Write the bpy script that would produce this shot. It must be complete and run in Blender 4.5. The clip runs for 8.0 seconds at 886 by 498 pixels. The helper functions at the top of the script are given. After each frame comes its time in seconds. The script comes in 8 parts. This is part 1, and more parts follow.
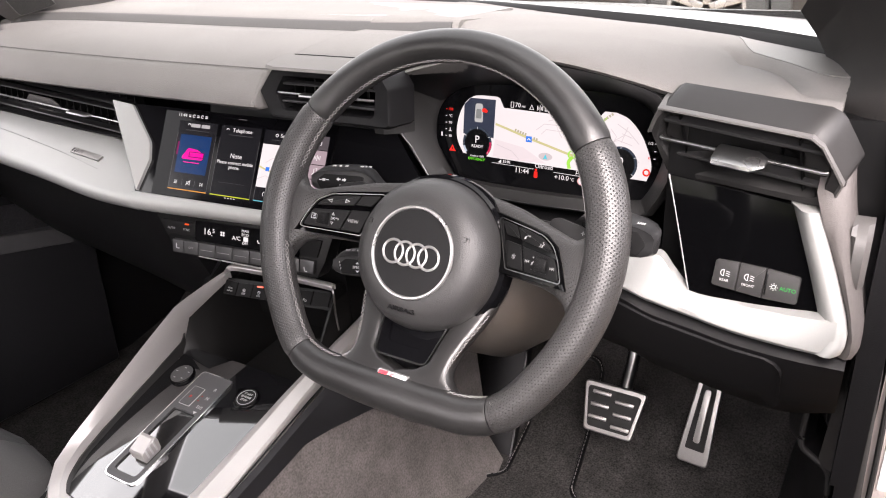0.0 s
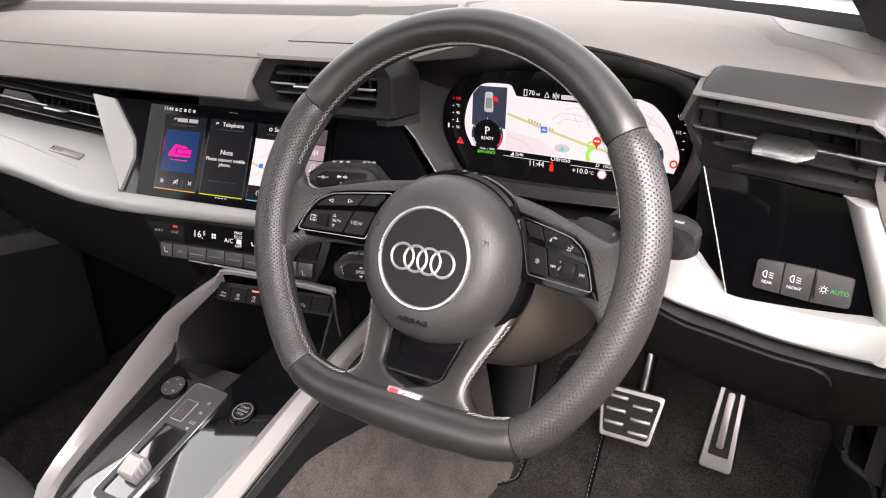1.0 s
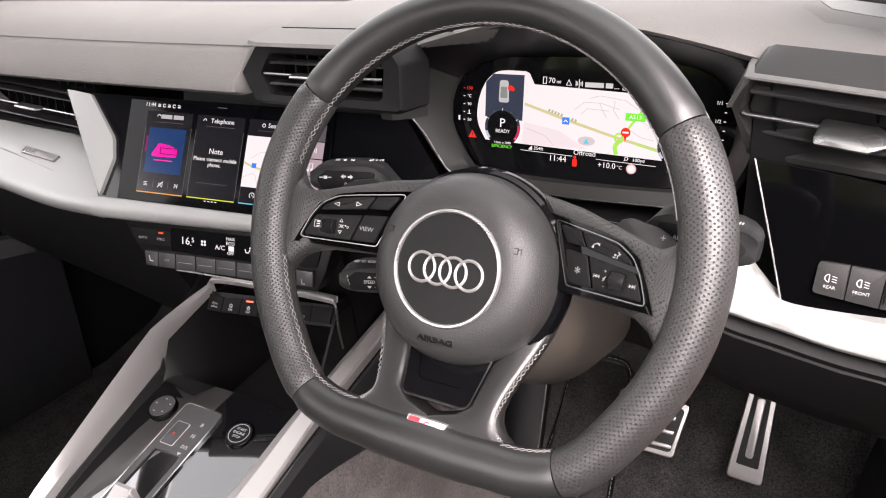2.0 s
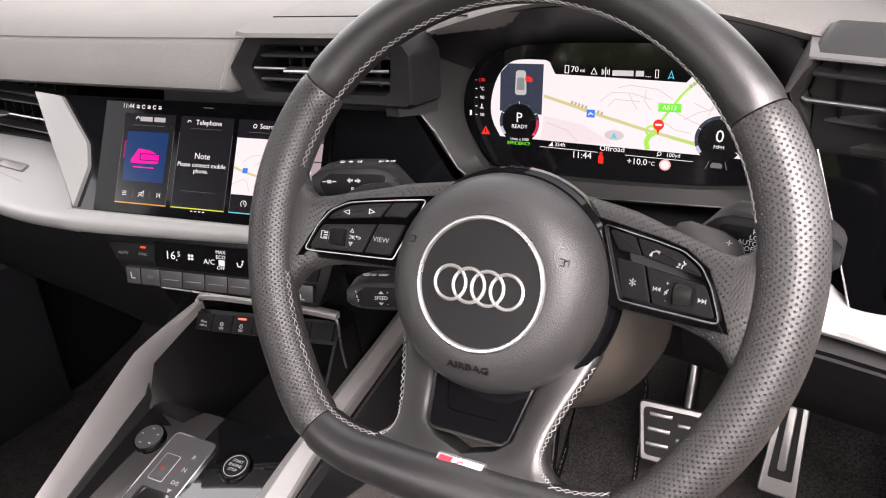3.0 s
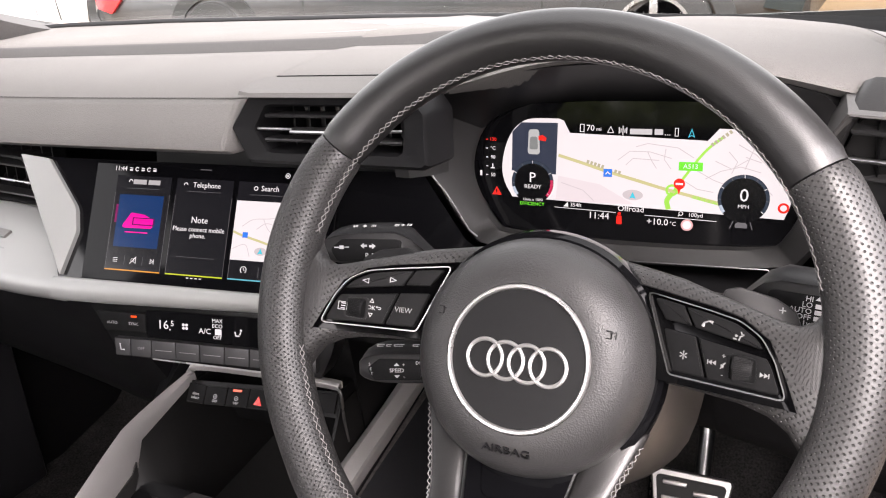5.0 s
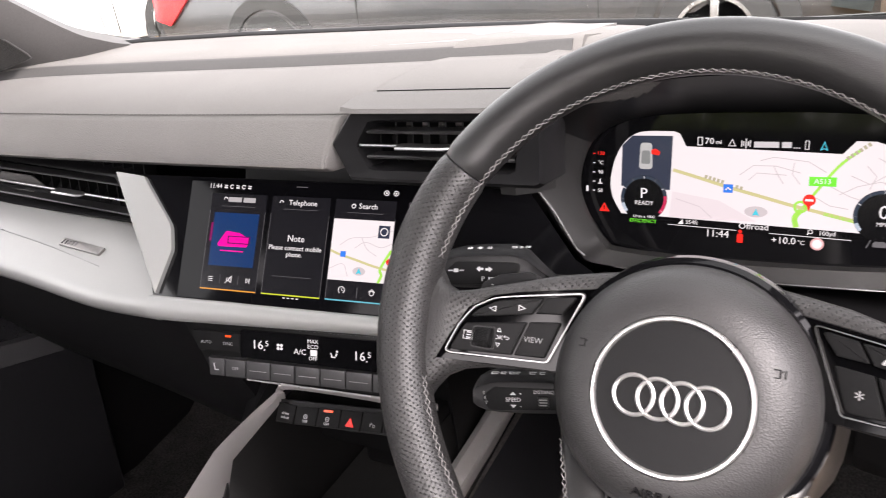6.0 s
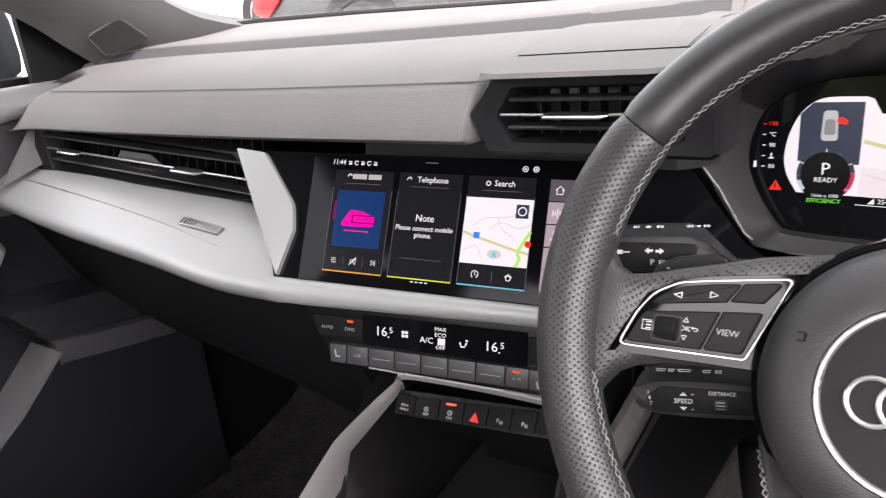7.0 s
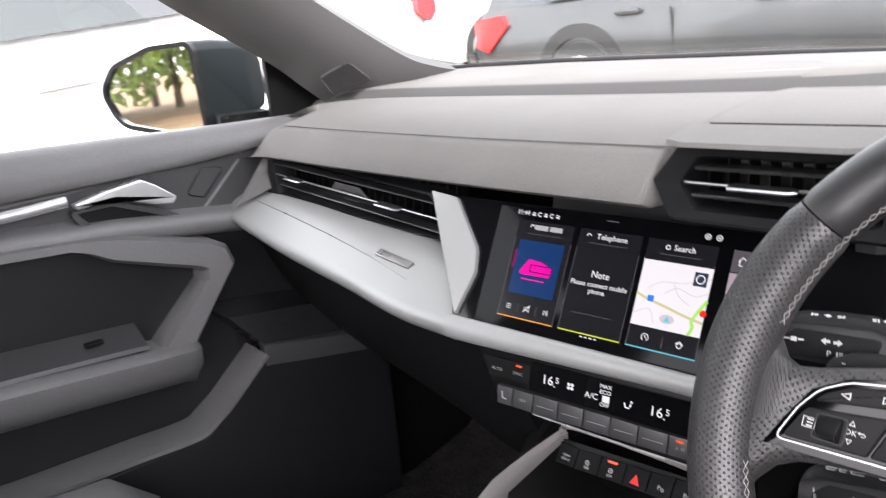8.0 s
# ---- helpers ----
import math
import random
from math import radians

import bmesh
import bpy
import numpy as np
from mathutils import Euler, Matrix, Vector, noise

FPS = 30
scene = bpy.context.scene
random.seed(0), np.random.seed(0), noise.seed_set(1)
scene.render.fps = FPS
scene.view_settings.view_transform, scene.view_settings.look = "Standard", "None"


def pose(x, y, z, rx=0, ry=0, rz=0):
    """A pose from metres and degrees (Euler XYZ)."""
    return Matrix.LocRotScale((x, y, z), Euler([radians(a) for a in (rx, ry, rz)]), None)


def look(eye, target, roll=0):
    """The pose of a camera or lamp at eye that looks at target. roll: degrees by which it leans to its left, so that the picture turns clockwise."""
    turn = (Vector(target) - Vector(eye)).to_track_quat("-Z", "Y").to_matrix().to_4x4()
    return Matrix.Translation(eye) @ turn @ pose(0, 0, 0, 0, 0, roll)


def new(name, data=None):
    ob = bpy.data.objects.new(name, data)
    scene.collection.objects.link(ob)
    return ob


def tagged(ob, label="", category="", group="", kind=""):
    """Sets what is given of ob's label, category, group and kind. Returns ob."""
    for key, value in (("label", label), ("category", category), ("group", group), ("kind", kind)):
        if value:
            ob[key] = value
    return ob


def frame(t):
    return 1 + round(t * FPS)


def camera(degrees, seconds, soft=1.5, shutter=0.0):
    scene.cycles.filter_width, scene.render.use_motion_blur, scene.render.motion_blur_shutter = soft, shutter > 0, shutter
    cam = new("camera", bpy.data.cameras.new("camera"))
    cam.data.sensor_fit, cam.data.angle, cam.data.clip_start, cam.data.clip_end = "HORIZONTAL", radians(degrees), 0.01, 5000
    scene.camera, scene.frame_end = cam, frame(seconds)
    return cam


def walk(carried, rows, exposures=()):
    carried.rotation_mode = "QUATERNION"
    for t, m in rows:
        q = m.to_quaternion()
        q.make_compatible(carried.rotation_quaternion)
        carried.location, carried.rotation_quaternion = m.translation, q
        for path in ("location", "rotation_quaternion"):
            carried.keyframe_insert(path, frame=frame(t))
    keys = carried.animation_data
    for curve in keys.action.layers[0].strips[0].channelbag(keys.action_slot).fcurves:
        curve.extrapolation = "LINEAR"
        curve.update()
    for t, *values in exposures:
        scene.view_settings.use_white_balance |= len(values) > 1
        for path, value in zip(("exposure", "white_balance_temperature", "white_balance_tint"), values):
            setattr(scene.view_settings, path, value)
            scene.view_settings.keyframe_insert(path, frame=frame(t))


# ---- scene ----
cam = camera(61.4, 8.0, soft=1.1, shutter=0.25)
SKY, SUN, EXPOSURE = 0.42, 0.32, 2.3
PATH = [
    (0, (0.705, -0.513, 1.132), (-0.25, 1.069, 0.367), -1.7),
    (0.5, (0.684, -0.496, 1.126), (-0.263, 1.085, 0.348), -2.0),
    (1, (0.657, -0.465, 1.117), (-0.281, 1.116, 0.33), -2.4),
    (1.5, (0.629, -0.441, 1.109), (-0.294, 1.143, 0.31), -2.7),
    (3, (0.537, -0.37, 1.078), (-0.328, 1.245, 0.277), -3.9),
    (3.5, (0.516, -0.358, 1.073), (-0.314, 1.29, 0.302), -3.9),
    (4, (0.502, -0.352, 1.071), (-0.301, 1.327, 0.34), -3.9),
    (5.5, (0.476, -0.355, 1.08), (-0.384, 1.33, 0.433), -4.4),
    (6, (0.433, -0.35, 1.083), (-0.501, 1.296, 0.436), -5.1),
    (6.5, (0.398, -0.34, 1.08), (-0.618, 1.254, 0.427), -5.9),
    (7, (0.365, -0.331, 1.06), (-0.758, 1.194, 0.416), -6.5),
    (7.5, (0.342, -0.321, 1.051), (-0.915, 1.105, 0.429), -6.8),
    (8, (0.394, -0.329, 1.082), (-1.128, 0.862, 0.567), -5.4),
]
# the car stands a little nose-down against its own lines
TIP = Matrix.Translation((0, 0, 0.88)) @ Matrix.Rotation(radians(-6), 4, "X") @ Matrix.Translation((0, 0, -0.88))
walk(cam, [(t, TIP @ look(eye, target, roll)) for t, eye, target, roll in PATH], [(0, EXPOSURE, 6900, 20), (6, EXPOSURE, 6850, 20), (8, EXPOSURE, 6500, 17)])

# ---------------------------------------------------------------- world and light
world = bpy.data.worlds.new("overcast_sky")
scene.world = world
world.use_nodes = True
wn, wl = world.node_tree.nodes, world.node_tree.links
sky = wn.new("ShaderNodeTexSky")
sky.sky_type, sky.sun_disc = "NISHITA", False
sky.sun_elevation, sky.sun_rotation = radians(50), radians(150)
sky.air_density, sky.dust_density, sky.ozone_density = 1.0, 3.0, 0.6
pale = wn.new("ShaderNodeHueSaturation")
pale.inputs["Saturation"].default_value = 0.12
wl.new(sky.outputs["Color"], pale.inputs["Color"])
wl.new(pale.outputs["Color"], wn["Background"].inputs["Color"])
wn["Background"].inputs["Strength"].default_value = SKY
sun = new("sun", bpy.data.lights.new("sun", "SUN"))
sun.data.energy, sun.data.angle, sun.data.color = SUN, radians(25), (1.0, 0.97, 0.92)
sun.matrix_basis = look((0, 0, 10), (-2.0, 3.5, 5.2))


# ---------------------------------------------------------------- mesh helpers
PLACED = {}


def thing(name, m=None, label="", category="", group="", kind=""):
    ob = new(name)
    ob.empty_display_size = 0.05
    ob.matrix_basis = m if m else Matrix()
    PLACED[ob.name] = m.copy() if m else Matrix()
    return tagged(ob, label, category, group, kind)


def shade(me, smooth=True, angle=38):
    me.polygons.foreach_set("use_smooth", [smooth] * len(me.polygons))
    if smooth:
        me.set_sharp_from_angle(angle=radians(angle))


def part(name, bm, material, parent=None, label="", local=False, smooth=True, angle=38):
    """Links a bmesh as one mesh object. local: its places are in the parent's own space, else in the car's."""
    up = PLACED[parent.name] if parent else Matrix()
    if parent and not local:
        bm.transform(up.inverted())
    bmesh.ops.recalc_face_normals(bm, faces=bm.faces)
    me = bpy.data.meshes.new(name)
    bm.to_mesh(me)
    bm.free()
    shade(me, smooth, angle)
    for mat in material if isinstance(material, (list, tuple)) else [material]:
        me.materials.append(mat)
    ob = new(name, me)
    ob.parent = parent
    PLACED[ob.name] = up.copy()
    if label:
        ob["label"] = label
    return ob


def joined(*many):
    bm = bmesh.new()
    for b in many:
        me = bpy.data.meshes.new("tmp")
        b.to_mesh(me)
        b.free()
        bm.from_mesh(me)
        bpy.data.meshes.remove(me)
    return bm


def moved(bm, m):
    bm.transform(m)
    return bm


def box(c, s, m=None, bevel=0.0, seg=2):
    bm = bmesh.new()
    bmesh.ops.create_cube(bm, size=1.0)
    bm.transform(Matrix.Translation(c) @ Matrix.Diagonal((*s, 1)))
    if bevel:
        bmesh.ops.bevel(bm, geom=bm.edges[:], offset=bevel, segments=seg, profile=0.6, affect="EDGES")
    if m:
        bm.transform(m)
    return bm


def loft(rings, ring_closed=True, ends=True, loop=False):
    """A skin through rings of as many points each."""
    bm = bmesh.new()
    rows = [[bm.verts.new(p) for p in ring] for ring in rings]
    n = len(rows[0])
    pairs = list(zip(rows, rows[1:])) + ([(rows[-1], rows[0])] if loop else [])
    for a, b in pairs:
        for i in range(n if ring_closed else n - 1):
            j = (i + 1) % n
            bm.faces.new((a[i], a[j], b[j], b[i]))
    if ends and ring_closed and not loop:
        bm.faces.new(rows[0][::-1])
        bm.faces.new(rows[-1])
    return bm


def prism(poly, z0, z1, m=None, bevel=0.0, seg=2, top_scale=1.0):
    """A polygon in x and y, drawn out from z0 to z1, its edges rounded."""
    cx, cy = sum(p[0] for p in poly) / len(poly), sum(p[1] for p in poly) / len(poly)
    bm = loft([[(x, y, z0) for x, y in poly], [(cx + (x - cx) * top_scale, cy + (y - cy) * top_scale, z1) for x, y in poly]])
    bmesh.ops.recalc_face_normals(bm, faces=bm.faces)
    if bevel:
        top = [e for e in bm.edges if all(abs(v.co.z - z1) < 1e-6 for v in e.verts)]
        bmesh.ops.bevel(bm, geom=top, offset=bevel, segments=seg, profile=0.6, affect="EDGES")
    if m:
        bm.transform(m)
    return bm


def rounded(poly, r, n=5):
    """The polygon with its corners rounded to radius r (a number, or one for each corner)."""
    out = []
    for i, p in enumerate(poly):
        a, b, c = Vector(poly[i - 1]), Vector(p), Vector(poly[(i + 1) % len(poly)])
        rr = r[i] if isinstance(r, (list, tuple)) else r
        u, v = (a - b), (c - b)
        d = min(rr / max(math.tan(u.angle(v) / 2), 0.05), u.length * 0.49, v.length * 0.49)
        s, e = b + u.normalized() * d, b + v.normalized() * d
        for k in range(n + 1):
            t = k / n
            out.append(tuple((1 - t) ** 2 * s + 2 * t * (1 - t) * b + t * t * e))
    return out


def frame_of(outer, inner, z0, z1, m=None):
    """A flat ring between two outlines of as many points."""
    bm = loft([[(x, y, z0) for x, y in outer], [(x, y, z1) for x, y in outer], [(x, y, z1) for x, y in inner], [(x, y, z0) for x, y in inner]], loop=True)
    if m:
        bm.transform(m)
    return bm


def grown(poly, d):
    """The outline moved outwards by d."""
    n = len(poly)
    area = sum(poly[i - 1][0] * poly[i][1] - poly[i][0] * poly[i - 1][1] for i in range(n))
    s = 1 if area > 0 else -1
    out = []
    for i in range(n):
        a, b, c = Vector(poly[i - 1]), Vector(poly[i]), Vector(poly[(i + 1) % n])
        n1 = Vector(((b - a).y, -(b - a).x))
        n2 = Vector(((c - b).y, -(c - b).x))
        n1 = n1.normalized() if n1.length > 1e-9 else n1
        n2 = n2.normalized() if n2.length > 1e-9 else n1
        k = n1 + n2
        k = k.normalized() if k.length > 1e-6 else n1
        out.append(tuple(b + k * (s * d / max(k.dot(n1), 0.5))))
    return out


def smooth_path(pts, n=8, closed=False):
    """A Catmull-Rom curve through the points."""
    pts = [Vector(p) for p in pts]
    out, k = [], len(pts)
    for i in range(k if closed else k - 1):
        p0 = pts[i - 1] if (closed or i > 0) else pts[0] * 2 - pts[1]
        p1, p2 = pts[i], pts[(i + 1) % k]
        p3 = pts[(i + 2) % k] if (closed or i + 2 < k) else p2 * 2 - p1
        for j in range(n):
            t = j / n
            out.append(0.5 * (2 * p1 + (p2 - p0) * t + (2 * p0 - 5 * p1 + 4 * p2 - p3) * t * t + (3 * p1 - p0 - 3 * p2 + p3) * t**3))
    if not closed:
        out.append(pts[-1])
    return out


def tube(path, r, seg=10, closed=False, flat=1.0, up=(0, 0, 1)):
    """A round rod along the path; flat squeezes it along up."""
    path = [Vector(p) for p in path]
    rings = []
    for i, p in enumerate(path):
        a = path[i - 1] if (i or closed) else p
        b = path[(i + 1) % len(path)] if (i + 1 < len(path) or closed) else p
        t = (b - a).normalized()
        u = Vector(up)
        s = t.cross(u)
        s = s.normalized() if s.length > 1e-5 else t.orthogonal().normalized()
        w = s.cross(t)
        rr = r[i] if isinstance(r, (list, tuple)) else r
        rings.append([p + s * (rr * math.cos(a2)) + w * (rr * flat * math.sin(a2)) for a2 in (2 * math.pi * k / seg for k in range(seg))])
    return loft(rings, loop=closed)


def turned(profile, seg=32, m=None):
    """A profile of (radius, height) turned about z."""
    rings = [[(r * math.cos(2 * math.pi * k / seg), r * math.sin(2 * math.pi * k / seg), z) for k in range(seg)] for r, z in profile]
    bm = loft(rings)
    if m:
        bm.transform(m)
    return bm


def swept(stations, n=6):
    """A skin through sections at given x: {x: [(y, z), ...]} with as many points each, smoothly joined."""
    xs = sorted(stations)
    lines = []
    for k in range(len(stations[xs[0]])):
        lines.append(smooth_path([(x, *stations[x][k]) for x in xs], n))
    return [list(r) for r in zip(*lines)]


def writing(text, size, m, depth=0.0003, align="CENTER", wide=1.0):
    """Letters as a mesh, lying in the x-y plane of m."""
    cu = bpy.data.curves.new("letters", "FONT")
    cu.body, cu.size, cu.extrude, cu.align_x, cu.align_y = text, size, depth, align, "CENTER"
    cu.resolution_u = 2
    ob = bpy.data.objects.new("letters", cu)
    scene.collection.objects.link(ob)
    me = bpy.data.meshes.new_from_object(ob)
    bm = bmesh.new()
    bm.from_mesh(me)
    bpy.data.objects.remove(ob)
    bpy.data.curves.remove(cu)
    bpy.data.meshes.remove(me)
    bm.transform(m @ Matrix.Diagonal((wide, 1, 1, 1)))
    return bm


def axes(o, x, y, z):
    """A frame from its origin and its three axes."""
    m = Matrix((x, y, z)).transposed().to_4x4()
    m.translation = o
    return m


# ---------------------------------------------------------------- materials
def material(name, colour, rough=0.5, metal=0.0, grain=0.0, grain_scale=400.0, bump=0.0, bump_scale=600.0, stain=0.0, stain_scale=6.0, coat=0.0, spec=0.5, kind="noise", rough_var=0.0):
    """A surface with fine grain, broad stains and relief; sizes by the object's own metres."""
    m = bpy.data.materials.new(name)
    m.use_nodes = True
    n, l = m.node_tree.nodes, m.node_tree.links
    b = n["Principled BSDF"]
    b.inputs["Roughness"].default_value, b.inputs["Metallic"].default_value = rough, metal
    b.inputs["Specular IOR Level"].default_value, b.inputs["Coat Weight"].default_value = spec, coat
    b.inputs["Coat Roughness"].default_value = 0.03
    co = n.new("ShaderNodeTexCoord")
    col = n.new("ShaderNodeRGB")
    col.outputs[0].default_value = (*colour, 1)
    last = col.outputs[0]
    for amount, scale, detail in ((grain, grain_scale, 3), (stain, stain_scale, 4)):
        if amount:
            t = n.new("ShaderNodeTexNoise")
            t.inputs["Scale"].default_value, t.inputs["Detail"].default_value = scale, detail
            l.new(co.outputs["Object"], t.inputs["Vector"])
            r = n.new("ShaderNodeMapRange")
            r.inputs["From Min"].default_value, r.inputs["From Max"].default_value = 0.3, 0.7
            r.inputs["To Min"].default_value, r.inputs["To Max"].default_value = 1 - amount, 1 + amount
            l.new(t.outputs["Fac"], r.inputs["Value"])
            x = n.new("ShaderNodeVectorMath")
            x.operation = "SCALE"
            l.new(last, x.inputs[0])
            l.new(r.outputs[0], x.inputs["Scale"])
            last = x.outputs[0]
    l.new(last, b.inputs["Base Color"])
    if rough_var:
        t = n.new("ShaderNodeTexNoise")
        t.inputs["Scale"].default_value = 14
        l.new(co.outputs["Object"], t.inputs["Vector"])
        r = n.new("ShaderNodeMapRange")
        r.inputs["From Min"].default_value, r.inputs["From Max"].default_value = 0.3, 0.7
        r.inputs["To Min"].default_value, r.inputs["To Max"].default_value = max(rough - rough_var, 0.02), rough + rough_var
        l.new(t.outputs["Fac"], r.inputs["Value"])
        l.new(r.outputs[0], b.inputs["Roughness"])
    if bump:
        if kind == "voronoi":
            t = n.new("ShaderNodeTexVoronoi")
            out = t.outputs["Distance"]
        else:
            t = n.new("ShaderNodeTexNoise")
            t.inputs["Detail"].default_value = 3
            out = t.outputs["Fac"]
        t.inputs["Scale"].default_value = bump_scale
        l.new(co.outputs["Object"], t.inputs["Vector"])
        d = n.new("ShaderNodeBump")
        d.inputs["Strength"].default_value, d.inputs["Distance"].default_value = bump, 0.0006
        l.new(out, d.inputs["Height"])
        l.new(d.outputs[0], b.inputs["Normal"])
    return m


def glowing(name, colour, strength):
    m = bpy.data.materials.new(name)
    m.use_nodes = True
    b = m.node_tree.nodes["Principled BSDF"]
    b.inputs["Base Color"].default_value = (*[c * 0.05 for c in colour], 1)
    b.inputs["Emission Color"].default_value, b.inputs["Emission Strength"].default_value = (*colour, 1), strength
    b.inputs["Roughness"].default_value = 0.2
    return m


def glass(name, tint=(1, 1, 1), rough=0.0):
    m = bpy.data.materials.new(name)
    m.use_nodes = True
    n, l = m.node_tree.nodes, m.node_tree.links
    mix, clear, shine, face = n.new("ShaderNodeMixShader"), n.new("ShaderNodeBsdfTransparent"), n.new("ShaderNodeBsdfGlossy"), n.new("ShaderNodeLayerWeight")
    clear.inputs[0].default_value = (*tint, 1)
    shine.inputs["Roughness"].default_value = 0.01
    face.inputs["Blend"].default_value = 0.5
    rise, gloss = n.new("ShaderNodeMath"), n.new("ShaderNodeMath")
    rise.operation, gloss.operation = "POWER", "MULTIPLY_ADD"
    rise.inputs[1].default_value, gloss.inputs[1].default_value, gloss.inputs[2].default_value = 5.0, 0.5, 0.02
    l.new(face.outputs["Facing"], rise.inputs[0])
    l.new(rise.outputs[0], gloss.inputs[0])
    l.new(gloss.outputs[0], mix.inputs[0])
    l.new(clear.outputs[0], mix.inputs[1])
    l.new(shine.outputs[0], mix.inputs[2])
    l.new(mix.outputs[0], n["Material Output"].inputs[0])
    return m


M_PAD = material("soft_grey_dash_skin", (0.126, 0.1205, 0.116), 0.68, spec=0.12, grain=0.09, grain_scale=900, bump=0.4, bump_scale=900, stain=0.05, stain_scale=9, kind="voronoi")
M_DARK = material("charcoal_grained_plastic", (0.0048, 0.0047, 0.0052), 0.5, grain=0.1, bump=0.2, bump_scale=1200, kind="voronoi", stain=0.1, spec=0.17)
M_BLACK = material("black_plastic", (0.0025, 0.0025, 0.0027), 0.42, grain=0.1, stain=0.1, bump=0.1, bump_scale=1500, spec=0.2)
M_GREYP = material("grey_vent_surround_plastic", (0.016, 0.0155, 0.0155), 0.45, grain=0.06, bump=0.15, bump_scale=1500, stain=0.06, spec=0.35)
M_GLOSS = material("piano_black", (0.003, 0.003, 0.0035), 0.06, coat=0.0, rough_var=0.02, spec=0.22)
M_DISPLAY = material("coated_display_glass", (0.002, 0.002, 0.0025), 0.10, rough_var=0.02, spec=0.07)
M_PLATE = material("smooth_black_switch_plate", (0.0012, 0.0012, 0.0014), 0.07, rough_var=0.02, spec=0.13)
M_HOOD = material("grey_instrument_bezel_plastic", (0.0155, 0.0152, 0.0152), 0.5, grain=0.08, bump=0.18, bump_scale=1200, kind="voronoi", stain=0.06, spec=0.35)
M_LACQUER = material("lacquered_piano_black", (0.004, 0.004, 0.0045), 0.05, coat=1.0, rough_var=0.015, spec=1.0)
M_LACQUER.node_tree.nodes["Principled BSDF"].inputs["Coat IOR"].default_value = 1.75
M_DOORP = material("dark_grey_door_plastic", (0.040, 0.0395, 0.041), 0.42, grain=0.1, bump=0.22, bump_scale=1100, kind="voronoi", stain=0.08)
M_DULL = material("dark_satin_outline", (0.20, 0.20, 0.20), 0.32, metal=1.0, rough_var=0.06)
M_SILVER = material("satin_aluminium_trim", (0.27, 0.272, 0.265), 0.42, metal=0.35, grain=0.04, grain_scale=1500, bump=0.06, bump_scale=2500, stain=0.04)
M_RAIL = material("silver_painted_rail", (0.37, 0.356, 0.347), 0.36, metal=0.5, grain=0.03, grain_scale=1500, bump=0.04, bump_scale=2500, rough_var=0.05)
M_CHROME = material("bright_chrome", (0.78, 0.78, 0.78), 0.14, metal=1.0, rough_var=0.04)
M_RINGS = material("polished_silver_emblem", (0.62, 0.61, 0.60), 0.3, metal=0.85, rough_var=0.04)
M_VENTCAP = material("grey_vent_cap_skin", (0.058, 0.0555, 0.054), 0.5, grain=0.06, bump=0.2, bump_scale=1100, kind="voronoi", stain=0.06)
M_VENTRIM = material("dark_grey_vent_rim", (0.0135, 0.013, 0.013), 0.45, grain=0.06, bump=0.2, bump_scale=1300, kind="voronoi", stain=0.06, spec=0.3)
M_DASHEND = material("warm_grey_dash_end", (0.068, 0.062, 0.060), 0.6, grain=0.07, bump=0.3, bump_scale=1000, kind="voronoi", stain=0.06, spec=0.2)
M_KEY = material("grey_switch_key", (0.022, 0.0215, 0.0215), 0.5, grain=0.06, bump=0.08, bump_scale=2000, spec=0.3)
M_POST = material("dark_woven_post_trim", (0.022, 0.0205, 0.020), 0.8, grain=0.15, grain_scale=900, bump=0.3, bump_scale=900, stain=0.06, spec=0.1)
M_SLAT = material("satin_black_slat", (0.020, 0.0198, 0.0202), 0.34, grain=0.06, stain=0.05, spec=0.5)
M_LINE = material("satin_silver_line", (0.40, 0.40, 0.40), 0.30, metal=1.0, rough_var=0.05)
# paler than the door frame's paint, in place of the sky's reflection
M_BONNET = material("sky_paled_bonnet_paint", (0.40, 0.40, 0.395), 0.28, coat=0.6, stain=0.03)
M_DISC = material("dark_emblem_disc", (0.0105, 0.0105, 0.0108), 0.5, grain=0.06, bump=0.06, bump_scale=2500, spec=0.1)
# skin of the dashboard step, darkened to carry the shadow along the groove
M_STEP_SHADE = material("shaded_dash_step", (0.032, 0.031, 0.0305), 0.55, grain=0.08, bump=0.15, bump_scale=1200, stain=0.05)
M_SATIN = material("satin_chrome", (0.52, 0.52, 0.52), 0.26, metal=0.72, rough_var=0.05)
M_LEATHER = material("smooth_black_leather", (0.0125, 0.0122, 0.0122), 0.37, grain=0.08, grain_scale=700, bump=0.14, bump_scale=1700, kind="voronoi", stain=0.08, rough_var=0.06, spec=0.6)
M_PERF = material("perforated_black_leather", (0.032, 0.031, 0.031), 0.42, grain=0.08, bump=0.2, bump_scale=700, kind="voronoi", stain=0.08, rough_var=0.06)
M_AIRBAG = material("grained_dark_airbag_skin", (0.0255, 0.025, 0.025), 0.42, grain=0.1, grain_scale=700, bump=0.3, bump_scale=950, kind="voronoi", stain=0.1, rough_var=0.08, spec=0.4)
M_STITCH = material("grey_thread", (0.075, 0.070, 0.068), 0.8, grain=0.2, grain_scale=2500)
M_THREAD = material("pale_grey_thread", (0.17, 0.163, 0.16), 0.75, grain=0.2, grain_scale=2500)
M_BUTTON = material("matt_black_button", (0.0078, 0.0078, 0.0080), 0.46, grain=0.08, bump=0.08, bump_scale=2500, spec=0.06)
M_TOGGLE = material("grey_toggle_plastic", (0.025, 0.025, 0.026), 0.4, grain=0.06, bump=0.06, bump_scale=2500)
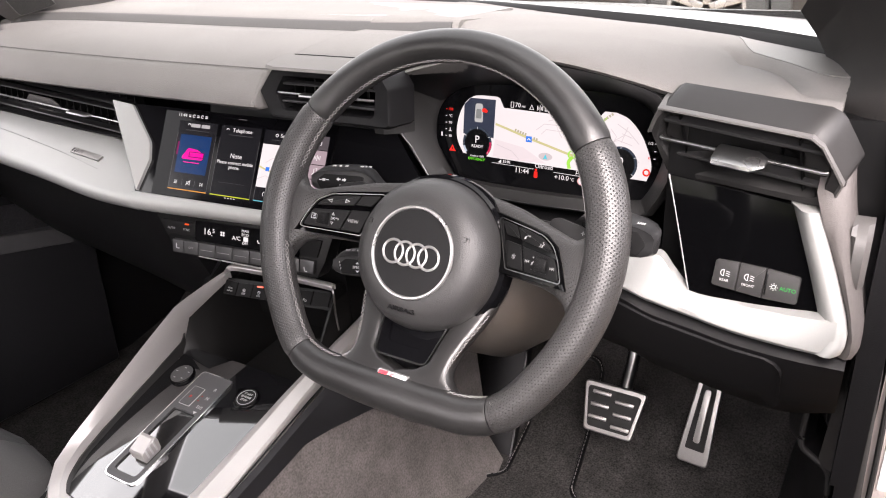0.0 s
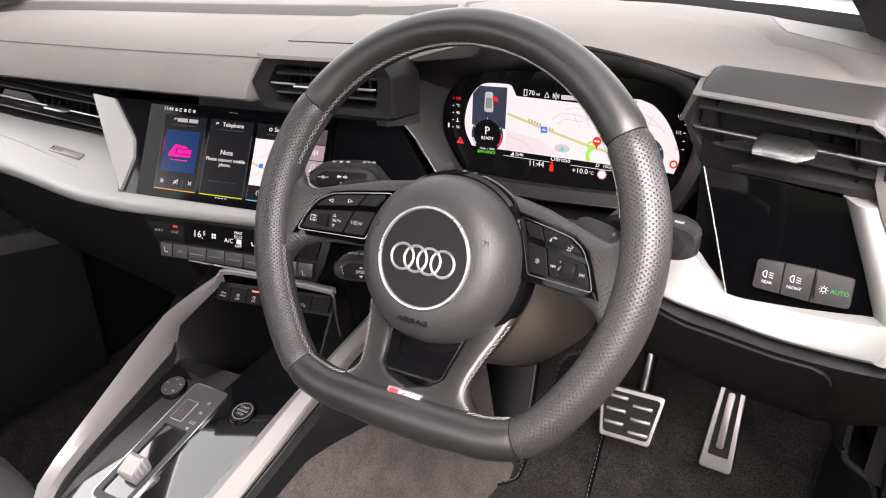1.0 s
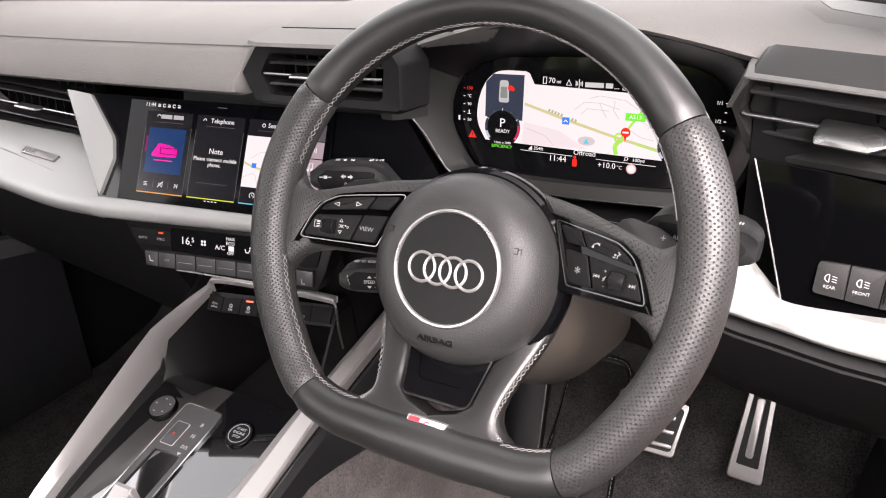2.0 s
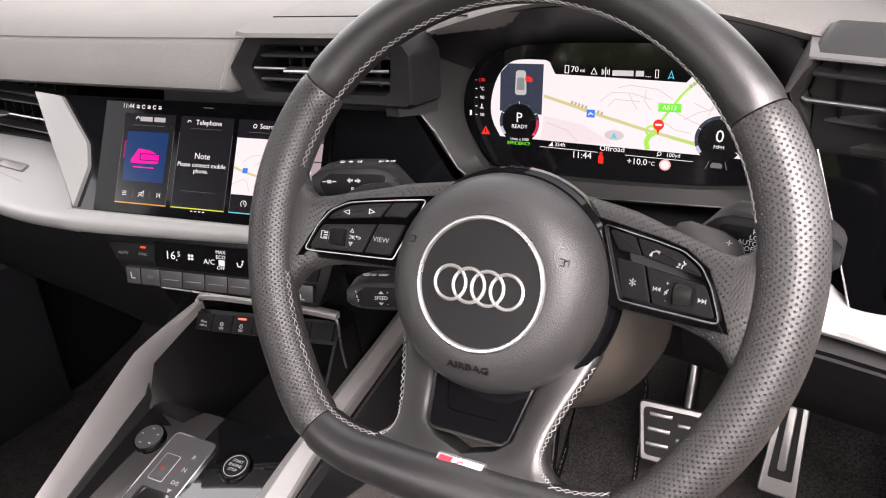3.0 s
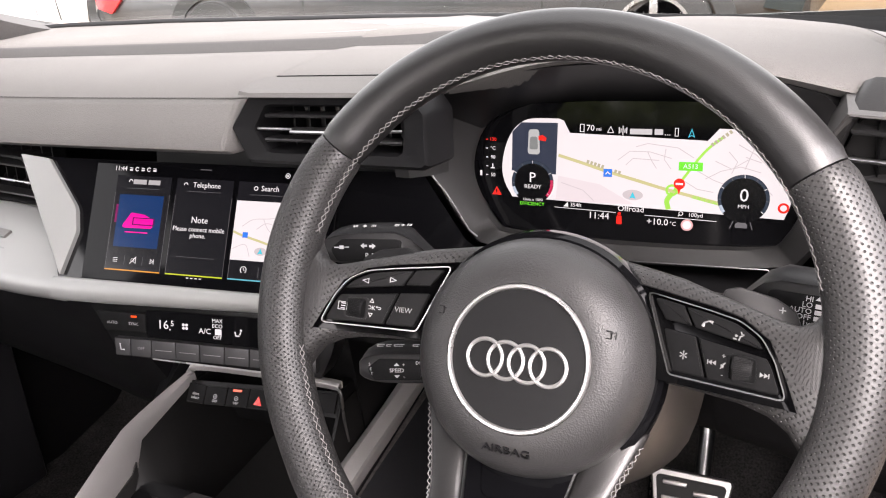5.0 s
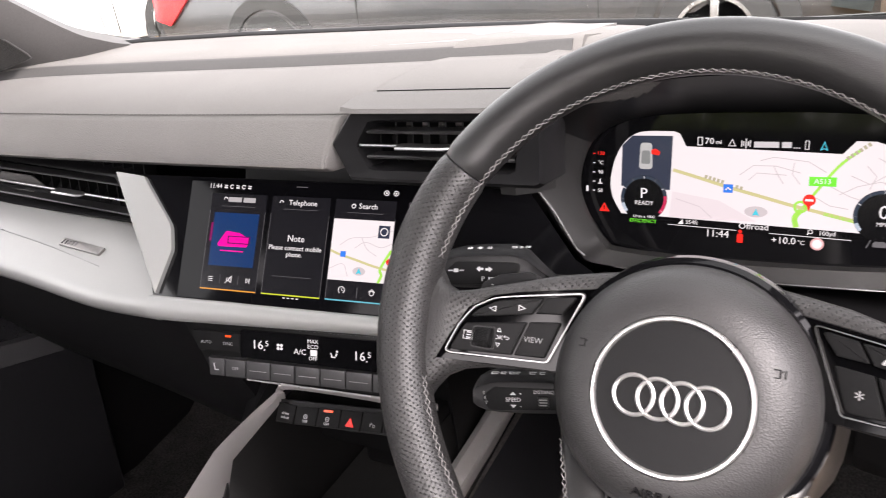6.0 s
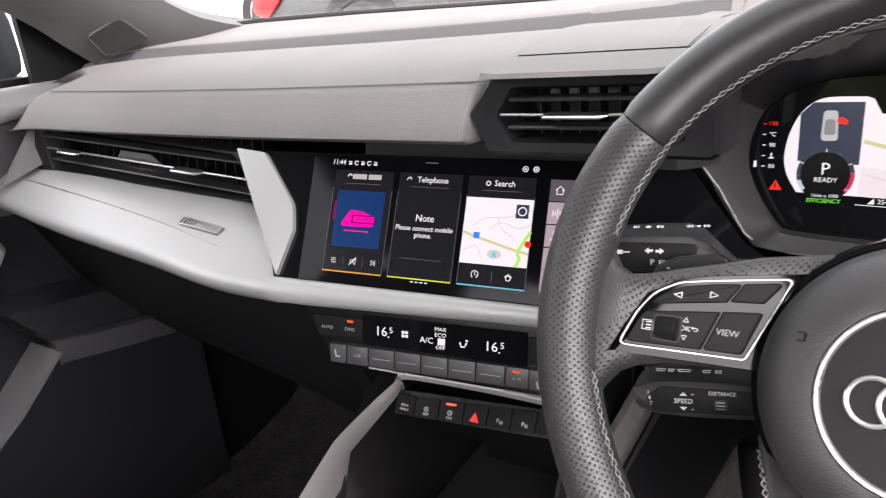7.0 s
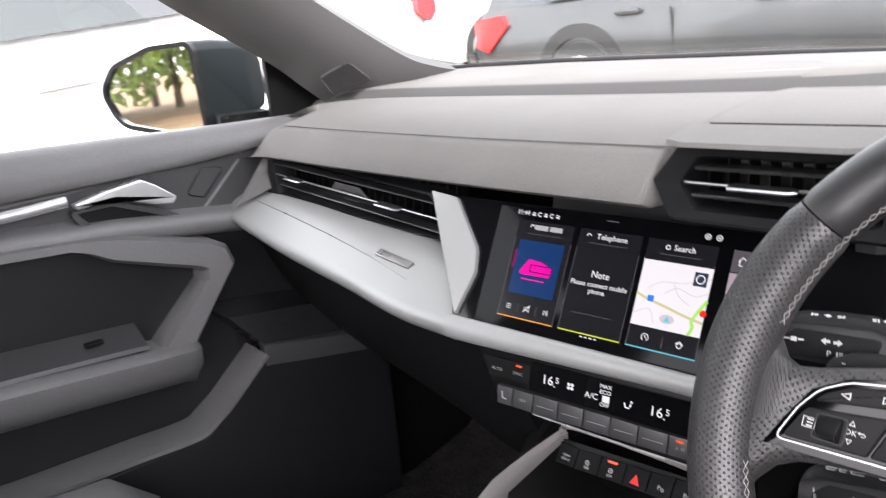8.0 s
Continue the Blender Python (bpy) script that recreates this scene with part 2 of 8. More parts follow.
M_GREYB = material("dark_grey_tray_plastic", (0.0045, 0.0044, 0.0044), 0.42, grain=0.08, bump=0.15, bump_scale=1500, spec=0.2)
M_FLANK = material("brown_grey_carpet", (0.088, 0.080, 0.077), 0.9, grain=0.28, grain_scale=330, bump=0.9, bump_scale=1400, stain=0.2, stain_scale=25, spec=0.15)
M_AUTO = glowing("green_lettering", (0.05, 0.8, 0.15), 1.0 / 2**EXPOSURE)
M_CARPET = material("dark_carpet", (0.029, 0.0275, 0.027), 0.95, grain=0.6, grain_scale=330, bump=1.0, bump_scale=1400, stain=0.25, stain_scale=25, spec=0.1)
M_RUBBER = material("black_rubber", (0.009, 0.009, 0.009), 0.7, grain=0.15, bump=0.3, bump_scale=1500, spec=0.3)
M_STEEL = material("brushed_steel", (0.22, 0.212, 0.204), 0.38, metal=1.0, grain=0.05, rough_var=0.06)
M_MARK = material("white_print", (0.36, 0.36, 0.36), 0.6, grain=0.04)
M_DIM = material("grey_print", (0.19, 0.19, 0.19), 0.6, grain=0.04)
M_LINER = material("dark_roof_lining", (0.03, 0.03, 0.03), 0.95, grain=0.1, bump=0.3, bump_scale=1500, stain=0.05)
M_GLASS = glass("clear_glass", (0.92, 0.94, 0.93))
M_SCREEN = glass("tinted_windscreen_glass", (0.74, 0.76, 0.75))
M_GRILLE = material("fine_grey_grille", (0.115, 0.110, 0.106), 0.55, grain=0.2, grain_scale=1500, bump=0.4, bump_scale=1800, kind="voronoi")
M_GRILLED = material("fine_dark_grille", (0.018, 0.0175, 0.017), 0.8, grain=0.5, grain_scale=900, bump=0.6, bump_scale=900, kind="voronoi", spec=0.08)
M_POCKET = material("black_door_pocket_plastic", (0.0105, 0.0105, 0.0118), 0.42, grain=0.1, bump=0.2, bump_scale=1100, kind="voronoi", stain=0.06, spec=0.3)
M_PILLAR = material("grey_pillar_trim", (0.066, 0.063, 0.062), 0.6, grain=0.08, bump=0.2, bump_scale=900, stain=0.06)
M_DOORTOP = material("soft_grey_door_trim", (0.12, 0.1175, 0.1175), 0.45, grain=0.08, bump=0.2, bump_scale=1000, kind="voronoi", stain=0.06)
M_GLOSSY = material("smooth_black_plastic", (0.015, 0.015, 0.016), 0.25, grain=0.1)
M_PAINT = material("warm_grey_car_paint", (0.36, 0.32, 0.30), 0.3, metal=0.3, coat=1.0, stain=0.05)
M_HOUSING = material("dark_mirror_housing", (0.012, 0.016, 0.017), 0.3, coat=0.0, spec=0.15)
M_MIRROR = material("mirror_silver", (0.9, 0.9, 0.9), 0.02, metal=1.0)
M_SEAT = material("black_seat_leather", (0.06, 0.06, 0.06), 0.42, grain=0.08, bump=0.25, bump_scale=700, kind="voronoi", stain=0.08)
M_DROP = glass("water", (0.97, 0.97, 0.97))
M_TRUNK = material("bark", (0.10, 0.07, 0.05), 0.9, grain=0.3, grain_scale=30, bump=0.6, bump_scale=40)

# ---------------------------------------------------------------- steering wheel
WHEEL = axes((0.362, 0.021, 0.888), (1, 0, 0), (0, math.sin(radians(24)), math.cos(radians(24))), (0, -math.cos(radians(24)), math.sin(radians(24))))
WHEEL = WHEEL @ Matrix.Rotation(radians(-1.1), 4, "Z")
# the flattened bottom: the rim's radius by the degrees from straight down
LOW_RIM = smooth_path([(a, r, 0) for a, r in ((-16.6, 0.1571), (0, 0.1512), (16.6, 0.1571), (28.3, 0.1687), (37.5, 0.1757), (46.2, 0.1747), (54, 0.1724), (66, 0.1715), (80, 0.1715))], 8)


def rim_centre(deg):
    a = radians(deg)
    r = 0.1715 - 0.0015 * max(math.sin(a), 0) ** 2
    d = abs((deg - 270 + 180) % 360 - 180)
    for p, q in zip(LOW_RIM, LOW_RIM[1:]):
        if p.x <= d < q.x:
            r = p.y + (q.y - p.y) * (d - p.x) / (q.x - p.x)
    return Vector((r * math.cos(a), r * math.sin(a), 0))


def rim_frame(deg):
    p = rim_centre(deg)
    t = (rim_centre(deg + 2.0) - rim_centre(deg - 2.0)).normalized()
    return p, Vector((t.y, -t.x, 0))


def rim_size(deg):
    """Half the rim's width across and through: thicker at the thumb grips."""
    grip = sum(math.exp(-(((deg - c + 180) % 360 - 180) / 16) ** 2) for c in (38 - 22, 142 + 22))
    low = math.exp(-(((deg - 270 + 180) % 360 - 180) / 30) ** 2)
    side = 0.5 + 0.5 * math.cos(2 * radians(deg))
    return 0.0153 + 0.0022 * side + 0.0008 * grip + 0.0034 * low, 0.0153 + 0.0016 * side + 0.0010 * low


def rim_piece(d0, d1, step=2.0, seg=40):
    bm = bmesh.new()
    uv = bm.loops.layers.uv.new("grain")
    n = max(int(abs(d1 - d0) / step), 2)
    rings, tags = [], []
    for i in range(n + 1):
        d = d0 + (d1 - d0) * i / n
        p, out = rim_frame(d)
        a, b = rim_size(d)
        k = 0.93 if i in (0, n) else 1.0
        rings.append([bm.verts.new(p + out * (a * k * math.cos(q)) + Vector((0, 0, b * k * math.sin(q)))) for q in (2 * math.pi * j / seg for j in range(seg))])
        tags.append(radians(d) * 0.171)
    for i in range(n):
        for j in range(seg):
            k = (j + 1) % seg
            f = bm.faces.new((rings[i][j], rings[i][k], rings[i + 1][k], rings[i + 1][j]))
            for loop, (s, g) in zip(f.loops, ((tags[i], j), (tags[i], j + 1), (tags[i + 1], j + 1), (tags[i + 1], j))):
                loop[uv].uv = (s, g / seg * 0.104)
    bm.faces.new(rings[0][::-1])
    bm.faces.new(rings[-1])
    return bm


def perforated():
    m = material("perforated_black_leather", (0.023, 0.0222, 0.0220), 0.42, grain=0.08, bump=0.2, bump_scale=700, kind="voronoi", stain=0.08)
    n, l = m.node_tree.nodes, m.node_tree.links
    b = n["Principled BSDF"]
    tc = n.new("ShaderNodeUVMap")
    tc.uv_map = "grain"
    sep = n.new("ShaderNodeSeparateXYZ")
    l.new(tc.outputs[0], sep.inputs[0])

    def calc(op, *args):
        q = n.new("ShaderNodeMath")
        q.operation = op
        for i, a in enumerate(args):
            if isinstance(a, (int, float)):
                q.inputs[i].default_value = a
            else:
                l.new(a, q.inputs[i])
        return q.outputs[0]

    s, g = calc("DIVIDE", sep.outputs[0], 0.0037), calc("DIVIDE", sep.outputs[1], 0.00217)
    row = calc("FLOOR", g)
    shift = calc("MULTIPLY", calc("MODULO", row, 2.0), 0.5)
    du = calc("MULTIPLY", calc("SUBTRACT", calc("FRACT", calc("ADD", s, shift)), 0.5), 3.7)
    dv = calc("MULTIPLY", calc("SUBTRACT", calc("FRACT", g), 0.5), 2.17)
    dist = calc("SQRT", calc("ADD", calc("MULTIPLY", du, du), calc("MULTIPLY", dv, dv)))
    hole = n.new("ShaderNodeMapRange")
    hole.interpolation_type = "SMOOTHSTEP"
    hole.inputs["From Min"].default_value, hole.inputs["From Max"].default_value = 0.25, 0.72
    l.new(dist, hole.inputs["Value"])
    bump = n.new("ShaderNodeBump")
    bump.inputs["Strength"].default_value, bump.inputs["Distance"].default_value = 1.0, 0.0011
    l.new(hole.outputs[0], bump.inputs["Height"])
    old = b.inputs["Normal"].links[0].from_socket
    l.new(old, bump.inputs["Normal"])
    l.new(bump.outputs[0], b.inputs["Normal"])
    was = b.inputs["Base Color"].links[0].from_socket
    sc = n.new("ShaderNodeVectorMath")
    sc.operation = "SCALE"
    l.new(was, sc.inputs[0])
    # the shade inside the holes is put into the base colour as well
    dark = n.new("ShaderNodeMapRange")
    dark.inputs["To Min"].default_value = 0.5
    l.new(hole.outputs[0], dark.inputs["Value"])
    l.new(dark.outputs[0], sc.inputs["Scale"])
    l.new(sc.outputs[0], b.inputs["Base Color"])
    return m


M_PERF = perforated()


def mirror_u(poly, side):
    return [(u * side, v) for u, v in poly] if side > 0 else [(-u, v) for u, v in reversed(poly)]


def spoke_n(u):
    """How far the spokes lie behind the rim's plane."""
    return -0.031 + 0.031 * min(max((abs(u) - 0.055) / 0.09, 0), 1)


def dished(bm, dip):
    for v in bm.verts:
        v.co.z += dip(v.co.x, v.co.y)
    return bm


def steering_wheel():
    w = thing("steering_wheel", WHEEL, "black leather flat-bottomed steering wheel with four silver rings", "steering wheel")
    # rim in four leather pieces
    part("rim_top", rim_piece(34, 146), M_LEATHER, w, "smooth black leather rim", local=True)
    part("rim_grip", rim_piece(146.3, 231.7), M_PERF, w, "perforated black leather grip", local=True)
    part("rim_grip", rim_piece(-53.7, 33.7), M_PERF, w, "perforated black leather grip", local=True)
    part("rim_bottom", rim_piece(232, 306), M_LEATHER, w, "smooth black leather rim", local=True)
    # cross stitching along the inner edge
    for d0, d1, seat in ((14, 166, 2.86), (194, 248, 2.86), (292, 306, 2.86)):
        bits = []
        n = int((d1 - d0) * 0.155 * math.pi / 180 / 0.0054)
        for i in range(n):
            a, b = d0 + (d1 - d0) * i / n, d0 + (d1 - d0) * (i + 0.95) / n
            for sgn in (1, -1):
                pts = []
                for d, q in ((a, seat + 0.105 * sgn), ((a + b) / 2, seat), (b, seat - 0.105 * sgn)):
                    p, out = rim_frame(d)
                    ra, rb = rim_size(d)
                    pts.append(p + out * ((ra + 0.0003) * math.cos(q)) + Vector((0, 0, (rb + 0.0004) * math.sin(q))))
                bits.append(tube(pts, 0.00031, 5))
        part("stitching", joined(*bits), M_THREAD, w, "pale grey cross stitching", local=True)
    # airbag cover
    hub = Matrix.Translation((0, -0.0212, 0))
    dome = [(0.066, -0.044), (0.0712, -0.036), (0.0722, -0.026), (0.0715, -0.015), (0.0690, -0.005), (0.0640, 0.0035), (0.0570, 0.0092), (0.0500, 0.0118), (0.0450, 0.0126), (0.0430, 0.0126), (0.0426, 0.0105), (0.001, 0.0105)]
    part("airbag_cover", turned(dome, 72, hub), M_AIRBAG, w, "grained black domed airbag cover", local=True, angle=50)
    part("hub_ring", turned([(0.064, -0.046), (0.0775, -0.044), (0.0785, -0.034), (0.0765, -0.026), (0.0735, -0.024), (0.064, -0.026)], 72, hub), M_GLOSS, w, "gloss black ring round the airbag cover", local=True)
    part("emblem_disc", turned([(0.0394, 0.009), (0.0394, 0.0126), (0.03, 0.0131), (0.001, 0.0134)], 64, hub), M_DISC, w, "dark matt disc", local=True)
    part("emblem_ring", turned([(0.0395, 0.010), (0.0396, 0.0135), (0.0404, 0.0146), (0.0416, 0.0146), (0.0425, 0.0135), (0.0426, 0.010)], 72, hub), M_RINGS, w, "satin silver ring", local=True)
    for i in range(4):
        c = Matrix.Translation(((i - 1.5) * 0.01255 + 0.0004, -0.0230, 0.0142))
        ring = [(0.0105 + 0.0012 * math.cos(q), 0.0011 * math.sin(q)) for q in (2 * math.pi * k / 8 for k in range(8))]
        bm = loft([[c @ Vector((r * math.cos(2 * math.pi * k / 40), r * math.sin(2 * math.pi * k / 40), z)) for r, z in ring] for k in range(40)], loop=True)
        part("emblem_circle", bm, M_RINGS, w, "small chrome ring", local=True)
    for s in (1, -1):
        horn = joined(tube([(s * 0.0500 - 0.002, -0.002, 0.0112), (s * 0.0500 + 0.001, -0.002, 0.0110), (s * 0.0500 + 0.001, 0.002, 0.0110), (s * 0.0500 - 0.002, 0.002, 0.0112)], 0.00035, 5), tube([(s * 0.0500 + 0.0012, 0.001, 0.0110), (s * 0.0500 + 0.0035, 0.002, 0.0102), (s * 0.0500 + 0.0035, -0.002, 0.0102)], 0.00035, 5))
        part("horn_mark", horn, M_BLACK, w, "raised horn sign", local=True)
    part("raised_lettering", writing("AIRBAG", 0.0062, Matrix.Translation((0, -0.0735, 0.0116)) @ Matrix.Rotation(radians(17), 4, "X"), 0.0007, wide=1.35), M_DARK, w, local=True)
    # side spokes
    for s in (1, -1):
        secs = []
        for u, top, bot, fat in ((0.040, 0.044, -0.022, 0.020), (0.060, 0.0405, -0.0235, 0.021), (0.080, 0.0365, -0.025, 0.022), (0.100, 0.0300, -0.026, 0.022), (0.118, 0.0245, -0.0275, 0.022), (0.132, 0.0200, -0.031, 0.022), (0.142, 0.0180, -0.037, 0.022), (0.149, 0.0215, -0.047, 0.022), (0.155, 0.032, -0.060, 0.021), (0.161, 0.050, -0.074, 0.018)):
            mid, hv, n0 = (top + bot) / 2, (top - bot) / 2, spoke_n(u) - 0.0105 + 0.003 * max((u - 0.13) / 0.03, 0)
            secs.append([(s * u, mid + hv * math.copysign(abs(math.cos(q)) ** 0.45, math.cos(q)), n0 + fat * 0.5 * math.copysign(abs(math.sin(q)) ** 0.6, math.sin(q))) for q in (2 * math.pi * k / 28 for k in range(28))])
        bm = loft(secs)
        uv = bm.loops.layers.uv.new("grain")
        bm.verts.index_update()
        bm.verts.ensure_lookup_table()
        girth = {}
        for i in range(len(secs)):
            run = 0.0
            for k in range(7, 36):
                girth[i, k] = run
                run += (bm.verts[i * 28 + k % 28].co - bm.verts[i * 28 + (k + 1) % 28].co).length
        for f in bm.faces:
            turn = [(loop.vert.index - 7) % 28 + 7 for loop in f.loops]
            for loop, k in zip(f.loops, turn):
                loop[uv].uv = (loop.vert.co.x, girth[loop.vert.index // 28, k + (28 if len(turn) == 4 and max(turn) - k > 14 else 0)])
        part("spoke", bm, M_PERF, w, "perforated black leather spoke", local=True, angle=60)
        secs = []
        for u, top, bot in ((0.046, 0.0335, -0.0235), (0.060, 0.0308, -0.0235), (0.080, 0.0272, -0.0240), (0.100, 0.0235, -0.0245), (0.115, 0.0195, -0.0250), (0.129, 0.0100, -0.0255), (0.1384, -0.0085, -0.0255), (0.1448, -0.0240, -0.0258)):
            n0 = spoke_n(u)
            secs.append([(s * u, bot, n0 - 0.004), (s * u, top, n0 - 0.004), (s * u, top - 0.0012, n0 + 0.0030), (s * u, (top + bot) / 2, n0 + 0.0034), (s * u, bot + 0.0012, n0 + 0.0030)])
        part("pod_plate", loft(secs), M_PLATE, w, "gloss black switch plate", local=True)
        pod = rounded([(0.0605, 0.0278), (0.098, 0.0212), (0.1140, 0.0178), (0.1258, 0.0105), (0.1332, -0.0012), (0.1408, -0.0212), (0.0785, -0.0190)], [0.0035, 0.05, 0.02, 0.02, 0.03, 0.004, 0.004])
        for nm, a, b, top, mat, lb in (("pod_edge", 0.0, -0.0006, 0.0026, M_PLATE, "gloss black surround"), ("pod_trim", -0.0006, -0.0013, 0.0033, M_DULL, "satin silver outline")):
            fr = frame_of(mirror_u(grown(pod, a), s), mirror_u(grown(pod, b), s), 0, top)
            part(nm, dished(fr, lambda x, y: spoke_n(x) + 0.0022), mat, w, lb, local=True)
        base = prism(mirror_u(grown(pod, -0.0018), s), -0.004, 0.0004)
        part("pod_base", dished(base, lambda x, y: spoke_n(x) + 0.0022), M_BLACK, w, local=True)
        keys = (
            ([(0.0655, 0.0243), (0.0836, 0.0209), (0.0895, 0.0103), (0.0742, 0.0119)], [0.002, 0.0012, 0.0008, 0.0012]),
            ([(0.0848, 0.0207), (0.098, 0.0185), (0.1120, 0.0152), (0.1225, 0.0087), (0.1268, 0.0033), (0.0911, 0.0098)], [0.0012, 0.03, 0.014, 0.012, 0.001, 0.0008]),
            ([(0.0735, 0.0073), (0.0918, 0.0049), (0.0988, -0.0164), (0.0810, -0.0158)], [0.0014, 0.0008, 0.001, 0.002]),
            ([(0.0932, 0.0046), (0.1282, -0.0006), (0.1306, -0.0040), (0.1365, -0.0182), (0.1002, -0.0166)], [0.0008, 0.001, 0.02, 0.002, 0.001]),
        )
        for k, r in keys:
            bm = prism(mirror_u(rounded(k, r, 3), s), 0.0002, 0.0034, bevel=0.0009, seg=3)
            part("button", dished(bm, lambda x, y: spoke_n(x) + 0.0022), M_BUTTON, w, local=True)
        cup = rounded([(0.1105, -0.0015), (0.1232, -0.0022), (0.1238, -0.0143), (0.1108, -0.0143)], 0.0016, 3)
        part("roller_cup", dished(frame_of(mirror_u(grown(cup, 0.0007), s), mirror_u(cup, s), 0.001, 0.0042), lambda x, y: spoke_n(x) + 0.0022), M_BLACK, w, "black cup round the roller", local=True)
        roll = turned([(0.0005, -0.0050), (0.0056, -0.0050), (0.0061, -0.0042), (0.0061, 0.0042), (0.0056, 0.0050), (0.0005, 0.0050)], 24, Matrix.Translation((s * 0.1170, -0.0080, spoke_n(0.1170) + 0.0042)) @ Matrix.Rotation(radians(90), 4, "Y"))
        part("scroll_roller", roll, M_BUTTON, w, "ribbed black roller", local=True)
        ribs = joined(*[box((s * 0.1170, -0.0080 + 0.0061 * math.cos(q), spoke_n(0.1170) + 0.0042 + 0.0061 * math.sin(q)), (0.0084, 0.0004, 0.0006)) for q in (math.pi * k / 18 for k in range(19))])
        part("roller_ribs", ribs, M_BUTTON, w, local=True)
    # marks on the buttons
    def mark(text, u, v, size, lift=0.0057, mat=None, wide=1.0):
        m = Matrix.Translation((u, v, spoke_n(u) + lift)) @ Matrix.Rotation(math.atan(0.344) * (-1 if u > 0 else 1), 4, "Y")
        part("button_mark", writing(text, size, m, 0.0001, wide=wide), mat or M_MARK, w, local=True, smooth=False)

    def sign(bm, u, v, lift=0.0057):
        m = Matrix.Translation((u, v, spoke_n(u) + lift)) @ Matrix.Rotation(math.atan(0.344) * (-1 if u > 0 else 1), 4, "Y")
        part("button_mark", moved(bm, m), M_MARK if u < 0 else M_DIM, w, local=True, smooth=False)

    mark("VIEW", -0.0885, -0.0058, 0.0048, mat=M_DIM)
    mark("OK", -0.1084, -0.0069, 0.0038)
    sign(joined(tube([(-0.0012, 0.0006, 0), (0.0010, 0.0006, 0), (0.0016, 0.0000, 0), (0.0010, -0.0008, 0), (-0.0004, -0.0008, 0)], 0.00022, 5), prism([(-0.0010, 0.0014), (-0.0020, 0.0006), (-0.0010, -0.0002)], -0.0001, 0.0002)), -0.1037, -0.0066)
    mark("*", 0.0863, -0.0082, 0.011, mat=M_DIM)
    for u, v, d in ((-0.1139, 0.0103, -1), (-0.0969, 0.0128, 1)):
        sign(frame_of([(-0.0022 * d, 0.0019), (-0.0022 * d, -0.0019), (0.0024 * d, 0)], [(-0.0017 * d, 0.0012), (-0.0017 * d, -0.0012), (0.0013 * d, 0)], 0, 0.0002), u, v)
    for v, d in ((-0.0022, 1), (-0.0116, -1)):
        sign(frame_of([(-0.0015, -0.0013 * d), (0.0015, -0.0013 * d), (0, 0.0015 * d)], [(-0.0009, -0.0009 * d), (0.0009, -0.0009 * d), (0, 0.0008 * d)], 0, 0.0002), -0.1084, v)
    for k in range(3):
        sign(box((0.0006, (k - 1) * 0.0016, 0.0001), (0.0032, 0.0006, 0.0002)), -0.1262, -0.0078)
    sign(frame_of([(-0.003, -0.0027), (0.003, -0.0027), (0.003, 0.0027), (-0.003, 0.0027)], [(-0.0026, -0.0023), (0.0026, -0.0023), (0.0026, 0.0023), (-0.0026, 0.0023)], 0, 0.0002), -0.1262, -0.0078)
    sign(tube([(-0.0030, -0.0010, 0), (-0.0022, 0.0012, 0), (0.0002, 0.0022, 0), (0.0026, 0.0016, 0)], [0.0010, 0.0005, 0.0005, 0.0010], 6), 0.0977, 0.0122)
    sign(joined(tube([(0.0, -0.0022, 0), (0.0006, 0, 0), (0.0020, 0.0006, 0)], 0.0004, 6), turned([(0.0002, -0.0001), (0.0008, 0), (0.0002, 0.0001)], 10, Matrix.Translation((-0.0016, 0.0002, 0))), tube([(0.0008, 0.0026, 0), (0.0014, 0.0012, 0), (0.0026, 0.0010, 0)], 0.0004, 5), tube([(-0.0030, -0.0014, 0), (-0.0012, -0.0016, 0)], 0.0005, 5)), 0.1140, 0.0087)
    for u, v, d in ((0.1019, -0.0072, -1), (0.1280, -0.0092, 1)):
        sign(joined(*[prism([(o - 0.001 * d, 0.0013), (o - 0.001 * d, -0.0013), (o + 0.001 * d, 0)], 0, 0.0002) for o in (-0.0011, 0.0011)], box((0.0024 * d, 0, 0.0001), (0.0005, 0.0026, 0.0002))), u, v)
    mark("+", 0.1075, -0.0030, 0.0040, mat=M_DIM)
    mark("-", 0.1075, -0.0128, 0.0040, mat=M_DIM)
    sign(joined(box((-0.0006, 0, 0.0001), (0.0010, 0.0012, 0.0002)), tube([(0.0002, 0.0012, 0), (0.0002, -0.0012, 0)], 0.0003, 5), tube([(-0.0012, -0.0018, 0), (0.0012, 0.0018, 0)], 0.0003, 5)), 0.1075, -0.0080)
    # lower spoke
    hole = rounded([(0.0385, -0.062), (0.0278, -0.1195), (-0.0278, -0.1195), (-0.0385, -0.062)], [0.001, 0.008, 0.008, 0.001], 5)

    def low_n(u, v):
        return -0.033 * min(max((v + 0.140) / 0.075, 0), 1) ** 1.2

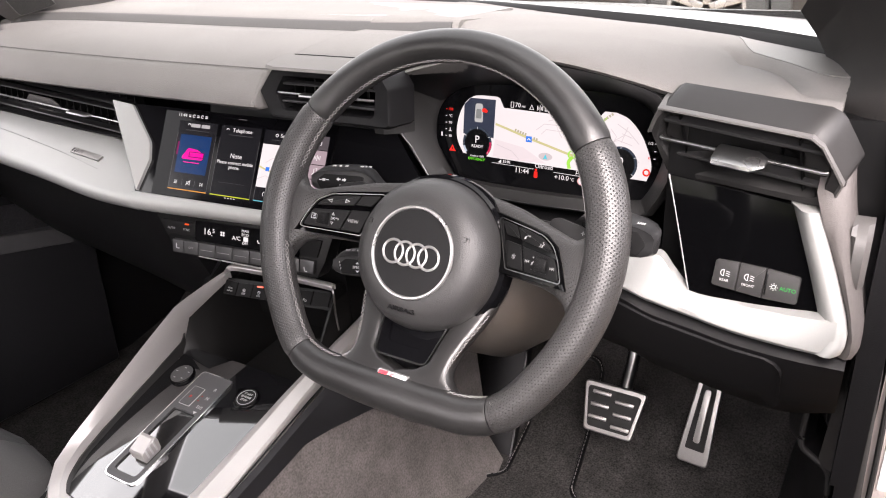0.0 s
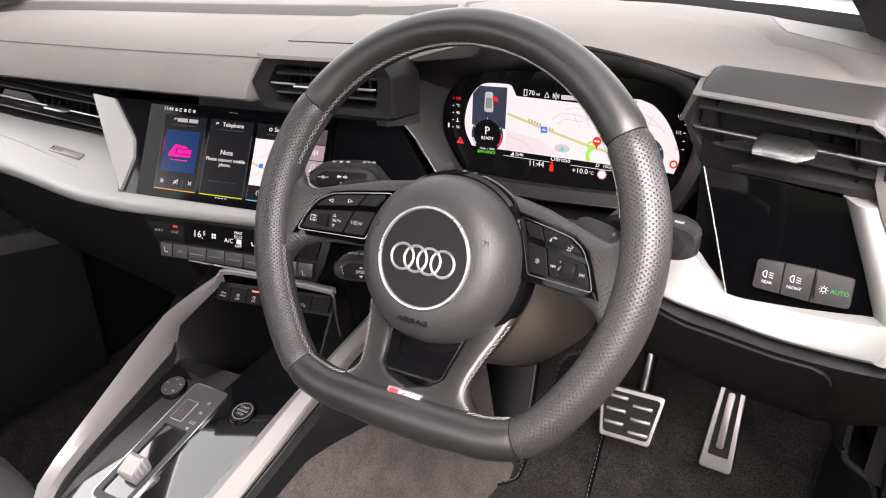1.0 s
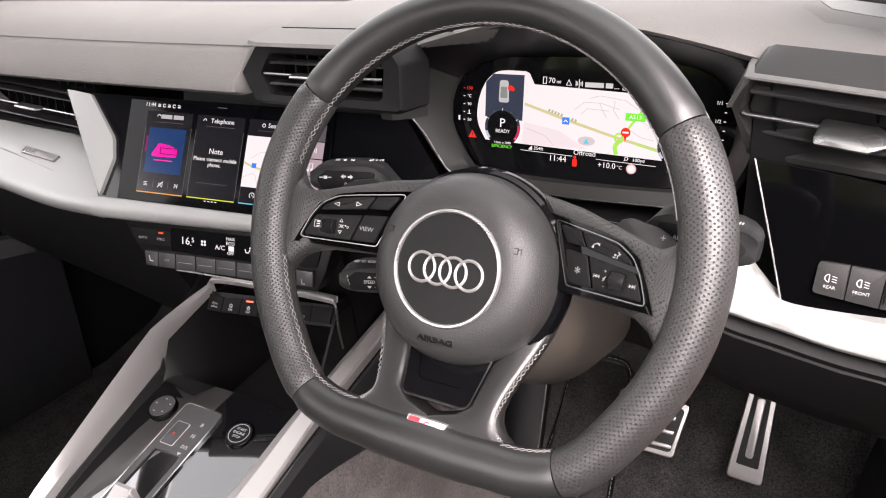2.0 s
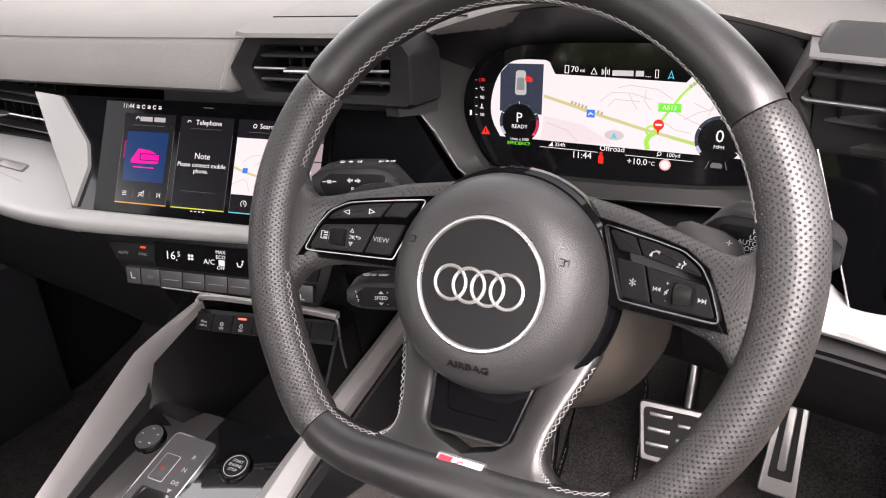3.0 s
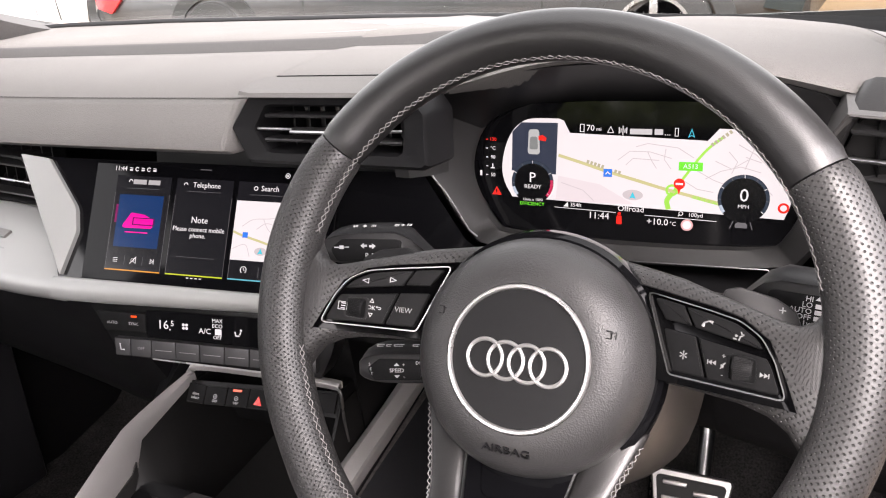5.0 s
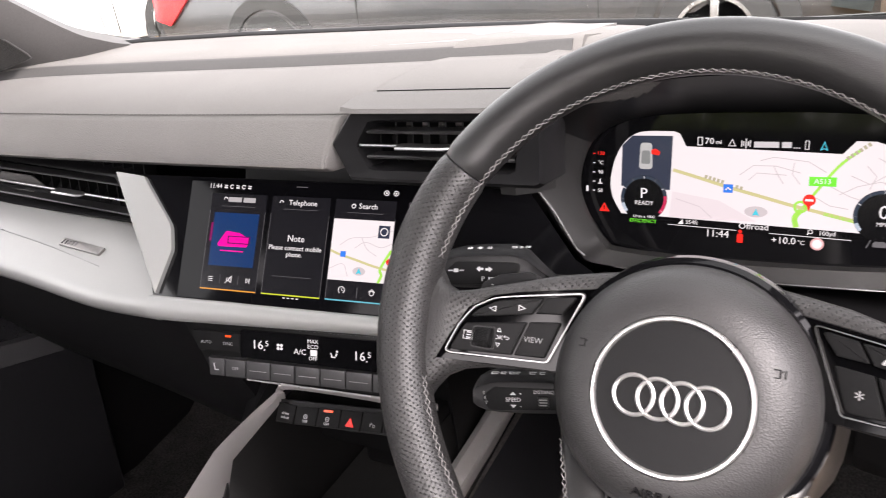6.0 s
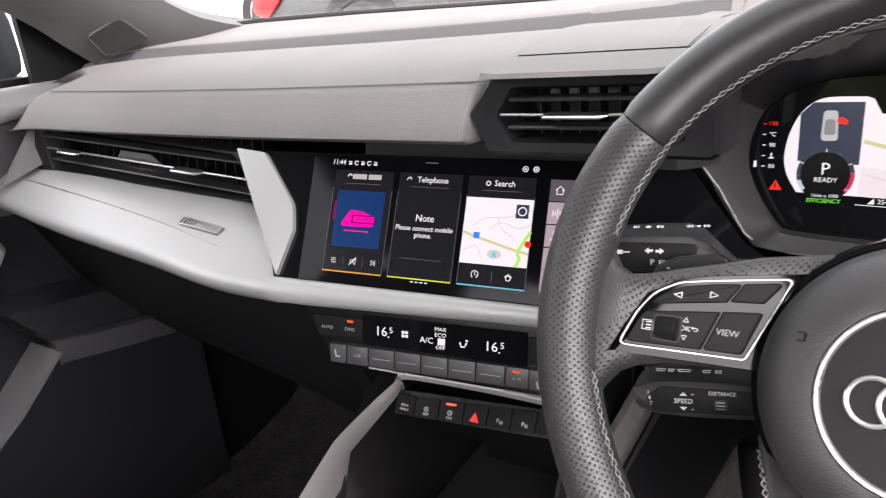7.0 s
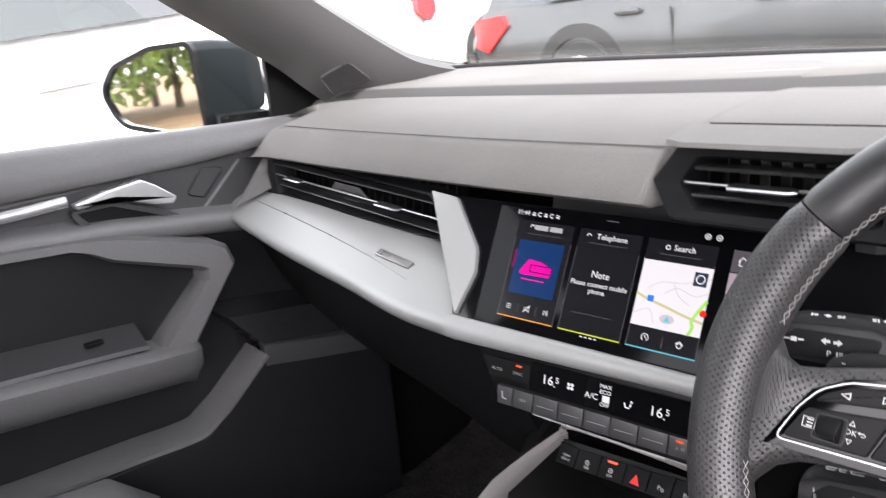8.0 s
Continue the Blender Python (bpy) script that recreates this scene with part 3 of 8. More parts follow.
    for s in (1, -1):
        secs = []
        for v, ui, uo in ((-0.030, 0.030, 0.060), (-0.045, 0.034, 0.070), (-0.058, 0.0395, 0.0705), (-0.075, 0.0365, 0.0645), (-0.092, 0.0330, 0.0575), (-0.106, 0.0305, 0.0530), (-0.116, 0.0285, 0.0515), (-0.124, 0.0200, 0.0535), (-0.130, 0.0, 0.0590), (-0.136, 0.0, 0.0680), (-0.142, 0.0, 0.082), (-0.150, 0.0, 0.092)):
            n0, c, h = low_n(0, v) - 0.004 - 0.8 * max(v + 0.058, 0), (ui + uo) / 2, (uo - ui) / 2
            sec = []
            for k in range(20):
                q = 2 * math.pi * k / 20
                cu = math.copysign(abs(math.cos(q)) ** 0.5, math.cos(q))
                sec.append((s * (c + h * cu if not (ui < 0.021 and cu < 0) else c + h * max(cu * 1.6, -1)), v, n0 + 0.0105 * math.copysign(abs(math.sin(q)) ** 0.6, math.sin(q))))
            secs.append(sec)
        part("lower_spoke", loft(secs), M_LEATHER, w, "smooth black leather spoke", local=True, angle=60)
        bits = []
        edge = smooth_path([(0.0690, -0.063, 0), (0.0635, -0.078, 0), (0.0575, -0.094, 0), (0.0525, -0.110, 0), (0.0508, -0.1195, 0), (0.0535, -0.1275, 0), (0.0605, -0.1325, 0)], 4)
        for i in range(len(edge) - 1):
            for d in (-1, 1):
                a, b = edge[i].copy(), edge[i + 1].copy()
                side = Vector((b.y - a.y, a.x - b.x, 0)).normalized() * 0.0015 * d
                a, b = a + side - Vector((0.0012, 0, 0)), b - side - Vector((0.0012, 0, 0))
                a.z, b.z = low_n(0, a.y) + 0.0042, low_n(0, b.y) + 0.0042
                bits.append(tube([(s * a.x, a.y, a.z), (s * b.x, b.y, b.z)], 0.00032, 5))
        part("stitching", joined(*bits), M_THREAD, w, "pale grey cross stitching", local=True)
    part("inset_edge", dished(frame_of(grown(hole, 0.0006), grown(hole, -0.0008), -0.006, 0.0052), low_n), M_DULL, w, "thin silver outline", local=True)
    low = rounded([(0.0375, -0.060), (0.0270, -0.1187), (-0.0270, -0.1187), (-0.0375, -0.060)], [0.001, 0.008, 0.008, 0.001], 5)
    low_in = rounded([(0.0315, -0.060), (0.0190, -0.1075), (-0.0190, -0.1075), (-0.0315, -0.060)], [0.001, 0.007, 0.007, 0.001], 5)
    part("inset", dished(frame_of(low, low_in, -0.022, 0.0035), low_n), M_GLOSS, w, "gloss black inset", local=True)
    part("inset_plate", dished(prism(grown(low_in, 0.001), -0.020, 0.0012), low_n), M_GLOSS, w, "gloss black plate", local=True)
    bad = [(-0.0165, -0.1425), (0.0150, -0.1425), (0.0188, -0.1310), (-0.0127, -0.1310)]
    part("badge", prism(bad, 0.004, 0.0078, bevel=0.0004), M_SATIN, w, "silver and red sport badge", local=True)
    part("badge_red", prism([(-0.0150, -0.1418), (-0.006, -0.1418), (-0.0022, -0.1317), (-0.0112, -0.1317)], 0.0076, 0.0082), M_RED, w, "red enamel field", local=True)
    part("badge_mark", writing("S", 0.0105, Matrix.Translation((0.003, -0.1368, 0.0079)), 0.0003, wide=1.3), M_REDD, w, local=True, smooth=False)
    return w


M_RED = material("red_enamel", (0.6, 0.015, 0.03), 0.3)
M_REDD = material("dark_red_enamel", (0.45, 0.03, 0.04), 0.3)
steering_wheel()


# ---------------------------------------------------------------- column, stalks, paddles
def column():
    c = thing("steering_column", axes((0.362, 0.075, 0.840), (1, 0, 0), (0, math.sin(radians(24)), math.cos(radians(24))), (0, -math.cos(radians(24)), math.sin(radians(24)))), "dark plastic steering column shroud", "steering column")
    def ring(n, a, up, down):
        pts = [(a, 0.2 * up), (0.8 * a, up), (0, 1.08 * up), (-0.8 * a, up), (-a, 0.2 * up), (-0.92 * a, -0.6 * down), (-0.5 * a, -down), (0, -1.06 * down), (0.5 * a, -down), (0.92 * a, -0.6 * down)]
        return [Vector((p.x, p.y, n)) for p in smooth_path([(x, y, 0) for x, y in pts], 4, True)]
    part("shroud", loft([ring(0.022, 0.062, 0.04, 0.055), ring(0.010, 0.073, 0.044, 0.072), ring(-0.03, 0.083, 0.047, 0.086), ring(-0.09, 0.088, 0.05, 0.094), ring(-0.16, 0.085, 0.05, 0.085)]), M_SHROUD, c, local=True)
    part("hub_collar", turned([(0.058, -0.02), (0.066, 0.0), (0.064, 0.030), (0.05, 0.032)], 40, Matrix.Translation((0, 0.005, 0.0))), M_GLOSS, c, "gloss black collar", local=True)
    return c


M_SHROUD = material("bronze_grey_plastic", (0.036, 0.031, 0.027), 0.42, grain=0.06, bump=0.15, bump_scale=1500, stain=0.08)
column()


def stalk(name, origin, along, length, label, h=0.022, tip_left=True, full=0.070):
    """A control stalk: x runs along it, y up its face, z towards the driver; its tip is rounded."""
    x = Vector(along).normalized()
    z = Vector((0.0, -1.0, 0.28))
    z = (z - x * z.dot(x)).normalized()
    m = axes(origin, x, z.cross(x), z)
    st = thing(name, m, label, "control stalk", group="control stalks")
    rings = []
    for t, k, e, dn in ((0.0, 0.45, 0.0, 0), (0.003, 0.66, 0.0, 0), (0.009, 0.84, 0.0, 0), (0.018, 0.95, 0.0, 0), (0.035, 1.0, 0.0, 0), (full - 0.006, 0.98, 0.0, 0), (full + 0.004, 0.84, -0.002, 0.002), (full + 0.014, 0.58, -0.006, 0.008), (full + 0.022, 0.40, -0.008, 0.012), (length, 0.36, -0.012, 0.014)):
        q = t if tip_left else -t
        sec = [(0.5 * h * k, -0.0005), (0.44 * h * k, 0.0), (-0.46 * h * k, 0.0), (-0.52 * h * k, -0.005), (-0.46 * h * k, -0.026 * k), (0.30 * h * k, -0.030 * k), (0.78 * h * k, -0.026 * k), (0.80 * h * k, -0.013)]
        rings.append([(q, p.x - dn, p.y + e) for p in smooth_path([(a, b, 0) for a, b in sec], 2, True)])
    part("arm", loft(rings), M_STALK, st, local=True, angle=50)
    s = 1 if tip_left else -1
    face = rounded([(0.012 * s, -0.44 * h), ((full - 0.006) * s, -0.40 * h), ((full + 0.002) * s, 0.26 * h), (0.016 * s, 0.34 * h), (0.006 * s, 0.0)][::s], 0.004, 3)
    part("face_plate", prism(face, -0.002, 0.0012, bevel=0.0006), M_BUTTON, st, "black face plate", local=True)
    return st, m


def stalk_mark(st, bm):
    part("mark", bm, M_MARK, st, local=True, smooth=False)


def flat_bar(x, y, w, h, m=None, z=0.0013):
    return box((x, y, z), (w, h, 0.0002), m)


def lamp_sign(x, y, k, m=None):
    bits = [prism([(x - 0.001 * k, y - 0.0013), (x, y - 0.0016), (x, y + 0.0016), (x - 0.001 * k, y + 0.0013)][::k], 0.0012, 0.0014)] + [box((x + 0.0016 * k, y + d, 0.0013), (0.0022, 0.0005, 0.0002)) for d in (-0.0010, 0, 0.0010)]
    b = joined(*bits)
    if m:
        b.transform(m)
    return b


def arrow(x, y, d, r=0.0022):
    return prism([(x, y + r), (x - d * 0, y + r * 0.4), (x - d * r * 1.2, y + r * 0.4), (x - d * r * 1.2, y - r * 0.4), (x, y - r * 0.4), (x, y - r), (x + d * r * 1.3, y)][:: (1 if d < 0 else -1)], 0.0012, 0.0014)


M_STALK = material("dark_grey_stalk_plastic", (0.011, 0.011, 0.0115), 0.44, grain=0.08, bump=0.12, bump_scale=1800, stain=0.05, spec=0.4)
EDGE = Matrix.Translation((0, 0.0152, -0.0064)) @ Matrix.Rotation(radians(-62), 4, "X")
st, m = stalk("indicator_stalk", (0.178, 0.086, 0.8935), (0.152, 0.036, 0.004), 0.155, "black indicator stalk with white lamp marks", 0.022, full=0.062)
stalk_mark(st, arrow(0.0330, 0.0018, -1, 0.0020))
stalk_mark(st, arrow(0.0395, 0.0014, 1, 0.0020))
stalk_mark(st, joined(flat_bar(0.0115, 0.001, 0.0035, 0.0008), flat_bar(0.0195, 0.001, 0.0035, 0.0008), box((0.0155, 0.001, 0.0013), (0.0034, 0.0026, 0.0002))))
stalk_mark(st, writing("P", 0.0050, Matrix.Translation((0.0350, -0.0055, 0.0013)), 0.0001))
stalk_mark(st, lamp_sign(0.0400, -0.0055, 1))
for x, k in ((0.024, 1), (0.040, -1), (0.058, -1), (0.066, 1)):
    stalk_mark(st, lamp_sign(x, 0.0, k, EDGE))
stalk_mark(st, joined(prism([(0.030, 0), (0.032, 0.0018), (0.034, 0), (0.032, -0.0018)][::-1], 0.0012, 0.0014, EDGE), prism([(0.0605, 0), (0.062, 0.0014), (0.0635, 0), (0.062, -0.0014)][::-1], 0.0012, 0.0014, EDGE)))
st, m = stalk("cruise_stalk", (0.205, 0.077, 0.8015), (0.112, 0.028, 0.004), 0.115, "black cruise control stalk with white marks", 0.022, full=0.078)
stalk_mark(st, writing("SPEED", 0.0042, Matrix.Translation((0.0300, -0.0018, 0.0013)), 0.0001))
stalk_mark(st, joined(*[prism([(0.0300 - 0.0022, y), (0.0300 + 0.0022, y), (0.0300, y + d)][:: (1 if d > 0 else -1)], 0.0012, 0.0014) for y, d in ((0.0018, 0.0022), (-0.0054, -0.0022))]))
stalk_mark(st, writing("+", 0.0036, Matrix.Translation((0.0355, 0.0026, 0.0013)), 0.0001))
stalk_mark(st, writing("-", 0.0036, Matrix.Translation((0.0355, -0.0064, 0.0013)), 0.0001))
stalk_mark(st, writing("DISTANCE", 0.0034, Matrix.Translation((0.0530, 0.0040, 0.0013)), 0.0001))
for k, ch in enumerate("SET"):
    stalk_mark(st, writing(ch, 0.0032, Matrix.Translation((0.0085 + 0.0008 * k, 0.0030 - 0.0036 * k, 0.0013)), 0.0001))
part("rocker", box((0.0520, -0.0030, 0.0012), (0.0075, 0.0085, 0.0040), bevel=0.0012), M_BLACK, st, "small black rocker", local=True)
part("rocker_rib", joined(*[box((0.0520, -0.0050 + 0.002 * k, 0.0034), (0.0055, 0.0006, 0.0004)) for k in range(3)]), M_DIM, st, local=True)
for x, wd in ((0.016, 0.006), (0.0225, 0.004), (0.0305, 0.0085), (0.044, 0.005), (0.051, 0.004)):
    stalk_mark(st, joined(box((x, 0.0010, 0.0013), (wd, 0.0007, 0.0002), EDGE), box((x, -0.0010, 0.0013), (wd * 0.8, 0.0007, 0.0002), EDGE), box((x - wd * 0.4, 0, 0.0013), (0.0008, 0.0022, 0.0002), EDGE)))
st, m = stalk("wiper_stalk", (0.556, 0.078, 0.887), (0.150, -0.028, -0.002), 0.150, "black wiper stalk with white marks", 0.026, False)
for k, txt in enumerate(("HI", "LO", "AUTO", "OFF", "1x")):
    stalk_mark(st, writing(txt, 0.0044, Matrix.Translation((-0.0452, 0.0050 - 0.0036 * k, 0.0013)), 0.0001, align="RIGHT"))
    stalk_mark(st, box((-0.0420, 0.0050 - 0.0036 * k, 0.0013), (0.0036, 0.0026, 0.0002)) if k else prism([(-0.0442, 0.0048), (-0.0398, 0.0048), (-0.0420, 0.0078)], 0.0012, 0.0014))
stalk_mark(st, joined(*[box((-0.020 + 0.002 * k, 0.0, 0.0013), (0.0008, 0.0028, 0.0002), EDGE) for k in range(4)]))


def paddle(s):
    m = WHEEL @ Matrix.Translation((s * 0.1215, 0.0215, -0.048))
    p = thing("shift_paddle", m, "dark grey shift paddle behind the steering wheel", "shift paddle", group="shift paddles")
    poly = mirror_u(rounded([(-0.024, -0.020), (0.020, -0.020), (0.0225, -0.004), (0.0195, 0.004), (0.008, 0.0105), (-0.012, 0.0145), (-0.020, 0.012)], [0.003, 0.003, 0.006, 0.006, 0.01, 0.004, 0.004], 3), s)
    part("blade", prism(poly, -0.004, 0.003, bevel=0.002), M_STALK, p, local=True)
    part("mark", writing("+" if s > 0 else "-", 0.0075, Matrix.Translation((0.012 * s, 0.0035, 0.0032)), 0.0001), M_MARK, p, local=True, smooth=False)


paddle(1)
paddle(-1)

# ---------------------------------------------------------------- dashboard
dash = thing("dashboard", pose(0, 0.3, 0.6), "grey and black dashboard with silver trim and stitching", "dashboard")


FAR = [(-0.74, 0.42, 1.046), (-0.68, 0.47, 1.048), (-0.6, 0.54, 1.049), (-0.45, 0.61, 1.045), (-0.2, 0.67, 1.036), (0.0, 0.69, 1.031), (0.2, 0.66, 1.020), (0.4, 0.60, 1.011), (0.52, 0.53, 1.008), (0.62, 0.45, 1.003), (0.70, 0.38, 0.999)]


def far_edge(x):
    """Where the dashboard's far edge meets the windscreen."""
    x = min(max(x, FAR[0][0]), FAR[-1][0] - 1e-6)
    for (x0, y0, z0), (x1, y1, z1) in zip(FAR, FAR[1:]):
        if x0 <= x < x1:
            k = (x - x0) / (x1 - x0)
            return y0 + (y1 - y0) * k, z0 + (z1 - z0) * k


def pad_section(dy, dz, groove, base, far):
    """From the windscreen's foot, over the groove and the stitched seam, to the tucked lower edge, and back inside."""
    return [(base, far), (groove + 0.10, 0.6 * 1.030 + 0.4 * far), (groove + 0.014, 1.0285 + dz), (groove + 0.007, 1.024 + dz), (groove + 0.001, 1.010 + dz), (groove - 0.010, 1.0140 + dz),
            (groove - 0.06, 1.0150 + dz), (0.26 + dy, 1.006 + dz), (0.185 + dy, 0.991 + dz), (0.1825 + dy, 0.9885 + dz), (0.180 + dy, 0.9885 + dz), (0.1765 + dy, 0.985 + dz), (0.163 + dy, 0.970 + dz), (0.153 + dy, 0.955 + dz), (0.152 + dy, 0.949 + dz), (0.162 + dy, 0.944 + dz), (0.26, 0.94 + dz), (base, 0.95)]


def vent_section(base=0.69, far=1.031):
    """The padding behind the centre vent: the top runs on to the vent's cap and drops behind it."""
    top = pad_section(0, 0.003, 0.392, base, far)[:8]
    return top + [(0.2115, 1.0005), (0.2095, 0.999), (0.2090, 0.996), (0.2088, 0.988), (0.2125, 0.972), (0.2165, 0.958), (0.218, 0.950), (0.226, 0.945), (0.27, 0.943), (base, 0.95)]


def drooped(section, droop):
    """The pad's end next to the door: its upper skin falls away towards the front corner."""
    return [(y, z - droop * min(max(1 - 0.7 * (y - 0.19) / 0.13, 0.3), 1) * min(max((z - 0.948) / 0.02, 0), 1)) for y, z in section]


pad = {-0.735: drooped(pad_section(0.012, 0.0, 0.285, 0.345, 1.012), 0.034), -0.700: drooped(pad_section(0.010, 0.002, 0.305, 0.385, 1.030), 0.020), -0.66: drooped(pad_section(0.007, 0.004, 0.325, 0.48, 1.047), 0.006), -0.60: pad_section(0.005, 0.004, 0.350, 0.55, 1.048), -0.45: pad_section(0.002, 0.002, 0.378, 0.62, 1.044), -0.2: pad_section(0, 0, 0.390, 0.68, 1.036),
       0.0: pad_section(0, 0, 0.392, 0.69, 1.031), 0.030: pad_section(0, 0, 0.392, 0.69, 1.031), 0.0365: pad_section(0.001, 0, 0.392, 0.69, 1.031), 0.041: pad_section(0.008, 0.0005, 0.392, 0.69, 1.031), 0.047: vent_section(), 0.055: vent_section(), 0.12: vent_section(0.676, 1.026), 0.19: vent_section(0.662, 1.021)}
part("upper_pad", loft(swept(pad, 8)), M_PAD, dash, "soft grey grained padding with a seam", angle=60)
# the shadow under the step, laid in as a darker strip
part("dash_step_shade", loft([[(x, g + 0.0090, 1.0262 + dz), (x, g + 0.0052, 1.0240 + dz), (x, g - 0.0008, 1.0112 + dz), (x, g + 0.004, 1.0090 + dz)] for x, g, dz in [(p.x, p.y, p.z) for p in smooth_path([(-0.70, 0.305, -0.006), (-0.66, 0.325, 0.002), (-0.60, 0.350, 0.004), (-0.45, 0.378, 0.002), (-0.2, 0.390, 0), (0.0, 0.392, 0), (0.18, 0.392, 0.003)], 6)]]), M_STEP_SHADE, dash, "strip along the dashboard step, its shadow put into the colour")
# stitched seam
bits = []
line = smooth_path([(x, 0.1835 + d, 0.9905 + e) for x, d, e in ((-0.62, 0.005, 0.0045), (-0.45, 0.002, 0.002), (-0.2, 0, 0), (0.0, 0, 0), (0.065, 0, 0))], 40)
for i in range(0, len(line) - 1):
    a, b = line[i], line[i + 1]
    bits.append(tube([a + (b - a) * 0.08, (a + b) / 2 + Vector((0, -0.0002, 0.0005)), a + (b - a) * 0.8], 0.0006, 5))
part("stitching", joined(*bits), M_STITCH, dash, "grey thread seam")

# right-hand pad with the hood over the instruments
hood_front = [(0.203, 0.228, 0.922), (0.203, 0.222, 0.958), (0.222, 0.216, 0.986), (0.26, 0.212, 1.001), (0.31, 0.209, 1.010), (0.37, 0.208, 1.0125), (0.43, 0.210, 1.008), (0.48, 0.214, 0.998), (0.515, 0.220, 0.984), (0.529, 0.226, 0.952), (0.529, 0.230, 0.908), (0.508, 0.245, 0.862), (0.485, 0.256, 0.846), (0.37, 0.260, 0.840), (0.255, 0.256, 0.844), (0.230, 0.245, 0.860)]
hood_in = [(0.228, 0.258, 0.905), (0.231, 0.262, 0.938), (0.245, 0.270, 0.958), (0.272, 0.280, 0.969), (0.31, 0.287, 0.972), (0.37, 0.287, 0.973), (0.43, 0.287, 0.972), (0.468, 0.286, 0.967), (0.492, 0.284, 0.955), (0.508, 0.278, 0.932), (0.508, 0.272, 0.900), (0.494, 0.268, 0.866), (0.475, 0.266, 0.856), (0.37, 0.264, 0.852), (0.268, 0.262, 0.855), (0.247, 0.258, 0.866)]
hf, hi = smooth_path(hood_front, 5, True), smooth_path(hood_in, 5, True)
mid = Vector((0.366, 0.24, 0.92))
outer = [p + (p - mid).normalized() * 0.006 + Vector((0, 0.006, 0)) for p in hf]
back = [p + (p - mid).normalized() * 0.004 + Vector((0, 0.07, 0)) for p in hf]
layers = [back, outer, hf, [p.lerp(q, 0.12) for p, q in zip(hf, hi)], hi, [p + Vector((0, 0.012, 0)) for p in hi]]
part("instrument_hood", loft([r[8:47] for r in layers], ring_closed=False, ends=False), M_BLACK, dash, "black hood over the instruments", angle=50)
part("instrument_bezel", loft([r[46:] + r[:9] for r in layers], ring_closed=False, ends=False), M_HOOD, dash, "dark grey bezel round the instruments", angle=50)
part("hood_cheek", loft([[(x, y, 0.917), (x, y - 0.002, 0.93), (x, y + 0.002, 0.975), (x, y + 0.012, 0.992), (x, 0.30, 0.992), (x, 0.30, 0.917)] for x, y in ((0.176, 0.212), (0.19, 0.211), (0.206, 0.224), (0.214, 0.24))]), M_HOOD, dash, "grey block between vent and instruments")

LIP = smooth_path([(x, z, 0) for x, z in ((0.14, 0.984), (0.165, 0.986), (0.19, 0.989), (0.215, 0.994), (0.24, 1.001), (0.27, 1.009), (0.30, 1.016), (0.33, 1.020), (0.362, 1.0215), (0.394, 1.021), (0.419, 1.0185), (0.448, 1.0135), (0.478, 1.007), (0.506, 1.000), (0.527, 0.9945), (0.55, 0.9905), (0.60, 0.987), (0.655, 0.9835), (0.70, 0.980))], 6)


def lip_height(x):
    for a, b in zip(LIP, LIP[1:]):
        if a.x <= x < b.x:
            return a.y + (b.y - a.y) * (x - a.x) / (b.x - a.x)


CREASE = [(0.0, 0.345), (0.50, 0.345), (0.54, 0.370), (0.56, 0.366), (0.58, 0.353), (0.60, 0.330), (0.622, 0.290), (0.644, 0.255), (0.72, 0.24)]
CORNER = [(0.0, 0.62), (0.511, 0.568), (0.537, 0.481), (0.556, 0.426), (0.58, 0.392), (0.614, 0.345), (0.658, 0.270), (0.70, 0.24)]


def along(table, x):
    x = min(max(x, table[0][0]), table[-1][0] - 1e-7)
    for (x0, y0), (x1, y1) in zip(table, table[1:]):
        if x0 <= x < x1:
            return y0 + (y1 - y0) * (x - x0) / (x1 - x0)


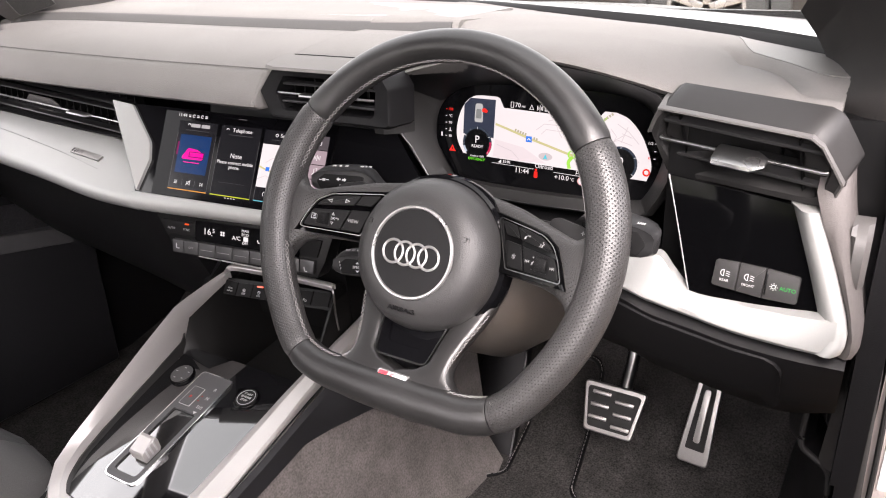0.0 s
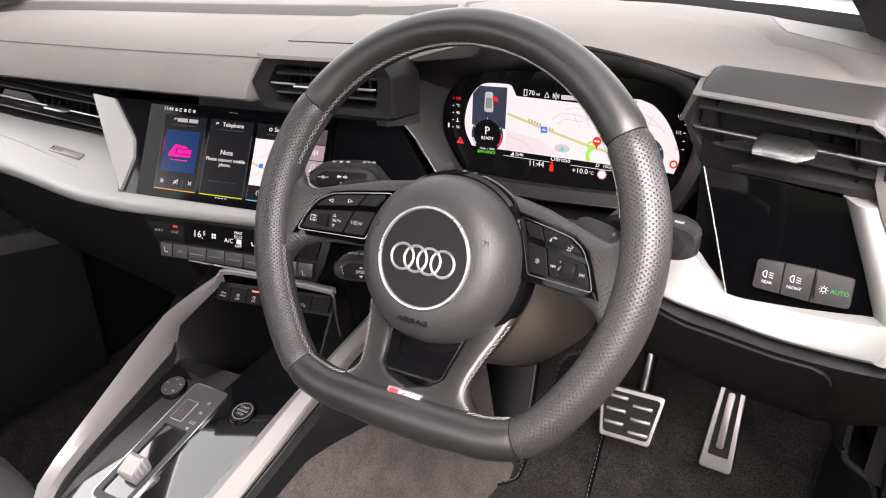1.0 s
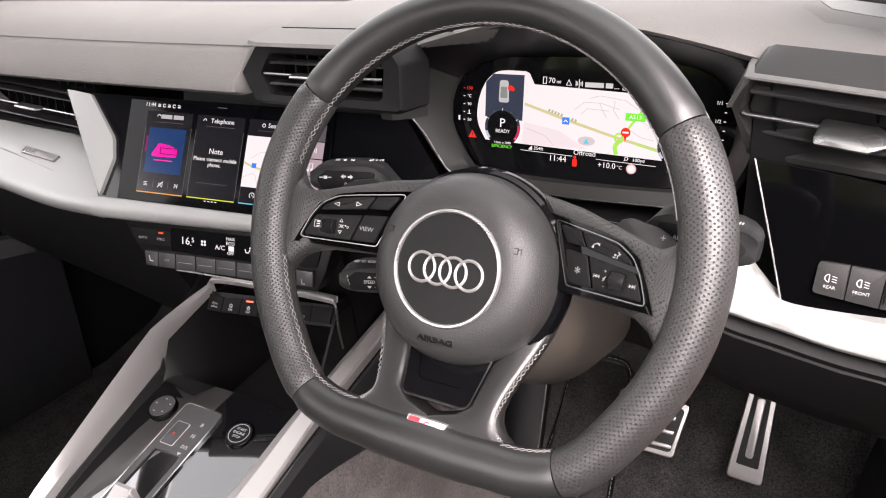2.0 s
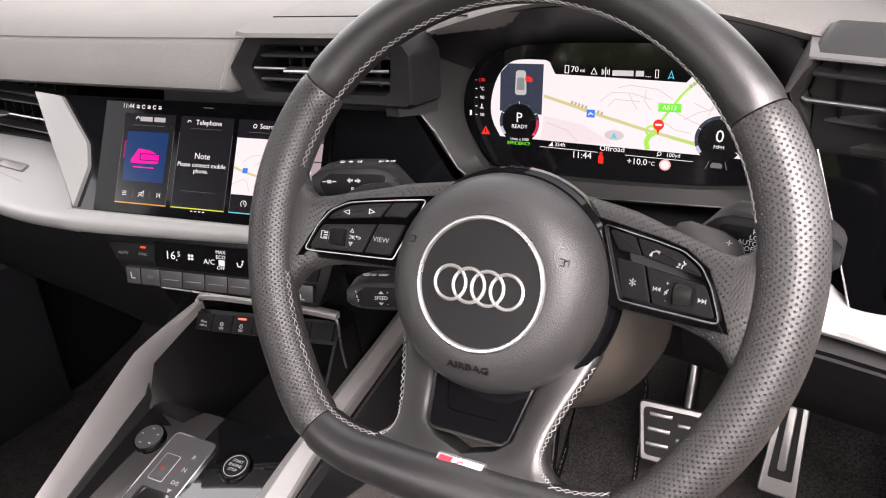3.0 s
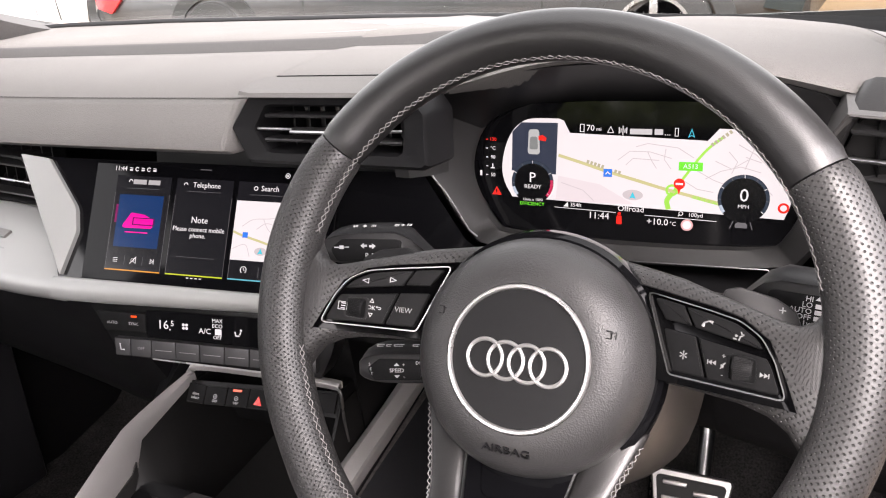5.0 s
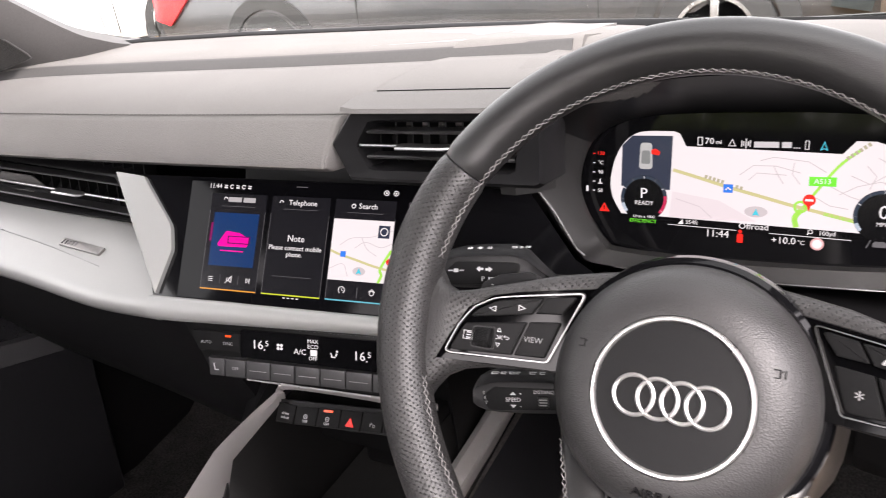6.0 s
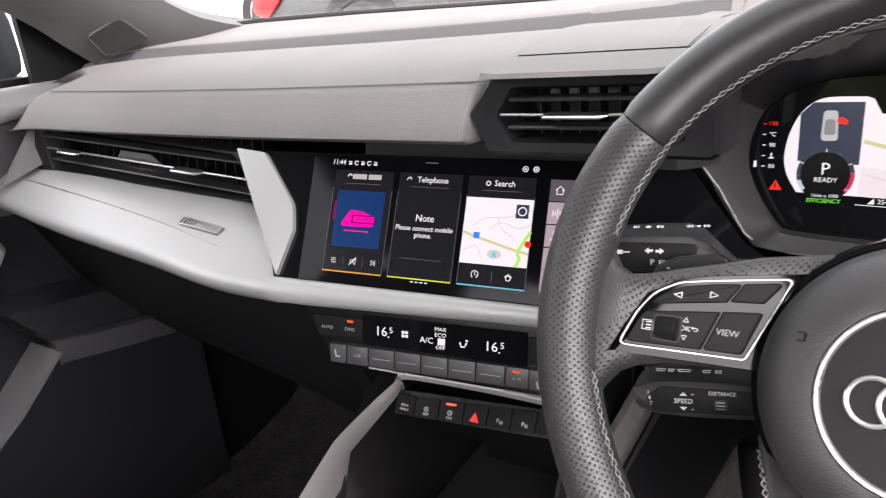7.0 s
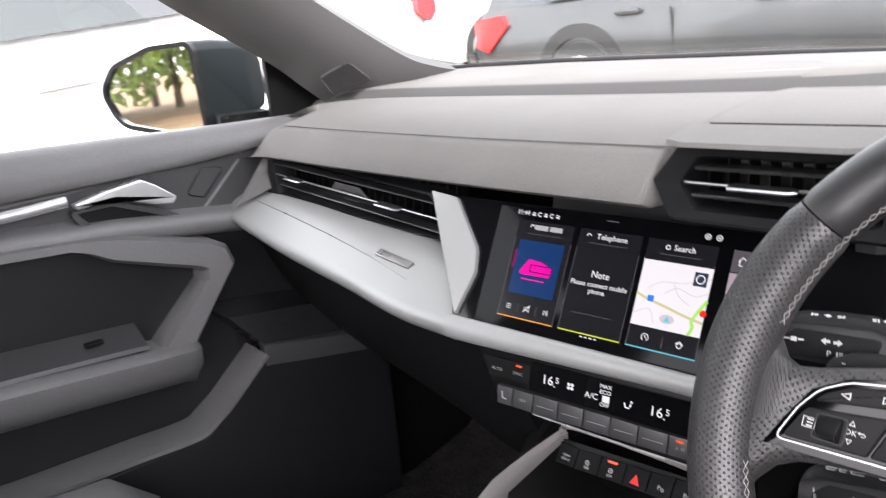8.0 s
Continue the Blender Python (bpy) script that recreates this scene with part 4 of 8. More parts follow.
rows, corner = [], []
for i in range(53):
    x = 0.165 + (0.674 - 0.165) * i / 52
    k = max(1 - ((x - 0.362) / 0.20) ** 2, 0) ** 0.6
    z0 = lip_height(x)
    y0 = 0.226 - 0.022 * k - 0.295 * max(x - 0.54, 0)
    back, far = far_edge(x)
    # the bulge over the vent ends in a hollow that curls forwards towards the pillar
    hollow = min(max((x - 0.540) / 0.035, 0), 1)
    hollow = hollow * hollow * (3 - 2 * hollow)
    yc = max(along(CREASE, x), y0 + 0.058)
    scoop = hollow * min(max((0.665 - x) / 0.06, 0.35), 1)
    side = min(max((x - 0.612) / 0.036, 0), 1)
    side = 0.011 * side * side * (3 - 2 * side)
    crest = max(1.003 + 0.029 * k, z0 + 0.010 - 0.6 * max(x - 0.62, 0), 1.0205 - 0.10 * max(x - 0.165, 0))
    crest = crest if x < 0.3 else max(1.003 + 0.029 * k, z0 + 0.010 - 0.6 * max(x - 0.62, 0))
    reach = min(0.09, (back - yc) * 0.6)
    blend = min(max((0.33 - x) / 0.15, 0), 1)
    blend = blend * blend * (3 - 2 * blend)
    crest -= 0.0015 * blend
    over = [(x, back, far), (x, (yc + reach + back) / 2, (far + crest) / 2 + 0.001 + 0.002 * hollow + 0.008 * blend), (x, yc + reach - 0.02 * blend, crest + 0.003 * hollow + 0.012 * blend), (x, yc + 0.028 + 0.022 * blend, crest + 0.001 * hollow)]
    rows.append(over + [(x, yc + 0.014, crest - 0.009 * scoop), (x, yc + 0.003, crest - 0.021 * scoop), (x, yc - 0.006, crest - 0.0215 * scoop - 0.3 * side), (x, yc - 0.016, crest - 0.012 * scoop - 0.7 * side), (x, yc - 0.030, crest - 0.001 * scoop - side), (x, (yc - 0.04 + y0) / 2, crest * 0.6 + z0 * 0.4 + 0.001 - side), (x, y0 + 0.014, z0 + 0.0055 - side), (x, y0 + 0.004, z0 + 0.001 - side), (x, y0, z0 - 0.004 - side), (x, y0 + 0.007, z0 - 0.009 - side), (x, 0.33, 0.955), (x, back, 0.95)])
    if x > 0.513:
        ys = [back - 0.002 + (min(max(along(CORNER, x), yc + 0.03), back - 0.008) - back) * k / 5 for k in range(6)]
        zs = [along([(b, c) for a, b, c in over[::-1]], y) for y in ys]
        corner.append([(x, y, z + 0.0008) for y, z in zip(ys, zs)] + [(x, y, z - 0.004) for y, z in zip(ys[::-1], zs[::-1])])
part("driver_pad", loft(rows), M_PAD, dash, "soft grey padding over the instruments", angle=80)
part("corner_grille", loft(corner), M_GRILLE, dash, "fine grille in the dashboard corner", angle=50)
part("vent_cap", loft([[(x, 0.205, 1.0065), (x, 0.185, 1.0035), (x, 0.156 + e, 0.9995), (x, 0.154 + e, 0.996), (x, 0.205, 0.99)] for x, e in ((0.052, 0.012), (0.072, 0.0), (0.19, 0.0), (0.205, 0.01))]), M_PAD, dash, "soft grey cap over the centre vent")

# lower dashboard body, glovebox and knee panels
low = {}
for x, y0, zt in ((-0.74, 0.140, 0.868), (-0.6, 0.125, 0.856), (-0.35, 0.112, 0.832), (-0.2, 0.112, 0.805), (-0.13, 0.125, 0.80)):
    low[x] = [(y0 + 0.09, zt + 0.07), (y0 + 0.02, zt + 0.004), (y0 + 0.006, zt - 0.004), (y0 + 0.012, zt - 0.022), (y0 + 0.035, zt - 0.07), (y0 + 0.08, zt - 0.16), (y0 + 0.14, zt - 0.23), (0.45, zt - 0.26), (0.55, 0.75), (0.5, 0.93)]
part("lower_panel", loft(swept(low, 6)), M_DARK, dash, "black lower dashboard on the passenger side")
KNEE = ((0.24, 0.19, 0.806), (0.40, 0.182, 0.806), (0.47, 0.174, 0.802), (0.505, 0.168, 0.799), (0.537, 0.163, 0.7905), (0.572, 0.159, 0.787), (0.62, 0.152, 0.783), (0.67, 0.146, 0.783), (0.714, 0.146, 0.784))
KNEE_Y, KNEE_Z = [(x, y) for x, y, z in KNEE], [(x, z) for x, y, z in KNEE]
knee = {}
for x, y0, zt in KNEE:
    k = min(max((x - 0.67) / 0.044, 0), 1)
    knee[x] = [(y0 + 0.05, zt + 0.02), (y0 + 0.004, zt), (y0 - 0.004, zt - 0.009), (y0 + 0.004, zt - 0.028), (y0 + 0.026 - 0.006 * k, zt - 0.066 + 0.008 * k), (y0 + 0.050 - 0.014 * k, zt - 0.097 + 0.020 * k), (y0 + 0.11, zt - 0.112 + 0.02 * k), (0.45, zt - 0.11), (0.45, zt + 0.02)]
part("knee_panel", loft(swept(knee, 4)), M_DARK, dash, "black panel under the steering column", angle=50)
flap = []
for x, cut in ((0.455, 0.010), (0.457, 0.004), (0.462, 0), (0.50, 0), (0.54, 0), (0.58, 0), (0.62, 0), (0.648, 0), (0.658, 0.003), (0.663, 0.008), (0.665, 0.014)):
    y0, zt = along(KNEE_Y, x), along(KNEE_Z, x)
    skin = [(y0 - 0.0015, zt - 0.0135 - cut), (y0 - 0.0042, zt - 0.0155 - cut), (y0 + 0.0030, zt - 0.031), (y0 + 0.0245, zt - 0.067), (y0 + 0.045 - cut * 0.8, zt - 0.0945 + cut), (y0 + 0.049 - cut * 0.8, zt - 0.0955 + cut)]
    flap.append([(x, y, z) for y, z in skin] + [(x, y0 + 0.05, zt - 0.06), (x, y0 + 0.02, zt - 0.02)])
part("fuse_flap", loft(flap), M_DARK, dash, "black removable flap", angle=40)

# silver trim, passenger side to the display
trim = {}
for x, yb, zb, yt, zt in ((-0.72, 0.165, 0.898, 0.118, 0.872), (-0.66, 0.168, 0.896, 0.110, 0.868), (-0.5, 0.166, 0.889, 0.098, 0.852), (-0.35, 0.164, 0.880, 0.094, 0.838), (-0.24, 0.163, 0.872, 0.092, 0.825), (-0.155, 0.150, 0.850, 0.101, 0.8185)):
    trim[x] = [(yb + 0.01, zb), (yb, zb), ((yb * 2 + yt) / 3, (zb * 2 + zt) / 3 + 0.002), ((yb + yt * 2) / 3, (zb + zt * 2) / 3 + 0.003), (yt + 0.006, zt + 0.003), (yt, zt - 0.001), (yt - 0.001, zt - 0.010), (yt + 0.006, zt - 0.019), (yt + 0.03, zt - 0.02), (yb + 0.01, zb - 0.03)]
part("trim_strip", loft(swept(trim, 8)), M_SILVER, dash, "satin silver trim panel", angle=55)
crease = []
for x, yb, zb, yt, zt, f in ((-0.655, 0.168, 0.896, 0.110, 0.868, 0.40), (-0.5, 0.166, 0.889, 0.098, 0.852, 0.45), (-0.35, 0.164, 0.880, 0.094, 0.838, 0.55), (-0.245, 0.163, 0.8724, 0.092, 0.8256, 0.655)):
    crease.append((x, yb + (yt - yb) * f, zb + (zt - zb) * f + 0.001 + 0.003 * f))
part("trim_crease", tube(smooth_path(crease, 8), 0.0005, 6), M_DULL, dash, "fine line along the trim")
# strip under the display
PANEL = axes((-0.0132, 0.1588, 0.872), (0.9809, 0.1888, -0.0472), (-0.0457, 0.4590, 0.8872), (0.1892, -0.8681, 0.4589))


def strip(s0, s1):
    out = []
    for i in range(13):
        s = s0 + (s1 - s0) * i / 12
        t0, t1 = -0.0575, -0.0805 + 0.006 * min(max((s + 0.12) / 0.2, 0), 1)
        out.append([PANEL @ Vector((s, t, n)) for t, n in ((t0, -0.02), (t0, 0.004), (t0 - 0.003, 0.0068), ((t0 + t1) / 2, 0.0078), (t1 + 0.003, 0.0055), (t1, 0.001), (t1, -0.03))])
    return loft(out)


part("lower_strip", strip(-0.148, 0.29), M_SILVER, dash, "satin silver strip under the display", angle=55)
# driver's side trim
tr = {}
for x, yb, zb, yt, zt in ((0.40, 0.186, 0.816, 0.178, 0.810), (0.47, 0.182, 0.820, 0.168, 0.808), (0.505, 0.179, 0.828, 0.161, 0.804), (0.530, 0.177, 0.837, 0.157, 0.7985), (0.540, 0.1765, 0.8365, 0.156, 0.7970), (0.553, 0.173, 0.823, 0.154, 0.7955), (0.572, 0.169, 0.8095, 0.152, 0.7935), (0.616, 0.1585, 0.8105, 0.1455, 0.789), (0.66, 0.148, 0.815, 0.139, 0.789), (0.683, 0.142, 0.8185, 0.136, 0.790), (0.702, 0.138, 0.822, 0.1345, 0.7905)):
    tr[x] = [(yb + 0.014, zb + 0.001), (yb, zb), ((yb + yt) / 2 - 0.0015, (zb + zt) / 2 + 0.001), (yt, zt + 0.005), (yt - 0.0005, zt + 0.001), (yt + 0.003, zt - 0.003), (yt + 0.03, zt - 0.004), (yb + 0.014, zb - 0.03)]
part("trim_strip", loft(swept(tr, 5)), M_SILVER, dash, "satin silver trim on the driver's side", angle=45)
up = []
for z, xi, xo, y in ((0.7895, 0.690, 0.7045, 0.1330), (0.7935, 0.694, 0.7085, 0.1325), (0.800, 0.6955, 0.7108, 0.1345), (0.809, 0.6968, 0.7110, 0.1368), (0.823, 0.6922, 0.7071, 0.1402), (0.8546, 0.6808, 0.6959, 0.1474), (0.8858, 0.6684, 0.6831, 0.1546), (0.908, 0.6598, 0.6730, 0.1602)):
    up.append([(xi - 0.012, y + 0.024, z), (xi - 0.001, y + 0.003, z), (xi + 0.003, y - 0.0005, z), ((xi + xo) / 2, y - 0.0015, z), (xo - 0.003, y - 0.0005, z), (xo, y + 0.003, z), (xo + 0.001, y + 0.04, z), (xi - 0.012, y + 0.04, z)])
part("trim_upright", loft(up), M_SILVER, dash, "satin silver upright trim", angle=45)
cap = []
for z, x0, x1, y in ((0.785, 0.7065, 0.7185, 0.1450), (0.792, 0.7108, 0.7195, 0.1430), (0.806, 0.7122, 0.7185, 0.1435), (0.825, 0.7080, 0.7140, 0.1470), (0.8456, 0.7000, 0.7092, 0.1500), (0.879, 0.6865, 0.7013, 0.1540), (0.9027, 0.676, 0.6953, 0.1580), (0.925, 0.668, 0.6915, 0.1640), (0.944, 0.668, 0.6890, 0.176), (0.960, 0.664, 0.6840, 0.190), (0.975, 0.656, 0.678, 0.204)):
    cap.append([(x0 - 0.004, y + 0.03, z), (x0, y + 0.002, z), ((x0 + x1) / 2, y - 0.0015, z), (x1 - 0.001, y + 0.003, z), (x1 + 0.003, y + 0.02, z), (x1 + 0.006, y + 0.14, z), (x0 - 0.004, y + 0.14, z)])
part("dash_end", loft(cap), M_DASHEND, dash, "soft grey end of the dashboard", angle=60)
SWITCH = axes((0.63, 0.1665, 0.83), Vector((1, -0.14, 0)).normalized(), Vector((0, 0.19, 1)).normalized(), Vector((1, -0.14, 0)).normalized().cross(Vector((0, 0.19, 1)).normalized()))
part("gloss_panel", prism([(-0.0945, 0.0872), (-0.0600, -0.0215), (-0.058, -0.030), (0.060, -0.032), (0.062, -0.015), (0.020, 0.0790)], -0.01, 0.0, SWITCH), M_PLATE, dash, "gloss black panel beside the steering wheel")
part("panel_line", tube([SWITCH @ Vector(p) for p in ((-0.0948, 0.0878, 0.0002), (-0.0765, 0.0312, 0.0002), (-0.0600, -0.0215, 0.0002))], 0.0007, 6), M_SATIN, dash, "thin silver line along the gloss panel")
part("gloss_panel", prism([(-0.150, -0.058), (0.30, -0.058), (0.30, -0.020), (0.258, 0.006), (0.214, 0.063), (-0.19, 0.063)], -0.022, -0.004, PANEL), M_GLOSS, dash, "gloss black panel behind the display")
part("lower_box", loft([[(x, 0.24, 0.60), (x, 0.22, 0.76), (x, 0.6, 0.76), (x, 0.6, 0.6)] for x in (-0.16, 0.098)]), M_BLACK, dash, "black dashboard core")
part("upper_box", loft([[(x, 0.222, 0.74), (x, 0.262, 0.93), (x, 0.5, 0.95), (x, 0.6, 0.74)] for x in (-0.155, 0.20)]), M_BLACK, dash, "black dashboard core")
part("right_core", loft([[(x, 0.22, 0.80), (x, 0.21, 0.98), (x, 0.45, 0.98), (x, 0.45, 0.80)] for x in (0.53, 0.735)]), M_BLACK, dash, "black dashboard core")
part("hood_line", tube([(0.2025, 0.2235, 0.921), (0.214, 0.2335, 0.899), (0.2305, 0.2435, 0.8615), (0.236, 0.248, 0.8545)], 0.0009, 6), M_SATIN, dash, "thin silver line along the hood")
part("hood_line", tube([(0.26, 0.252, 0.8445), (0.37, 0.255, 0.841), (0.484, 0.252, 0.8455), (0.4905, 0.250, 0.838)], 0.0006, 6), M_DULL, dash, "thin silver line under the hood")
# bright plate drawn in place of the window's reflection in the gloss panel
part("window_reflection", prism(rounded([(-0.212, 0.0641), (-0.1774, 0.0604), (-0.137, 0.012), (-0.1325, -0.012), (-0.1445, -0.0565), (-0.159, -0.0321)], [0.001, 0.003, 0.02, 0.012, 0.001, 0.002]), -0.01, 0.0015, PANEL, bevel=0.001), M_SILVER, dash, "silver plate shaped as the window's reflection in the gloss")
# end caps and core behind
part("side_cap", loft([[(0.722, 0.19, z), (0.745, 0.19, z), (0.745, 0.4, z), (0.722, 0.4, z)] for z in (0.62, 0.98)]), M_DARK, dash)


# ---------------------------------------------------------------- air vents
def matched(a, b, n=72):
    """Both outlines cut by the same n rays from the inner one's middle."""
    cx, cy = sum(p[0] for p in b) / len(b), sum(p[1] for p in b) / len(b)
    sx, sy = max(p[0] for p in b) - min(p[0] for p in b), max(p[1] for p in b) - min(p[1] for p in b)
    out = ([], [])
    for k in range(n):
        d = Vector((math.cos(2 * math.pi * k / n) * sx, math.sin(2 * math.pi * k / n) * sy))
        for poly, got in zip((a, b), out):
            best = None
            for i in range(len(poly)):
                p, e = Vector(poly[i - 1]) - Vector((cx, cy)), Vector(poly[i]) - Vector(poly[i - 1])
                det = d.x * -e.y + d.y * e.x
                if abs(det) < 1e-12:
                    continue
                t, s = (p.x * -e.y + p.y * e.x) / det, (d.x * p.y - d.y * p.x) / det
                if t > 0 and -1e-6 <= s <= 1 + 1e-6 and (best is None or t > best):
                    best = t
            got.append((cx + d.x * (best or 0), cy + d.y * (best or 0)))
    return out


def vent(name, m, outer, inner, label, slats, bar_y, tabs, deep=0.05, skin=None, bold=1.0, blade=0.0018, reach=0.024):
    """An air vent: surround, dark throat, slats (their heights at both ends), upright vanes and a satin bar with its tabs."""
    v = thing(name, m, label, "air vent", group="air vents")
    r, q = matched(rounded(outer, 0.004, 3), rounded(inner, 0.003, 3))
    part("surround", loft([[(x, y, -deep) for x, y in r], [(x, y, -0.004) for x, y in r], [(x, y, 0) for x, y in grown(r, -0.003)], [(x, y, -0.0015) for x, y in grown(q, 0.002)], [(x, y, -0.006) for x, y in q], [(x, y, -deep) for x, y in grown(q, -0.004)]], loop=True), skin or M_GREYP, v, local=True)
    part("throat", prism(q, -deep - 0.004, -deep + 0.002), M_BLACK, v, local=True)
    x0, x1 = min(p[0] for p in inner), max(p[0] for p in inner)
    y0, y1 = min(p[1] for p in inner), max(p[1] for p in inner)

    def span(y):
        xs = []
        for i in range(len(inner)):
            (ax, ay), (bx, by) = inner[i - 1], inner[i]
            if (ay - y) * (by - y) < 0:
                xs.append(ax + (bx - ax) * (y - ay) / (by - ay))
        return (min(xs), max(xs)) if len(xs) > 1 else (x0, x1)

    for ya, yb in slats:
        a, b = span(ya)[0] + 0.0005, span(yb)[1] - 0.0005
        part("slat", loft([[(x, y + blade, -0.008), (x, y + blade * 0.75, -0.0050), (x, y + blade * 0.1, -0.0042), (x, y - blade * 0.7, -0.0048), (x, y - blade, -0.007), (x, y - blade, -reach), (x, y + blade * 1.1, -reach)] for x, y in ((a, ya), (b, yb))]), M_SLAT, v, local=True, angle=25)
    n = max(int((x1 - x0) / 0.016), 4)
    for i in range(n):
        x = x0 + (x1 - x0) * (i + 0.5) / n
        part("vane", box((x, (y0 + y1) / 2, -reach - 0.010), (0.0016, (y1 - y0) * 0.92, 0.016)), M_BLACK, v, local=True)
    ya, yb = bar_y
    a, b = span(ya)[0], span(yb)[1]
    part("chrome_bar", tube([(a + 0.001, ya, -0.004), (a + 0.004, ya, -0.0025), (b - 0.004, yb, -0.0025), (b - 0.001, yb, -0.004)], 0.0008 + 0.0011 * bold, 12, up=(0, 1, 0)), M_LINE, v, "satin chrome bar", local=True)
    for xa, xb in tabs:
        lip = [(0.0036, -0.008), (0.0036, 0.001), (0.0005, 0.0115), (-0.0020, 0.0135), (-0.0042, 0.0128), (-0.0048, 0.0105), (-0.0030, 0.0), (-0.0032, -0.008)]
        bm = loft([[(x, ya + (yb - ya) * (x - a) / (b - a) + y * k * bold, z * k * bold) for y, z in lip] for x, k in ((xa, 0.80), (xa + 0.0016 * bold, 0.97), (xa + 0.004 * bold, 1.0), (xb - 0.011 * bold, 1.0), (xb - 0.005 * bold, 0.72), (xb, 0.42))])
        part("tab", bm, M_LINE, v, "chrome adjusting tab", local=True, angle=30)
    return v


CV = axes((0.136, 0.163, 0.968), (1, 0, 0), (0, 0.06, 1), (0, -1, 0.06))
vent("air_vent", CV, [(-0.072, 0.031), (0.086, 0.031), (0.098, 0.014), (0.098, -0.031), (-0.080, -0.031), (-0.097, 0.0)], [(-0.055, 0.0185), (0.068, 0.0185), (0.076, 0.010), (0.073, -0.0185), (-0.057, -0.0195), (-0.069, -0.001)], "black hexagonal centre air vent with chrome bar", [(0.0105, 0.0105), (-0.0105, -0.0105)], (-0.0005, -0.0005), [(-0.028, 0.022)], 0.05, M_DARK, 0.55)
RV = axes((0.5988, 0.1813, 0.9429), (0.9551, -0.2939, -0.0384), (-0.1078, -0.4651, 0.8787), (-0.2761, -0.8351, -0.4758))
RIM_R = [(-0.0741, 0.0415), (0.0689, 0.0422), (0.0772, 0.0348), (0.0918, -0.0027), (0.0780, -0.0375), (0.067, -0.0385), (-0.0819, -0.0445), (-0.0915, 0.0096)]
MOUTH_R = [(-0.0694, 0.0366), (0.0645, 0.0364), (0.0700, 0.0330), (0.0800, 0.0060), (0.0715, -0.0205), (0.0622, -0.0275), (-0.0696, -0.0350), (-0.0825, 0.0024)]
rv = vent("air_vent", RV, RIM_R, MOUTH_R, "grey hexagonal driver's air vent with chrome tab", [(0.0230, 0.0220), (-0.0175, -0.0165)], (0.0016, 0.0032), [(-0.0213, 0.0275)], 0.040, M_VENTRIM, blade=0.0026, reach=0.030)
for poly in ([(-0.0800, 0.0024), (-0.0680, 0.0345), (-0.0590, 0.0345), (-0.0590, -0.0335), (-0.0680, -0.0335)], [(0.0545, 0.0325), (0.0650, 0.0325), (0.0785, 0.0055), (0.0700, -0.0195), (0.0610, -0.0260), (0.0545, -0.0270)]):
    part("cheek", prism(poly, -0.032, -0.010, bevel=0.002), M_VENTRIM, rv, "grey side cheek of the vent", local=True, smooth=False)
for x in (-0.0585, 0.0540):
    part("slit", box((x, 0.0, -0.0085), (0.0012, 0.060, 0.004)), M_BLACK, rv, local=True)
PV = axes((-0.435, 0.168, 0.913), Vector((1, 0, -0.02)).normalized(), Vector((0.02, 0.06, 1)).normalized(), Vector((0, -1, 0.06)).normalized())
pv = vent("air_vent", PV, [(-0.215, 0.040), (0.180, 0.020), (0.214, -0.034), (-0.200, -0.026), (-0.235, -0.024)], [(-0.205, 0.034), (0.186, 0.017), (0.202, -0.030), (-0.190, -0.021)], "wide black passenger air vent with chrome bar", [(0.0230, 0.0070), (-0.0070, -0.0262)], (0.0085, -0.0092), [(-0.158, -0.112), (0.074, 0.122)], 0.045, M_DARK, 0.55, 0.0014)
for poly in ([(-0.070, -0.005), (-0.057, 0.0075), (0.002, 0.005), (0.026, -0.008)], [(-0.090, -0.020), (-0.060, -0.0125), (-0.002, -0.0135), (0.015, -0.0245)]):
    part("damper", prism(poly, -0.022, -0.020), M_VENTCAP, pv, "grey damper flap", local=True, smooth=False)
cap = []
for f, b in (((-0.0920, 0.0096, 0), (-0.0980, 0.002, -0.036)), ((-0.0840, 0.0250, 0), (-0.0940, 0.0160, -0.040)), ((-0.0741, 0.0424, 0), (-0.0887, 0.0290, -0.042)), ((-0.02, 0.0427, 0), (-0.036, 0.0283, -0.042)), ((0.0689, 0.0430, 0), (0.0520, 0.0265, -0.042)), ((0.0778, 0.0350, 0), (0.0700, 0.0300, -0.020)), ((0.0926, -0.0027, 0), (0.0900, -0.0050, -0.010)), ((0.0790, -0.0380, 0), (0.0775, -0.0385, -0.010))):
    f, b = Vector(f), Vector(b)
    inn = Vector((-f.x * 0.05, -f.y * 0.09, 0))
    cap.append([f + inn + Vector((0, 0, -0.001)), f + inn * 0.3 + Vector((0, 0, 0.0022)), f + Vector((0, 0, 0.0012)), f.lerp(b, 0.08) + Vector((0, 0.0006, 0)), f.lerp(b, 0.5) + Vector((0, 0.0016, 0)), b, b + Vector((0, -0.006, 0)), f + inn + Vector((0, 0, -0.006))])
part("vent_top", loft([[RV @ Vector(p) for p in sec] for sec in cap]), M_VENTCAP, dash, "grey skin over the driver's air vent", angle=30)
part("vent_seam", tube([RV @ Vector(p) for p in ((-0.0890, 0.0302, -0.0428), (-0.036, 0.0298, -0.0428), (0.0522, 0.0278, -0.0428))], 0.0011, 6), M_BLACK, dash, "narrow dark seam over the vent")

